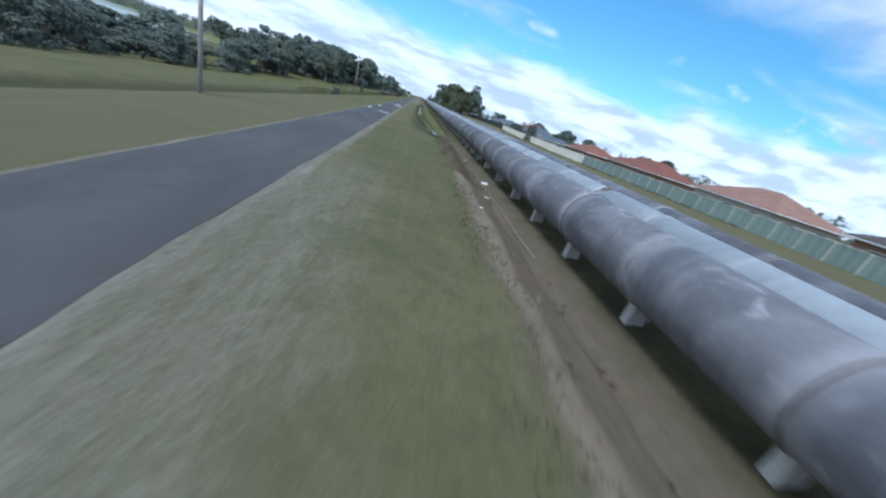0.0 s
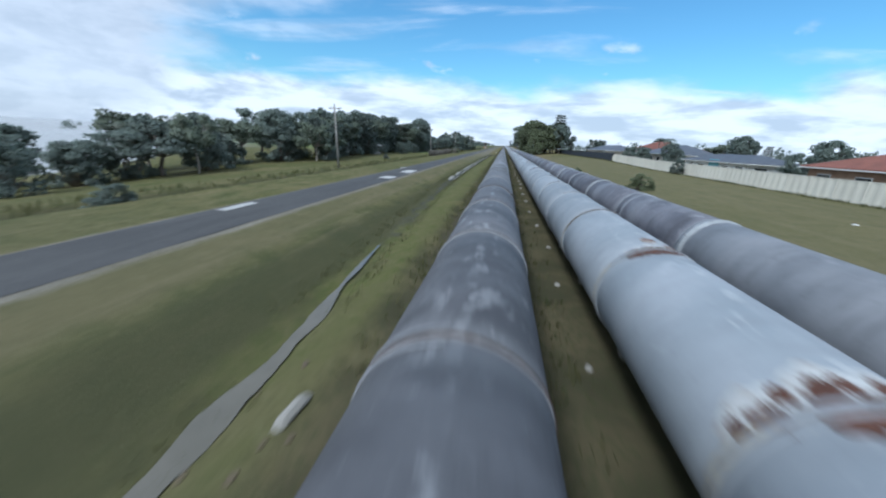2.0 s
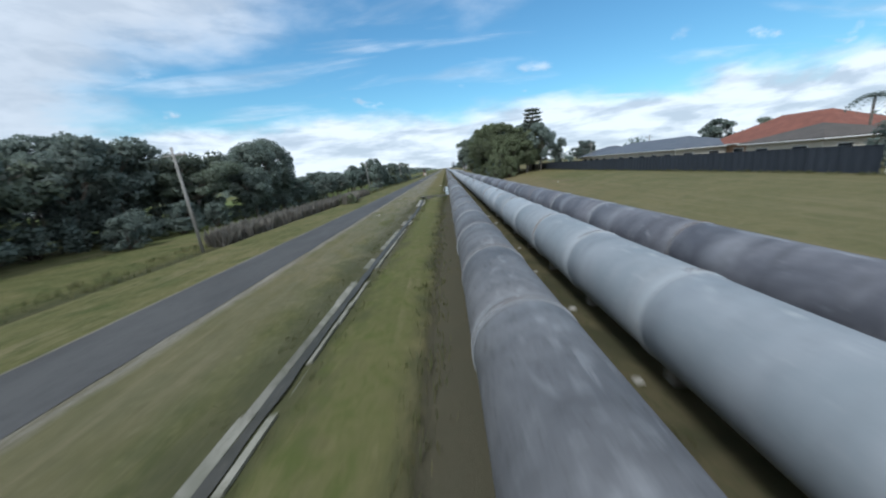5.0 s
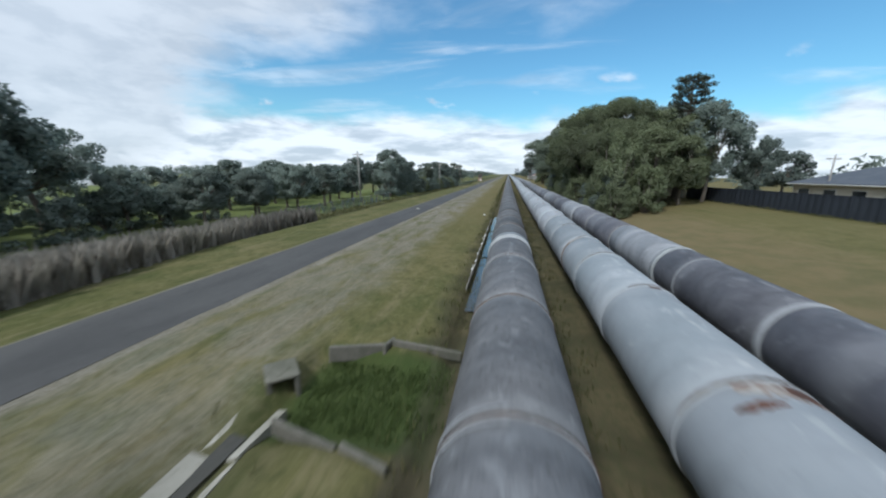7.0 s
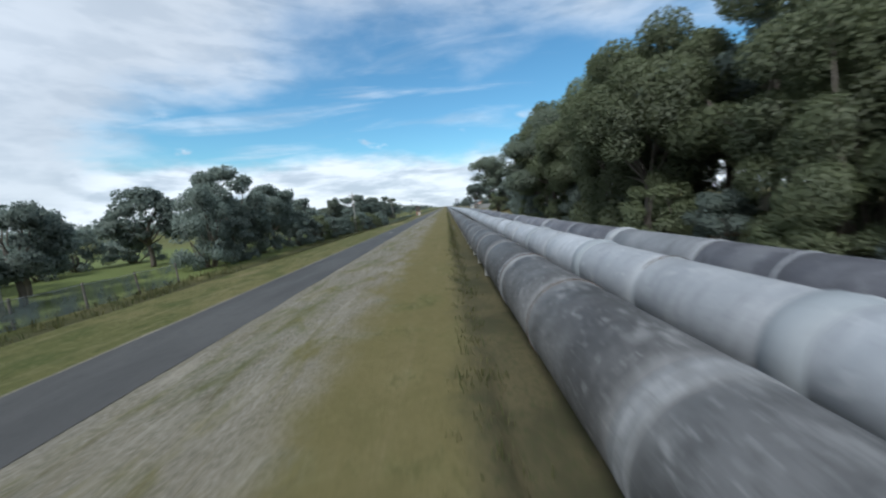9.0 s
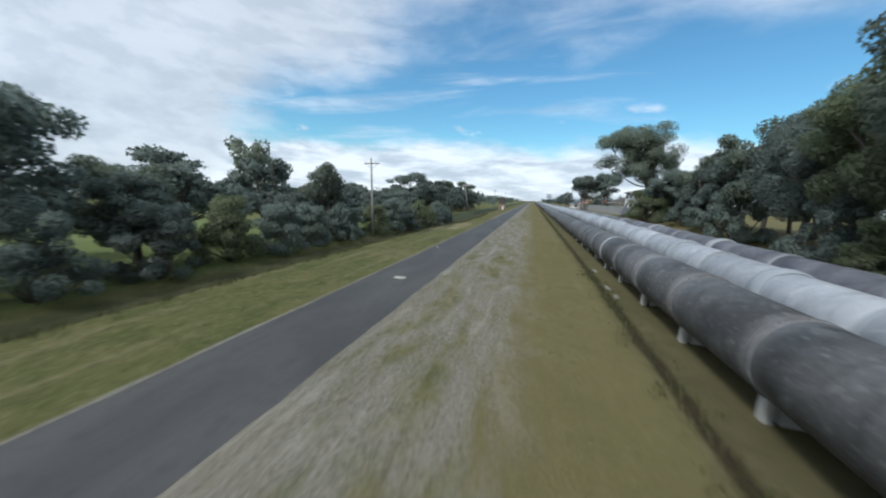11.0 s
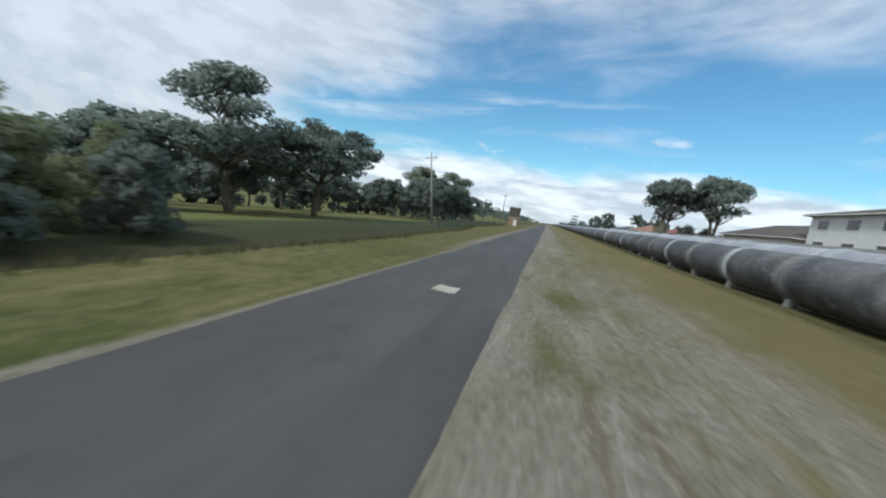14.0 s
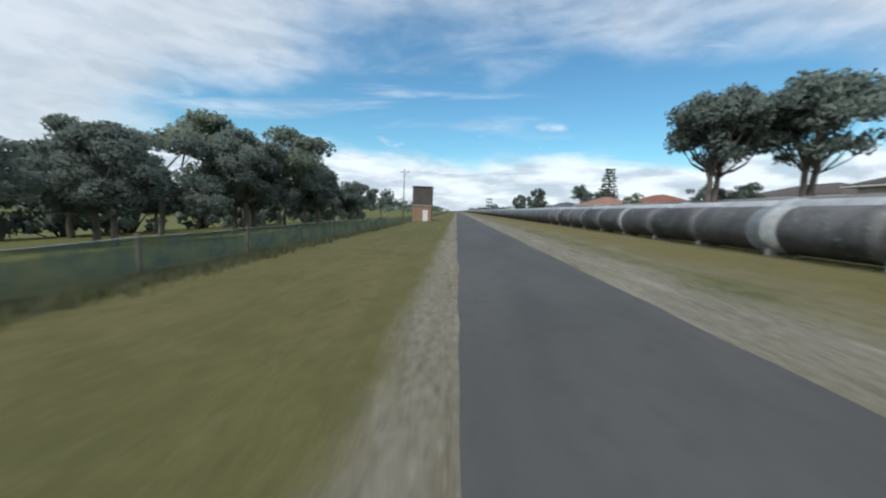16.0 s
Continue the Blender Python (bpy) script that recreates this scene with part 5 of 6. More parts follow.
# ---- trees west of the road ----
BELT = "dark gum tree in the belt beyond the field"
for i in range(26):
    x, y = -38 - (i * 7 % 4) * 2.6, 104 + i * 5.4
    h = lerp_table([(100, -0.8), (112, -0.6), (127, 1.0), (145, 1.8), (148, 5.4), (153, 6.2), (170, 7.2), (190, 9.4), (215, 10.6), (245, 10.8)], y) - height(x, y) + (i * 11 % 5 - 2) * 0.25
    tree(x, y, h, ("gum_dark", "gum", "round", "gum_dark", "gum")[i % 5], BELT, 1.15 if y > 150 else 1.7, group="gum belt")
tree(-35, 149.0, 8.0, "gum", BELT, 0.7, group="gum belt")
for x, y, h in [(-30.8, 168, 6.6), (-32.5, 172.5, 7.6), (-33.8, 177, 8.4), (-35.2, 181, 9.2), (-34.8, 186, 9.4), (-36, 191, 9.8), (-35, 196, 9.6), (-37, 201, 10.2), (-36.5, 207, 10.6), (-38, 213, 10.6), (-37.5, 220, 11.0), (-39, 227, 11.0)]:
    tree(x, y, 1.06 * h, "gum_dark" if int(y) % 3 else "gum", BELT, 1.0, group="gum belt")
    tree(x + 0.8, y + 2.2, 0.62 * h, "shrub", "dense dark undergrowth below the gum belt", 1.1, name="shrub", group="undergrowth")
for i in range(22):
    tree(-36 - (i * 7 % 5) * 1.4, 100 + i * 6.6, (4.2 if i < 7 else 4.4) + (i * 5 % 3) * 0.5 + 0.012 * i * 6.6, "shrub", "dense dark undergrowth below the gum belt", 1.25, name="shrub", group="undergrowth")
for i in range(22):
    tree(-52 - (i * 11 % 7) * 1.5, 66 + i * 3.6, 5.8 + (i * 3 % 4) * 0.3, "round" if i % 2 else "gum_dark", "dark tree in the far belt", 1.6, group="far belt")
for i in range(20):
    tree(-50 - (i * 5 % 3) * 2, 64 + i * 4, 4.5, "shrub", "dark undergrowth in the far belt", 2.2, name="shrub", group="far undergrowth")
for x, y, h, k, wd in [(-34, 232, 10.4, "gum", 1.1), (-31, 240.5, 10.8, "round", 1.12), (-32.5, 248, 12.0, "round", 1.15), (-29.5, 237.0, 7.0, "round", 1.2), (-37, 255, 10.0, "gum_dark", 1.1), (-40, 243, 10.5, "gum", 1.2)]:
    tree(x, y, h, k, "tall gum tree behind the reeds", wd, group="roadside gums")
for i in range(13):
    tree(-29.5 - (i * 5 % 3) * 1.2, 216 + i * 4.0, 3.4 + (i * 7 % 3) * 0.4, "shrub", "dark shrub below the roadside gums", 1.1, name="shrub", group="roadside shrubs")
for i, (x, y, h) in enumerate([(-31, 257, 5.2), (-27, 260.5, 5.0), (-25.5, 265, 5.0), (-29, 269.5, 5.4), (-26, 273, 5.6), (-30, 276.5, 6.0), (-26.5, 280, 5.8), (-28.5, 285, 6.2), (-26.8, 289.5, 6.2), (-31, 293, 6.4), (-34, 262, 5.4), (-35, 272, 6.4), (-36, 282, 6.6), (-37, 292, 6.6)]):
    tree(x, y, h, "round", "small round street tree on the park lawn", 1.15, group="park trees")
for x, y, h, k, wd in [(-24.0, 301, 8.4, "shrub", 0.75), (-23.5, 304, 5.0, "shrub", 0.9), (-26, 307.5, 10.2, "round", 1.0), (-24.5, 310, 6.0, "shrub", 1.0), (-26, 316, 8.6, "round", 1.1), (-25, 321, 5.2, "round", 1.2), (-29, 327, 6.6, "gum_dark", 1.3), (-34, 317, 8.0, "round", 1.2), (-33, 305, 8.0, "round", 1.2), (-31, 336, 8.0, "round", 1.2), (-36, 330, 8.6, "gum_dark", 1.2), (-30, 345, 5.8, "gum_dark", 1.1), (-33, 355, 6.2, "round", 1.1)]:
    tree(x, y, h, k, "broad dark tree beside the verge", wd, group="verge trees")
for i in range(12):
    tree(-40 - (i * 5 % 3), 254 + i * 5.2, 5.0 + (i * 7 % 3) * 0.5, "shrub", "dark shrub row closing the park lawn", 1.1, name="shrub", group="park hedge")
for x, y, h, wd in [(-22.4, 316, 4.2, 1.0), (-22.2, 320, 4.1, 1.05), (-22.8, 324.5, 4.5, 1.0), (-22.2, 328, 4.0, 1.1), (-22.4, 331.5, 3.9, 1.1), (-22.2, 335.5, 3.9, 1.05), (-22.6, 338, 3.6, 1.0), (-22.0, 342.5, 3.7, 1.05), (-21.6, 346.5, 4.6, 0.95), (-20.8, 350.0, 3.6, 0.9), (-23.4, 352, 4.8, 0.9), (-21.0, 354.0, 3.8, 0.95), (-20.4, 357.5, 3.3, 0.95), (-23.0, 360, 4.2, 0.9), (-20.2, 361.5, 3.2, 0.95), (-21.4, 365.0, 4.0, 1.0), (-20.4, 368.0, 3.2, 0.95), (-22.5, 369.0, 4.1, 1.0), (-21.2, 371.6, 3.2, 0.9), (-24.0, 372.5, 3.9, 1.0), (-25.0, 366.5, 4.5, 1.1)]:
    tree(x, y, h, "shrub_olive" if int(y) % 3 == 0 else "shrub", "dense dark green shrub on the edge of the verge", wd, name="shrub", group="verge shrubs")
for x, y, h, wd in [(-25, 338.5, 4.2, 1.45), (-27.5, 342.5, 4.9, 1.45), (-25.5, 333.5, 4.3, 1.4), (-29, 338, 5.1, 1.45), (-24.5, 347, 5.2, 1.1)]:
    tree(x, y, h, "round", "dense dark tree behind the verge shrubs", wd, group="verge trees")
tree(-24.6, 336.6, 8.6, "gum", "slender pale gum rising from the shrubs", 0.6, group="verge gums", variant=1)
tree(-36.0, 341.0, 12.0, "gum", "slender pale gum rising from the shrubs", 0.7, group="verge gums")
tree(-27, 322, 6.6, "gum", "slender pale gum rising from the shrubs", 0.9, group="verge gums")
for x, y, h, k, wd in [(-27, 366, 4.8, "gum_dark", 1.1), (-34.8, 386.5, 11.2, "gum_dark", 1.5), (-32.3, 394.0, 10.4, "gum_dark", 1.4), (-36.5, 379.5, 5.8, "round", 1.4), (-38, 378, 5.2, "round", 1.3), (-41, 392, 8.6, "round", 1.2), (-46, 404, 8.8, "gum_dark", 1.2), (-50, 386, 9.0, "round", 1.3), (-52, 372, 9.0, "gum_dark", 1.3)]:
    tree(x, y, h, k, "spreading dark tree on the sports field", wd, group="field trees")
for x, y, h, k, wd in [(-34.5, 418, 7.0, "gum_dark", 1.1), (-29.5, 421, 5.8, "round", 1.0), (-34, 424, 7.2, "round", 1.05), (-35.5, 430, 8.6, "gum_dark", 1.1), (-36.6, 442.0, 14.6, "gum", 1.35), (-33.0, 436.5, 9.4, "round", 1.2), (-37, 441, 8.6, "round", 1.1), (-34, 446, 8.6, "gum_dark", 1.1), (-33, 453, 8.4, "round", 1.0), (-38, 446, 9.6, "round", 1.0), (-36, 456, 9.0, "gum_dark", 1.0), (-38, 466, 9.2, "round", 1.0), (-36, 478, 9.0, "gum_dark", 1.0), (-38, 492, 9.0, "round", 1.1), (-36, 508, 9.0, "gum_dark", 1.1), (-45, 432, 8.0, "round", 1.2), (-52, 420, 9.0, "gum_dark", 1.3), (-60, 404, 10.0, "round", 1.3)]:
    tree(x, y, h, k, "dark tree along the far side of the sports field", wd, group="field edge trees")
for i in range(22):
    u = i / 21
    tree(-64 + 26 * u + (i * 7 % 3), 392 + 92 * u, 7.6 + (i * 5 % 4) * 0.6, "shrub" if i % 4 else "round", "dark shrub in the row along the far field edge", 0.95, name="shrub", group="field edge shrubs")
for x, y, h, wd in [(-16.2, 240.2, 1.9, 1.0), (-18.4, 243.0, 1.9, 0.9)]:
    tree(x, y, h, "shrub_olive", "low greyish bush beside the verge", wd, name="shrub", group="low bushes")
tree(-19.0, 127.8, 1.5, "shrub", "low dark bush in the field", 1.6, name="shrub", group="low bushes")
tree(-23.6, 182.7, 1.2, "shrub", "low dark bush in the field", 1.3, name="shrub", group="low bushes")

# ---- trees east of the pipes ----
tree(26.0, 294.5, 18.1, "pine", "tall dark tiered pine behind the fence", 1.15, variant=0)
tree(31.0, 285.7, 9.0, "gum_dark", "slender dark tree behind the navy fence", 0.6, variant=1)
tree(26.2, 287.2, 13.2, "round", "tall dark tree beside the pine", 0.8, variant=1)
for x, y, h, k, wd in [(13.2, 280.0, 11.2, "shrub_olive", 0.60), (15.6, 277.8, 6.2, "shrub_olive", 0.8), (17.0, 281.5, 10.0, "round_olive", 0.9), (14.6, 285, 13.0, "shrub_olive", 0.7), (21.5, 283.0, 8.6, "round_olive", 1.0), (15.5, 289, 15.0, "round_olive", 1.0), (20.5, 290, 13.2, "round_olive", 1.0), (23.6, 288, 11.6, "round_olive", 0.95), (18.5, 285.0, 11.0, "round_olive", 0.85), (31.0, 286.0, 4.8, "shrub", 0.85), (12.2, 296, 15.5, "round_olive", 0.9), (18.6, 298.5, 7.0, "shrub_olive", 1.0), (17, 295, 15.4, "gum_dark", 1.0), (12.8, 301, 16.5, "shrub_olive", 0.62), (14.5, 305, 17.5, "round_olive", 0.9), (21, 300, 15.5, "gum", 1.0), (12.4, 310, 14.2, "round_olive", 0.95), (13.4, 315, 17.0, "gum", 0.9), (18.5, 311, 16.5, "gum_dark", 1.0)]:
    tree(x, y, h, k, "large olive green tree crowding the pipes", wd, group="tree wall")
for x, y, h, k, wd in [(13.2, 320, 17.6, "round_olive", 0.85), (14.2, 325.5, 18.5, "gum", 0.9), (18.5, 322, 16.0, "round", 1.0), (14.0, 332, 13.5, "round_olive", 0.95), (19, 331, 14.0, "gum_dark", 1.0), (27, 302, 15.0, "round", 1.0), (26, 316, 14.0, "round", 1.1)]:
    tree(x, y, h, k, "large olive green tree crowding the pipes", wd, group="tree wall")
for i in range(14):
    tree(11.6 + (i * 7 % 4) * 0.4, 275.6 + i * 4.5, 4.2 + (i * 5 % 3) * 0.8, "shrub" if i % 2 else "shrub_olive", "thick undergrowth below the trees beside the pipes", 1.0, name="shrub", group="pipe undergrowth")
for x, y, h, k, wd in [(15, 340, 11.5, "round", 0.95), (18, 345, 13.8, "gum", 0.85), (15.5, 350, 7.5, "shrub", 0.9), (20, 354, 13.0, "gum_dark", 0.9), (16.5, 358, 6.8, "shrub", 1.0), (21, 362, 13.6, "gum", 0.75), (17, 366, 6.2, "shrub", 1.0), (22, 370, 9.0, "round", 1.0), (20.5, 366.5, 12.5, "gum", 0.8), (17.5, 361.0, 9.0, "round", 1.0), (23.5, 352.0, 11.0, "round", 1.0), (16.5, 373, 5.2, "shrub", 1.0), (19.5, 377, 8.4, "shrub", 1.0), (24, 347, 12.0, "round", 1.0), (25, 358, 11.0, "gum_dark", 1.0)]:
    tree(x, y, h, k, "dark tree or shrub on the bank behind the pipes", wd, group="bank trees")
tree(12.4, 377.5, 18.2, "spread", "tall spreading gum with bare pale limbs", 0.95, variant=1, level=2)
tree(13.6, 372.0, 7.4, "shrub_olive", "dense dark tree below the tall gum", 1.1, level=2)
tree(15.6, 371.0, 9.2, "gum_dark", "dense dark tree below the tall gum", 0.9, level=2)
tree(12.3, 440.0, 13.4, "umbrella", "tall umbrella pine with a domed dark crown", 0.74, variant=0, group="umbrella pines", level=1)
tree(19.6, 438.0, 13.6, "umbrella", "tall umbrella pine with a domed dark crown", 0.78, variant=1, group="umbrella pines", level=1)
for x, y, h, wd in [(16.5, 441, 4.2, 1.0), (18, 446, 4.0, 1.1), (23, 449, 4.5, 1.1), (20, 452, 5.0, 1.2)]:
    tree(x, y, h, "shrub", "dark shrub below the umbrella pines", wd, name="shrub", group="garden shrubs")
for x, y, h, k in [(14, 520, 9.0, "round"), (17, 527, 9.0, "pine"), (13, 545, 8.0, "round"), (22, 500, 9.0, "gum_dark"), (25, 492, 12.0, "pine"), (30, 505, 8.0, "round"), (20, 470, 5.0, "shrub_olive")]:
    tree(x, y, h, k, "dark garden tree beyond the pipes", 1.0, group="garden trees")
tree(14.5, 152.0, 1.9, "shrub_olive", "round grey-green bush on the grass", 1.6, name="shrub", group="grass bushes")
tree(11.5, 168.5, 1.5, "shrub_olive", "round grey-green bush on the grass", 1.2, name="shrub", group="grass bushes")
tree(13.0, 121.5, 1.0, "shrub_olive", "scrubby low bush on bare earth", 1.8, name="shrub", group="grass bushes")
tree(27.6, 174.0, 2.5, "shrub", "dark round bush against the cream fence", 1.05, name="shrub", group="grass bushes")
for x, y, h, k in [(40, 158, 4.5, "shrub"), (38, 166, 4.2, "round"), (34, 190, 4.6, "shrub"), (36, 197, 5.0, "round"), (33, 204, 4.6, "shrub"), (46, 172, 6.2, "round"), (44, 181, 5.2, "pine"), (50, 205, 7.0, "gum"), (33.5, 214, 4.5, "shrub"), (60, 252, 8.0, "gum"), (44, 300, 8.0, "round"), (52, 320, 9.0, "gum_dark"), (36, 128, 4.5, "shrub"), (48, 140, 6.0, "round"), (64, 272, 9.0, "round"), (50, 150, 6.0, "round"), (49.5, 197, 7.4, "round"), (53, 201, 6.6, "round")]:
    tree(x, y, h, k, "garden tree behind the fence", 1.1, group="house garden trees")


def far_woods():
    """Distant tree lines on both sides and ahead, as one mass of leaf clumps."""
    rnd = random.Random(31)
    centres, radii = [], []
    for _ in range(420):
        y = rnd.uniform(500, 1500)
        s = rnd.choice((-1, 1))
        x = s * rnd.uniform(34 if s < 0 else 18, 130) + (4 if s > 0 else -6)
        for _ in range(3):
            centres.append((x + rnd.uniform(-4, 4), y + rnd.uniform(-4, 4), rnd.uniform(1.0, 8.5) - (1 if s < 0 else 0)))
            radii.append(rnd.uniform(2.2, 3.6))
    for _ in range(260):
        x, y = rnd.uniform(-420, -95), rnd.uniform(380, 700)
        for _ in range(3):
            centres.append((x + rnd.uniform(-5, 5), y + rnd.uniform(-5, 5), rnd.uniform(-4.5, 5.0)))
            radii.append(rnd.uniform(2.2, 3.6))
    for _ in range(150):
        x, y = rnd.uniform(70, 320), rnd.uniform(60, 620)
        for _ in range(3):
            centres.append((x + rnd.uniform(-5, 5), y + rnd.uniform(-5, 5), rnd.uniform(1.0, 7.5)))
            radii.append(rnd.uniform(2.4, 3.8))
    ob = new("far_woods", leaf_mesh("far_woods", leaf_cloud(centres, radii, 90000, 0.8, rnd, 0.7), M_LEAF_DARK))
    tagged(ob, "distant dark tree lines behind fields and houses", "woods", kind="stuff")


far_woods()


def blades(name, spots, tall, mat, label, per=7, seed=3):
    """Tufts of upright blades standing on the ground, as one mesh."""
    rnd = random.Random(seed)
    verts, faces = [], []
    for x, y in spots:
        z = height(x, y) - 0.02
        for _ in range(per):
            a, lean = rnd.uniform(0, 6.28), rnd.uniform(0.1, 0.5)
            h = tall * rnd.uniform(0.5, 1.2)
            p = Vector((x + rnd.gauss(0, 0.16), y + rnd.gauss(0, 0.16), z))
            s = Vector((math.cos(a + 1.57), math.sin(a + 1.57), 0)) * h * 0.07
            t = p + Vector((math.cos(a) * lean * h, math.sin(a) * lean * h, h))
            m_ = p.lerp(t, 0.55) + Vector((0, 0, 0.06 * h))
            o = len(verts)
            verts += [p - s, p + s, m_ + s * 0.8, m_ - s * 0.8, t]
            faces += [(o, o + 1, o + 2, o + 3), (o + 3, o + 2, o + 4)]
    ob = new(name, mesh_of(name, verts, faces, mat))
    tagged(ob, label, "grass", kind="stuff")


R = random.Random(12)
blades("reeds", [(R.uniform(-21.3, -19.6), R.uniform(214, 266)) for _ in range(1300)], 1.35, M_REED, "dry grey-brown reeds along the verge ditch", 8, 1)
blades("reeds", [(-16.9 - 0.2 * (y - 241) + R.uniform(-0.8, 0.6), y) for y in [R.uniform(240.5, 257) for _ in range(620)]], 1.45, M_REED, "dry grey-brown reeds curving in towards the road", 8, 10)
blades("reeds", [(R.uniform(-22.0, -20.0), R.choice((R.uniform(118, 214), R.uniform(250, 300)))) for _ in range(900)], 0.35, M_TUFT, "long grass along the field edge", 7, 2)
blades("long_grass", [(R.gauss(-1.9, 0.25) , R.uniform(118, 330)) for _ in range(1300)], 0.20, M_TUFT, "rough grass at the foot of the dark pipe", 7, 3)
blades("long_grass", [(drain_x(y) + R.choice((-1, 1)) * R.uniform(0.45, 1.0), y) for y in [R.uniform(120, 240) for _ in range(1500)]], 0.14, M_TUFT, "rough grass beside the concrete drain", 7, 4)
blades("long_grass", [(R.uniform(1.1, 2.1), R.uniform(70, 330)) for _ in range(900)], 0.22, M_TUFT, "weeds between the pipes", 7, 5)
blades("long_grass", [(R.uniform(7.3, 9.2), R.uniform(70, 300)) for _ in range(800)], 0.22, M_TUFT, "weeds beside the slate grey pipe", 7, 6)
blades("long_grass", [(-13.2 - (5.0 - 1.7 * ss(348, 366, y) + 0.5 * ss(380, 392, y) + 1.5 * ss(396, 409, y)) + R.gauss(0, 0.22), y) for y in [R.uniform(300, 440) for _ in range(1100)]], 0.22, M_TUFT, "ragged grass along the edge of the verge", 7, 7)
blades("long_grass", [(27.6 + R.uniform(-0.4, 0.3), R.uniform(100, 296)) for _ in range(900)], 0.28, M_TUFT, "long grass along the foot of the fence", 7, 8)


# ---- fences ----
def fence(x, y0, y1, tall, panel, mat, post_mat, label, name="fence", dx=0.0, rail=True):
    base = thing(name, label, "fence")
    n = round((y1 - y0) / panel)
    ribs = 6
    for k in range(n):
        y = y0 + (y1 - y0) * k / n
        ln = (y1 - y0) / n
        xx = x + dx * (y - y0) / (y1 - y0)
        z = height(xx, y + ln / 2) - 0.04
        key = (name, mat.name, round(ln, 2), tall)
        if key not in FENCE_MESHES:
            verts, faces = [], []
            for i in range(ribs * 2 + 1):
                d = 0.018 if i % 4 in (1, 2) else -0.018
                for zz in (0.05, tall):
                    verts += [(d - 0.006, ln * (0.02 + 0.96 * i / (ribs * 2)), zz), (d + 0.006, ln * (0.02 + 0.96 * i / (ribs * 2)), zz)]
            for i in range(ribs * 2):
                a, b = 4 * i, 4 * (i + 1)
                faces += [(a, a + 2, b + 2, b), (a + 1, b + 1, b + 3, a + 3), (a + 2, a + 3, b + 3, b + 2)]
            FENCE_MESHES[key] = (mesh_of("panel", verts, faces, mat), box_mesh("post", (0.07, 0.07, tall + 0.05), post_mat, 0.008, base=True), box_mesh("rail", (0.07, ln, 0.05), post_mat, 0.008))
        p_, q_, r_ = FENCE_MESHES[key]
        part("panel", p_, base, pose(xx, y, z))
        part("post", q_, base, pose(xx, y, z))
        if rail:
            part("rail", r_, base, pose(xx, y + ln / 2, z + tall))
    return base


FENCE_MESHES = {}
fence(28.6, 62, 138, 1.8, 2.4, M_FENCE_GREEN, M_FENCE_CREAM, "grey-green steel sheet fence behind the grass")
fence(28.6, 138, 211, 1.8, 2.6, M_FENCE_CREAM, M_FENCE_CREAM, "cream steel sheet fence with slim posts")
fence(28.4, 211.2, 295, 1.95, 2.4, M_FENCE_NAVY, M_FENCE_NAVY, "dark navy steel sheet fence", dx=-0.6)
fence(27.8, 295.2, 310.8, 1.75, 2.6, M_FENCE_CREAM, M_FENCE_CREAM, "cream steel sheet fence under the dark trees")


def block_wall(x, y0, y1, top, label):
    base = thing("boundary_wall", label, "wall")
    n = round((y1 - y0) / 3.0)
    ln = (y1 - y0) / n
    slab = box_mesh("panel", (0.12, ln - 0.03, 2.7), M_WALL_GREY, 0.012, base=True)
    post = box_mesh("post", (0.2, 0.16, 2.76), M_CONCRETE, 0.012, base=True)
    for k in range(n):
        y = y0 + ln * k
        part("panel", slab, base, pose(x, y + ln / 2, top - 2.7))
        part("post", post, base, pose(x, y, top - 2.74))


M_WALL_GREY = mottled("pale_grey_wall", (0.36, 0.36, 0.35), (0.32, 0.32, 0.31), (0.24, 0.24, 0.23), 0.5, 12.0, 0.85, 0.004, tint=0.08)
block_wall(14.4, 379, 466, 3.5, "pale grey concrete panel wall behind the pipes")


# ---- houses ----
def roof_mesh(w_, d, rise, over, mat):
    """A hipped roof with eaves and thickness."""
    a, b = w_ / 2 + over, d / 2 + over
    if b > a:
        top = [(0, -(b - a), rise), (0, b - a, rise)]
    else:
        top = [(-(a - b), 0, rise), (a - b, 0, rise)]
    v = [(-a, -b, 0), (a, -b, 0), (a, b, 0), (-a, b, 0), *top, (-a, -b, -0.18), (a, -b, -0.18), (a, b, -0.18), (-a, b, -0.18)]
    if b > a:
        f = [(0, 1, 4), (1, 2, 5, 4), (2, 3, 5), (3, 0, 4, 5)]
    else:
        f = [(0, 1, 5, 4), (1, 2, 5), (2, 3, 4, 5), (3, 0, 4)]
    f += [(6, 7, 1, 0), (7, 8, 2, 1), (8, 9, 3, 2), (9, 6, 0, 3), (9, 8, 7, 6)]
    return mesh_of("roof", v, f, mat)


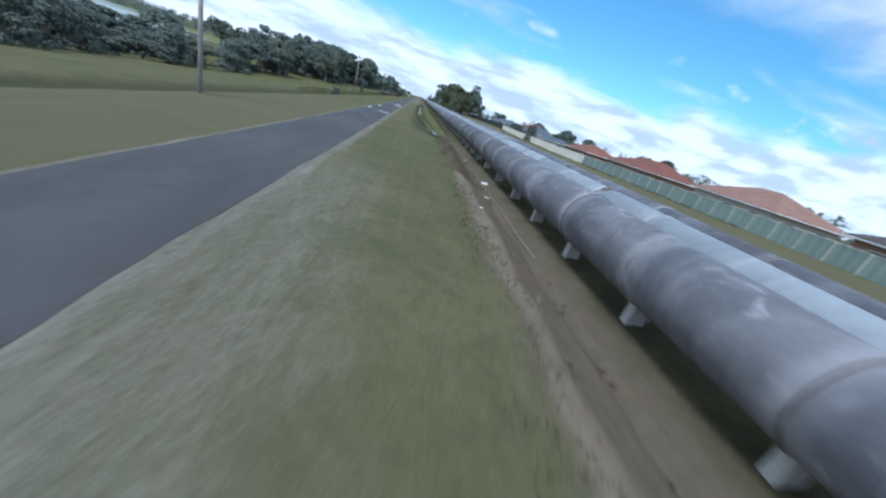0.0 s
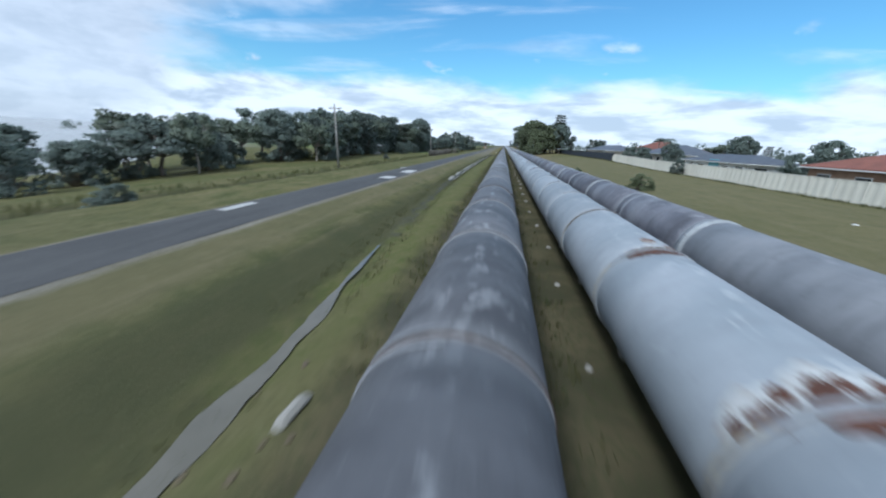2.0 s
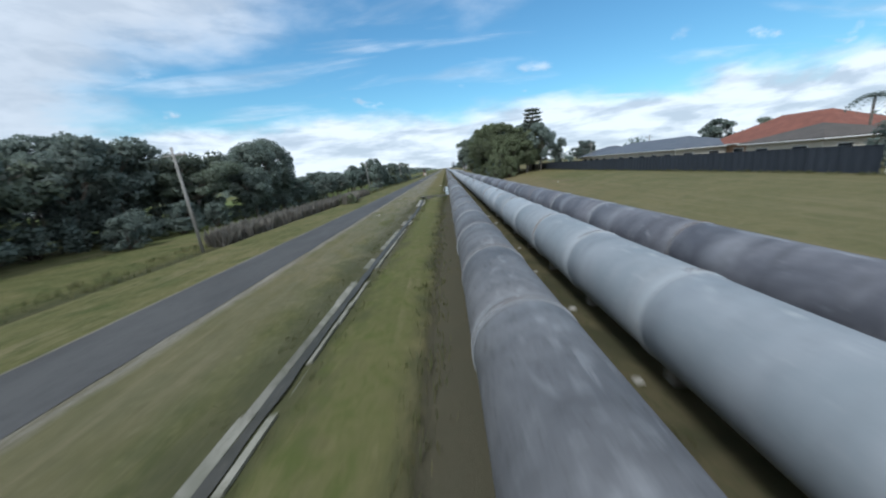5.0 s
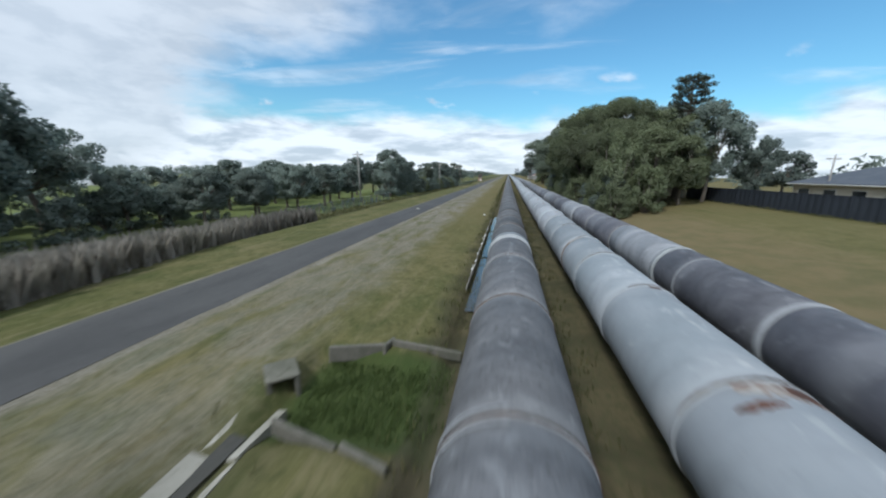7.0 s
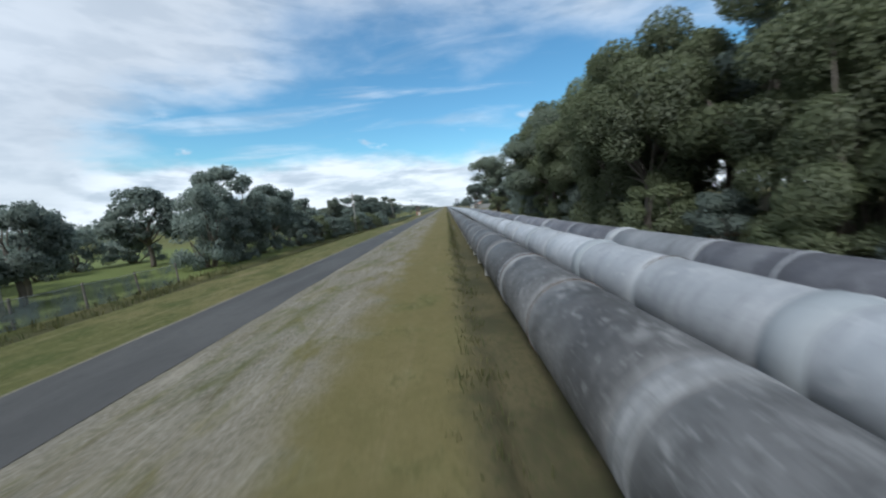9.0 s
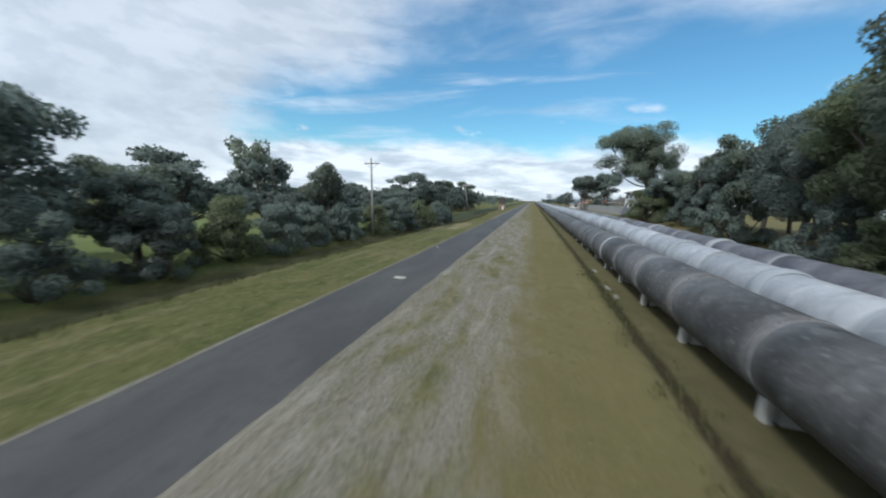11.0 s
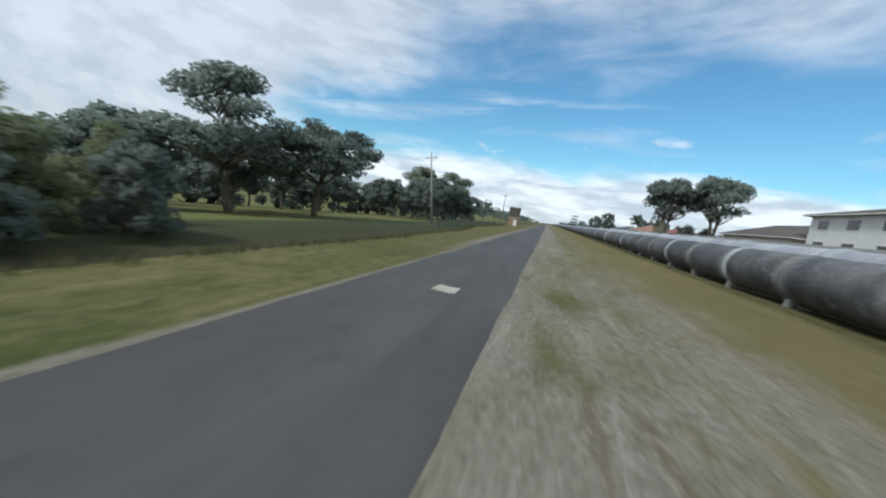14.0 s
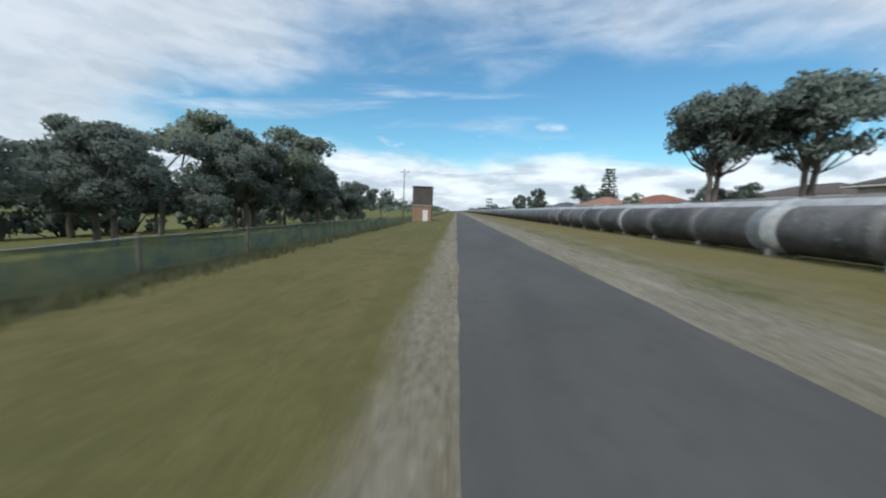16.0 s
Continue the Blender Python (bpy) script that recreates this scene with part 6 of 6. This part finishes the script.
def house(x, y, w_, d, eaves, rise, wall_mat, roof_mat, label, spin=0.0, storeys=1, over=0.55, z=None):
    """Walls, hipped roof, gutters and windows on the faces towards the pipes."""
    zz = height(x, y) - 0.1 if z is None else z
    base = thing("house", label, "house", pose(x, y, zz, 0, 0, spin), group="houses")
    part("wall", box_mesh("wall", (w_, d, eaves), wall_mat, 0.02, base=True), base)
    part("roof", roof_mesh(w_, d, rise, over, roof_mat), base, pose(0, 0, eaves + 0.18))
    for s in (-1, 1):
        part("gutter", box_mesh("gutter", (w_ + 2 * over + 0.2, 0.1, 0.12), M_WHITE, 0.02), base, pose(0, s * (d / 2 + over + 0.06), eaves + 0.02))
        part("gutter", box_mesh("gutter", (0.1, d + 2 * over + 0.2, 0.12), M_WHITE, 0.02), base, pose(s * (w_ / 2 + over + 0.06), 0, eaves + 0.02))
    pane = box_mesh("pane", (0.04, 1.5, 1.0), M_GLASS, 0.005)
    rim = box_mesh("window_frame", (0.06, 1.66, 1.16), M_WHITE, 0.01)
    per = eaves / storeys
    for s in range(storeys):
        zc = per * s + per * 0.58
        n = max(2, int(d / 3.4))
        for k in range(n):
            yy = -d / 2 + d * (k + 0.5) / n
            win = part("window", rim, base, pose(-w_ / 2 - 0.012, yy, zc))
            part("pane", pane, win, pose(-0.03, 0, 0))
        n = max(2, int(w_ / 4.0))
        for k in range(n):
            xx = -w_ / 2 + w_ * (k + 0.5) / n
            win = part("window", rim, base, pose(xx, -d / 2 - 0.012, zc, 0, 0, 90))
            part("pane", pane, win, pose(-0.03, 0, 0))
    return base


house(41.5, 258, 12, 30, 2.7, 2.0, M_WALL_CREAM, M_ROOF_SLATE, "long single storey house with a slate grey hipped roof", 0)
house(50, 238, 12, 18, 2.8, 3.4, M_WALL_BRICK, M_ROOF_RED, "single storey house with a terracotta hipped roof", 6)
house(42, 228, 9, 9, 2.6, 1.6, M_WALL_CREAM, M_ROOF_BROWN, "small house with a pale gable end beside the fence", 0)
house(38, 178, 7, 17, 2.3, 1.2, M_WHITE, M_ROOF_SLATE, "white rendered house with a slate grey roof behind the cream fence", 0)
house(54, 212, 12, 14, 2.8, 2.0, M_WALL_BRICK, M_ROOF_ORANGE, "brick house with an orange tiled roof", 4)
house(36, 150, 8, 13, 2.6, 1.7, M_WALL_BRICK, M_ROOF_RED, "brick house with a terracotta tiled roof behind the fence", -4)
house(37, 129, 9, 14, 2.6, 2.0, M_WALL_BRICK, M_ROOF_RED, "brick house with a red tiled roof behind the green fence", 3)
house(38, 108, 9, 12, 2.6, 2.2, M_WALL_CREAM, M_ROOF_ORANGE, "house with an orange tiled roof behind the green fence", -3)
house(37, 88, 9, 13, 2.6, 2.0, M_WALL_BRICK, M_ROOF_BROWN, "brick house with a brown tiled roof", 0)
house(42, 207, 10, 16, 2.6, 2.2, M_WALL_CREAM, M_ROOF_SLATE, "house with a blue-grey roof behind the fence corner", 0)
house(46, 286, 10, 14, 2.7, 2.2, M_WALL_CREAM, M_ROOF_SLATE, "pale house with a grey roof behind the dark fence", 5)
house(25.5, 408.0, 10, 16, 4.9, 1.5, M_WHITE, M_ROOF_BROWN, "white two storey house with a dark hipped roof", 0, 2, z=2.4)
house(26.0, 390, 10, 12, 4.9, 1.5, M_WHITE, M_ROOF_BROWN, "white two storey house with a dark hipped roof", 0, 2, z=2.3)
house(33.0, 450, 10, 14, 2.9, 1.8, M_WALL_BRICK, M_ROOF_BROWN, "dark roofed house behind the grey wall", 0, z=1.6)
house(24.5, 426, 9, 17, 3.1, 2.1, M_WALL_CREAM, M_ROOF_BROWN, "house with a dark hipped roof and a veranda behind the wall", 0, z=1.4)
house(22, 486, 9, 12, 2.8, 2.0, M_WALL_CREAM, M_ROOF_ORANGE, "pale house with an orange tiled roof", 0, z=0.9)
house(26, 472, 9, 12, 2.8, 2.0, M_WALL_BRICK, M_ROOF_RED, "brick house with a red tiled roof", 0, z=0.9)
house(19, 505, 8, 12, 2.8, 1.4, M_WHITE, M_ROOF_SLATE, "low white house beside the pipes", 0, z=0.6)


# ---- poles, goal, tower ----
def power_pole(x, y, tall, lean_x, lean_y, label):
    base = thing("power_pole", label, "power pole", pose(x, y, height(x, y) - 0.05, lean_x, lean_y, 0), group="power poles")
    v, f = tube_data([(0, 0, -0.3), (0.02, 0, tall * 0.5), (0, 0, tall)], [0.12, 0.105, 0.08], 12)
    part("pole", mesh_of("pole", v, f, M_TIMBER, True), base)
    arm = part("crossarm", box_mesh("crossarm", (1.7, 0.09, 0.11), M_TIMBER, 0.012), base, pose(0, 0.13, tall - 0.55))
    for k in (-0.76, -0.42, 0.42, 0.76):
        iv, if_ = tube_data([(0, 0, 0.05), (0, 0, 0.12), (0, 0, 0.13), (0, 0, 0.22)], [0.02, 0.02, 0.05, 0.04], 8)
        part("insulator", mesh_of("insulator", iv, if_, M_WHITE, True), arm, pose(k, 0, 0))
    for s in (-1, 1):
        bv, bf = tube_data([(0, 0.1, tall - 1.1), (s * 0.6, 0.13, tall - 0.6)], [0.02, 0.02], 6)
        part("brace", mesh_of("brace", bv, bf, M_STEEL), base)


for x, y, tall, lx, ly in [(-18.0, 91, 8.5, 1.5, 0.0), (-21.3, 157, 7.9, 2, -1), (-20.4, 212.5, 7.9, 1, -2), (-23.7, 286.4, 8.2, 0, -2), (-21.3, 340.4, 8.1, 1, -1.5), (-23.2, 405.0, 8.9, 0, -9), (-22.6, 466, 9.0, 0, 1), (-22.6, 528, 9.0, 0, 1)]:
    power_pole(x, y, tall, lx, ly, "grey leaning timber power pole with a short crossarm")
for x, y, tall in [(56, 188, 6.5), (41, 288, 6.5), (47, 270, 6.5)]:
    power_pole(x, y, tall, 0, 0, "grey timber power pole among the houses")


def stake(x, y, tall, lean):
    v, f = tube_data([(0, 0, -0.2), (0.02, 0, tall * 0.5), (0, 0.02, tall)], [0.05, 0.05, 0.045], 8)
    ob = new("stake", mesh_of("stake", v, f, M_TIMBER, True))
    ob.matrix_basis = pose(x, y, height(x, y), 0, lean, 0)
    tagged(ob, "weathered leaning timber stake in the grass", "post", group="stakes")


stake(-31, 181.2, 2.4, -10)
stake(20.0, 128.0, 1.0, 3)


def goal(x, y, spin):
    z = height(x, y)
    base = thing("rugby_goal", "white rugby goal posts on the sports field", "goal", pose(x, y, z, 0, 0, spin))
    for s in (-2.75, 2.75):
        v, f = tube_data([(s, 0, -0.2), (s, 0, 9.0)], [0.07, 0.05], 10)
        part("upright", mesh_of("upright", v, f, M_WHITE, True), base)
    v, f = tube_data([(-2.75, 0, 3.0), (2.75, 0, 3.0)], [0.06, 0.06], 10)
    part("crossbar", mesh_of("crossbar", v, f, M_WHITE, True), base)


goal(-75, 435.5, 15)


def tower(x, y):
    """A square brick tower house beside the road end."""
    z = height(x, y)
    base = thing("brick_tower", "square brown brick tower with a dark clad top", "building", pose(x, y, z - 0.1) @ Matrix.Scale(0.70, 4))
    part("lower_wall", box_mesh("lower_wall", (3.6, 3.6, 2.9), M_WALL_BRICK, 0.03, base=True), base)
    part("ledge", box_mesh("ledge", (3.8, 3.8, 0.3), M_CONCRETE, 0.02, base=True), base, pose(0, 0, 2.9))
    part("upper_wall", box_mesh("upper_wall", (3.6, 3.6, 3.3), M_ROOF_BROWN, 0.03, base=True), base, pose(0, 0, 3.2))
    part("roof", box_mesh("roof", (3.9, 3.9, 0.18), M_ROOF_BROWN, 0.02, base=True), base, pose(0, 0, 6.5))
    part("door", box_mesh("door", (1.0, 0.08, 2.1), M_WHITE, 0.01, base=True), base, pose(0.7, -1.82, 0.1))


tower(-17.5, 451.2)


def lattice_sign(x, y):
    z = height(x, y)
    base = thing("lattice_stand", "black lattice stand with stacked square frames", "stand", pose(x, y, z))
    for s in (-1, 1):
        part("post", box_mesh("post", (0.3, 0.3, 10.5), M_FENCE_NAVY, 0.02, base=True), base, pose(s * 1.8, 0, -0.1))
    for k in range(4):
        part("frame_bar", box_mesh("frame_bar", (4.2, 0.3, 0.7), M_FENCE_NAVY, 0.02), base, pose(0, 0, 3.2 + 2.3 * k))
    part("middle_post", box_mesh("middle_post", (0.4, 0.3, 7.4), M_FENCE_NAVY, 0.02), base, pose(0, 0, 6.6))


lattice_sign(9.5, 640)

# ---- litter and stones ----
def litter(x, y, s, mat, label, name, cat, seed):
    rnd = random.Random(seed)
    bm = bmesh.new()
    bmesh.ops.create_icosphere(bm, subdivisions=2, radius=1.0)
    for v in bm.verts:
        v.co = Vector((v.co.x * s[0], v.co.y * s[1], v.co.z * s[2])) * (1 + 0.5 * noise.noise(v.co * 1.7 + Vector((seed, 0, 0))))
    me = bpy.data.meshes.new(name)
    bm.to_mesh(me)
    bm.free()
    me.materials.append(mat)
    ob = new(name, me)
    ob.matrix_basis = pose(x, y, height(x, y) + s[2] * 0.5, 0, 0, rnd.uniform(0, 360))
    tagged(ob, label, cat, group="rubbish beside the pipe")


for i, (x, y, s) in enumerate([(-1.25, 91.0, 0.16), (-3.0, 83.3, 0.06), (-2.7, 273.7, 0.12), (16.4, 241.7, 0.07), (20.0, 136.0, 0.1), (-8.4, 222.0, 0.09)]):
    litter(x, y, (s * 1.5, s, s * 0.5), M_WHITE, "scrap of pale rubbish on the ground", "rubbish", "rubbish", 40 + i)
for i, (x, y) in enumerate([(-1.5, 99), (-2.9, 103.5), (-3.1, 108), (-1.9, 87)]):
    litter(x, y, (0.16, 0.12, 0.08), M_CONCRETE, "rough grey stone on the eroded bank", "stone", "stone", 60 + i)


def pipe_rail(y0, y1):
    """A thin wire pipe lying along the foot of the bank."""
    pts = [(-1.52 + 0.05 * math.sin(y * 0.9), y, height(-1.52, y) + 0.04) for y in range(y0, y1, 2)]
    v, f = tube_data(pts, [0.013] * len(pts), 7)
    ob = new("thin_pipe", mesh_of("thin_pipe", v, f, M_TIMBER, True))
    tagged(ob, "thin grey pipe lying in the dirt beside the dark pipeline", "pipe")


pipe_rail(80, 97)
mound = new("concrete_slab", box_mesh("concrete_slab", (0.26, 0.8, 0.12), M_CONCRETE, 0.05, base=True, taper=0.55))
mound.matrix_basis = pose(-2.4, 117.6, height(-2.4, 117.6) - 0.02, 0, 0, -4)
tagged(mound, "pale broken slab of concrete lying beside the dark pipe", "rubble")


# ---- netting fences west of the road ----
def net_fence(x, y0, y1, top, mat, label, gap=3.0):
    base = thing("netting_fence", label, "fence")
    n = round((y1 - y0) / gap)
    ln = (y1 - y0) / n
    rnd = random.Random(int(y0))
    for k in range(n + 1):
        y = y0 + ln * k
        z = height(x, y)
        h = top - z
        part("post", box_mesh("post", (0.09, 0.09, h + 0.12), M_BARK, 0.012, base=True), base, pose(x, y, z - 0.05, rnd.uniform(-3, 3), rnd.uniform(-5, 2), 0))
        if k < n:
            cols = 6
            verts, faces = [], []
            for i in range(cols + 1):
                yy = y + ln * i / cols
                sag = 0.05 * math.sin(math.pi * i / cols) + rnd.uniform(0, 0.03)
                for zz in (height(x, yy) + 0.03, top - sag):
                    verts.append((x + 0.06 + 0.02 * math.sin(i * 1.3 + k), yy, zz))
            for i in range(cols):
                faces.append((2 * i, 2 * i + 1, 2 * i + 3, 2 * i + 2))
            part("netting", mesh_of("netting", verts, faces, mat), base)
            wv, wf = tube_data([(x + 0.06, y, top), (x + 0.06, y + ln / 2, top - 0.05), (x + 0.06, y + ln, top)], [0.012] * 3, 5)
            part("top_wire", mesh_of("top_wire", wv, wf, M_STEEL), base)


net_fence(-21.4, 264, 294, 0.9, M_NET_PALE, "pale netting fence on leaning timber posts along the park")
net_fence(-21.0, 400, 445, 0.4, M_NET_GREEN, "green netting fence along the sports field", 4.5)


# ---- palms behind the cream fence ----
def palm(x, y, tall):
    rnd = random.Random(int(x * 3 + y))
    base = thing("palm_tree", "tall thin palm with a ragged crown behind the fence", "palm", pose(x, y, height(x, y)), group="palms")
    v, f = tube_data([(0, 0, -0.2), (0.1, 0, tall * 0.5), (0, 0, tall)], [0.17, 0.13, 0.11], 8)
    part("trunk", mesh_of("trunk", v, f, M_BARK, True), base)
    verts, faces = [], []
    for k in range(16):
        a, up_ = 6.2832 * k / 16 + rnd.uniform(-0.2, 0.2), rnd.uniform(0.0, 1.1)
        for i in range(9):
            u = i / 8
            c = Vector((math.cos(a) * 1.9 * u, math.sin(a) * 1.9 * u, tall + up_ * 1.4 * u - 1.7 * u * u))
            s_ = Vector((-math.sin(a), math.cos(a), 0)) * 0.5 * math.sin(math.pi * (0.1 + 0.85 * u))
            for sg in (-1, 1):
                o = len(verts)
                verts += [c, c + s_ * sg + Vector((0, 0, -0.3)), c + Vector((math.cos(a), math.sin(a), -0.2)) * 0.16]
                faces.append((o, o + 1, o + 2))
    part("crown", mesh_of("crown", verts, faces, M_LEAF_DARK), base)


palm(45, 226.2, 6.6)
palm(45, 219.5, 6.4)


# ---- bench shelter in the park ----
def shelter(x, y, spin, top=2.3):
    z = height(x, y)
    base = thing("picnic_shelter", "low shelter with a thin white roof under the gums", "shelter", pose(x, y, z, 0, 0, spin))
    part("roof", box_mesh("roof", (1.3, 7.0, 0.08), M_WHITE, 0.02), base, pose(0, 0, top, 0, 4, 0))
    for sx in (-0.55, 0.55):
        for sy in (-3.2, 0, 3.2):
            part("post", box_mesh("post", (0.1, 0.1, top), M_TIMBER, 0.01, base=True), base, pose(sx, sy, -0.1))
    part("bench", box_mesh("bench", (0.45, 5.5, 0.45), M_TIMBER, 0.03, base=True), base)


shelter(-33.5, 203.5, 0)
shelter(-32.5, 246.5, 0, 1.7)


def clods():
    """Loose clods of earth and stones on the eroded bank."""
    rnd = random.Random(77)
    chunks = []
    for _ in range(150):
        y = rnd.uniform(68, 119)
        x = rnd.choice((rnd.gauss(-3.1, 0.35), rnd.gauss(-1.5, 0.2), rnd.uniform(-3.6, -1.3)))
        r = rnd.choice((0.03, 0.05, 0.06, 0.09)) * rnd.uniform(0.7, 1.3)
        z = height(x, y)
        verts, faces = [], []
        for k in range(6):
            a = 6.2832 * k / 6 + rnd.uniform(-0.3, 0.3)
            q = r * rnd.uniform(0.7, 1.3)
            verts.append((x + q * math.cos(a), y + q * 1.2 * math.sin(a), z - 0.04))
            verts.append((x + q * 0.7 * math.cos(a), y + q * 0.8 * math.sin(a), z + r * rnd.uniform(0.3, 0.7)))
        for k in range(6):
            a, b = 2 * k, 2 * ((k + 1) % 6)
            faces.append((a, b, b + 1, a + 1))
        faces.append((1, 3, 5, 7, 9, 11))
        chunks.append((verts, faces))
    v, f = join_data(chunks)
    ob = new("clods", mesh_of("clods", v, f, M_CLOD))
    tagged(ob, "loose brown clods of earth on the eroded bank", "soil", kind="stuff")


M_CLOD = mottled("brown_clods", (0.19, 0.15, 0.105), (0.13, 0.104, 0.072), (0.08, 0.066, 0.046), 0.5, 9.0, 0.95, 0.02)
clods()
R = random.Random(44)
blades("dry_grass", [(R.gauss(-2.75, 0.4), R.uniform(88, 112.5)) for _ in range(1100)], 0.15, M_DRY, "dry brown grass on the face of the eroded bank", 7, 12)
blades("long_grass", [(R.uniform(-4.5, -1.5), R.uniform(239.9, 242.4)) for _ in range(420)], 0.16, M_TUFT_GREEN, "lush green grass in the pit", 8, 9)
blades("long_grass", [(R.gauss(-3.7, 0.3), R.uniform(70, 118)) for _ in range(700)], 0.12, M_TUFT, "ragged grass along the top of the bank", 7, 10)
blades("long_grass", [(R.gauss(-2.0, 0.13), R.uniform(300, 440)) for _ in range(1300)], 0.12, M_TUFT, "ragged grass along the trench beside the pipe", 7, 11)

garage_front = new("garage_panel", box_mesh("garage_panel", (0.08, 2.8, 1.7), M_TURQUOISE, 0.02, base=True))
garage_front.matrix_basis = pose(34.4, 177.5, 1.75)
tagged(garage_front, "turquoise sheet panel standing against the white house", "panel")
for k in range(7):
    xx, yy = 16.4 + 0.28 * k, 246.6 - 1.0 * k
    rut = new("rut", box_mesh("rut", (0.22, 1.2, 0.03), M_CLOD, 0.012, base=True))
    rut.matrix_basis = pose(xx, yy, height(xx, yy) - 0.005, 0, 0, 16)
    tagged(rut, "dark worn rut in the dry grass", "rut", group="ruts in the grass")
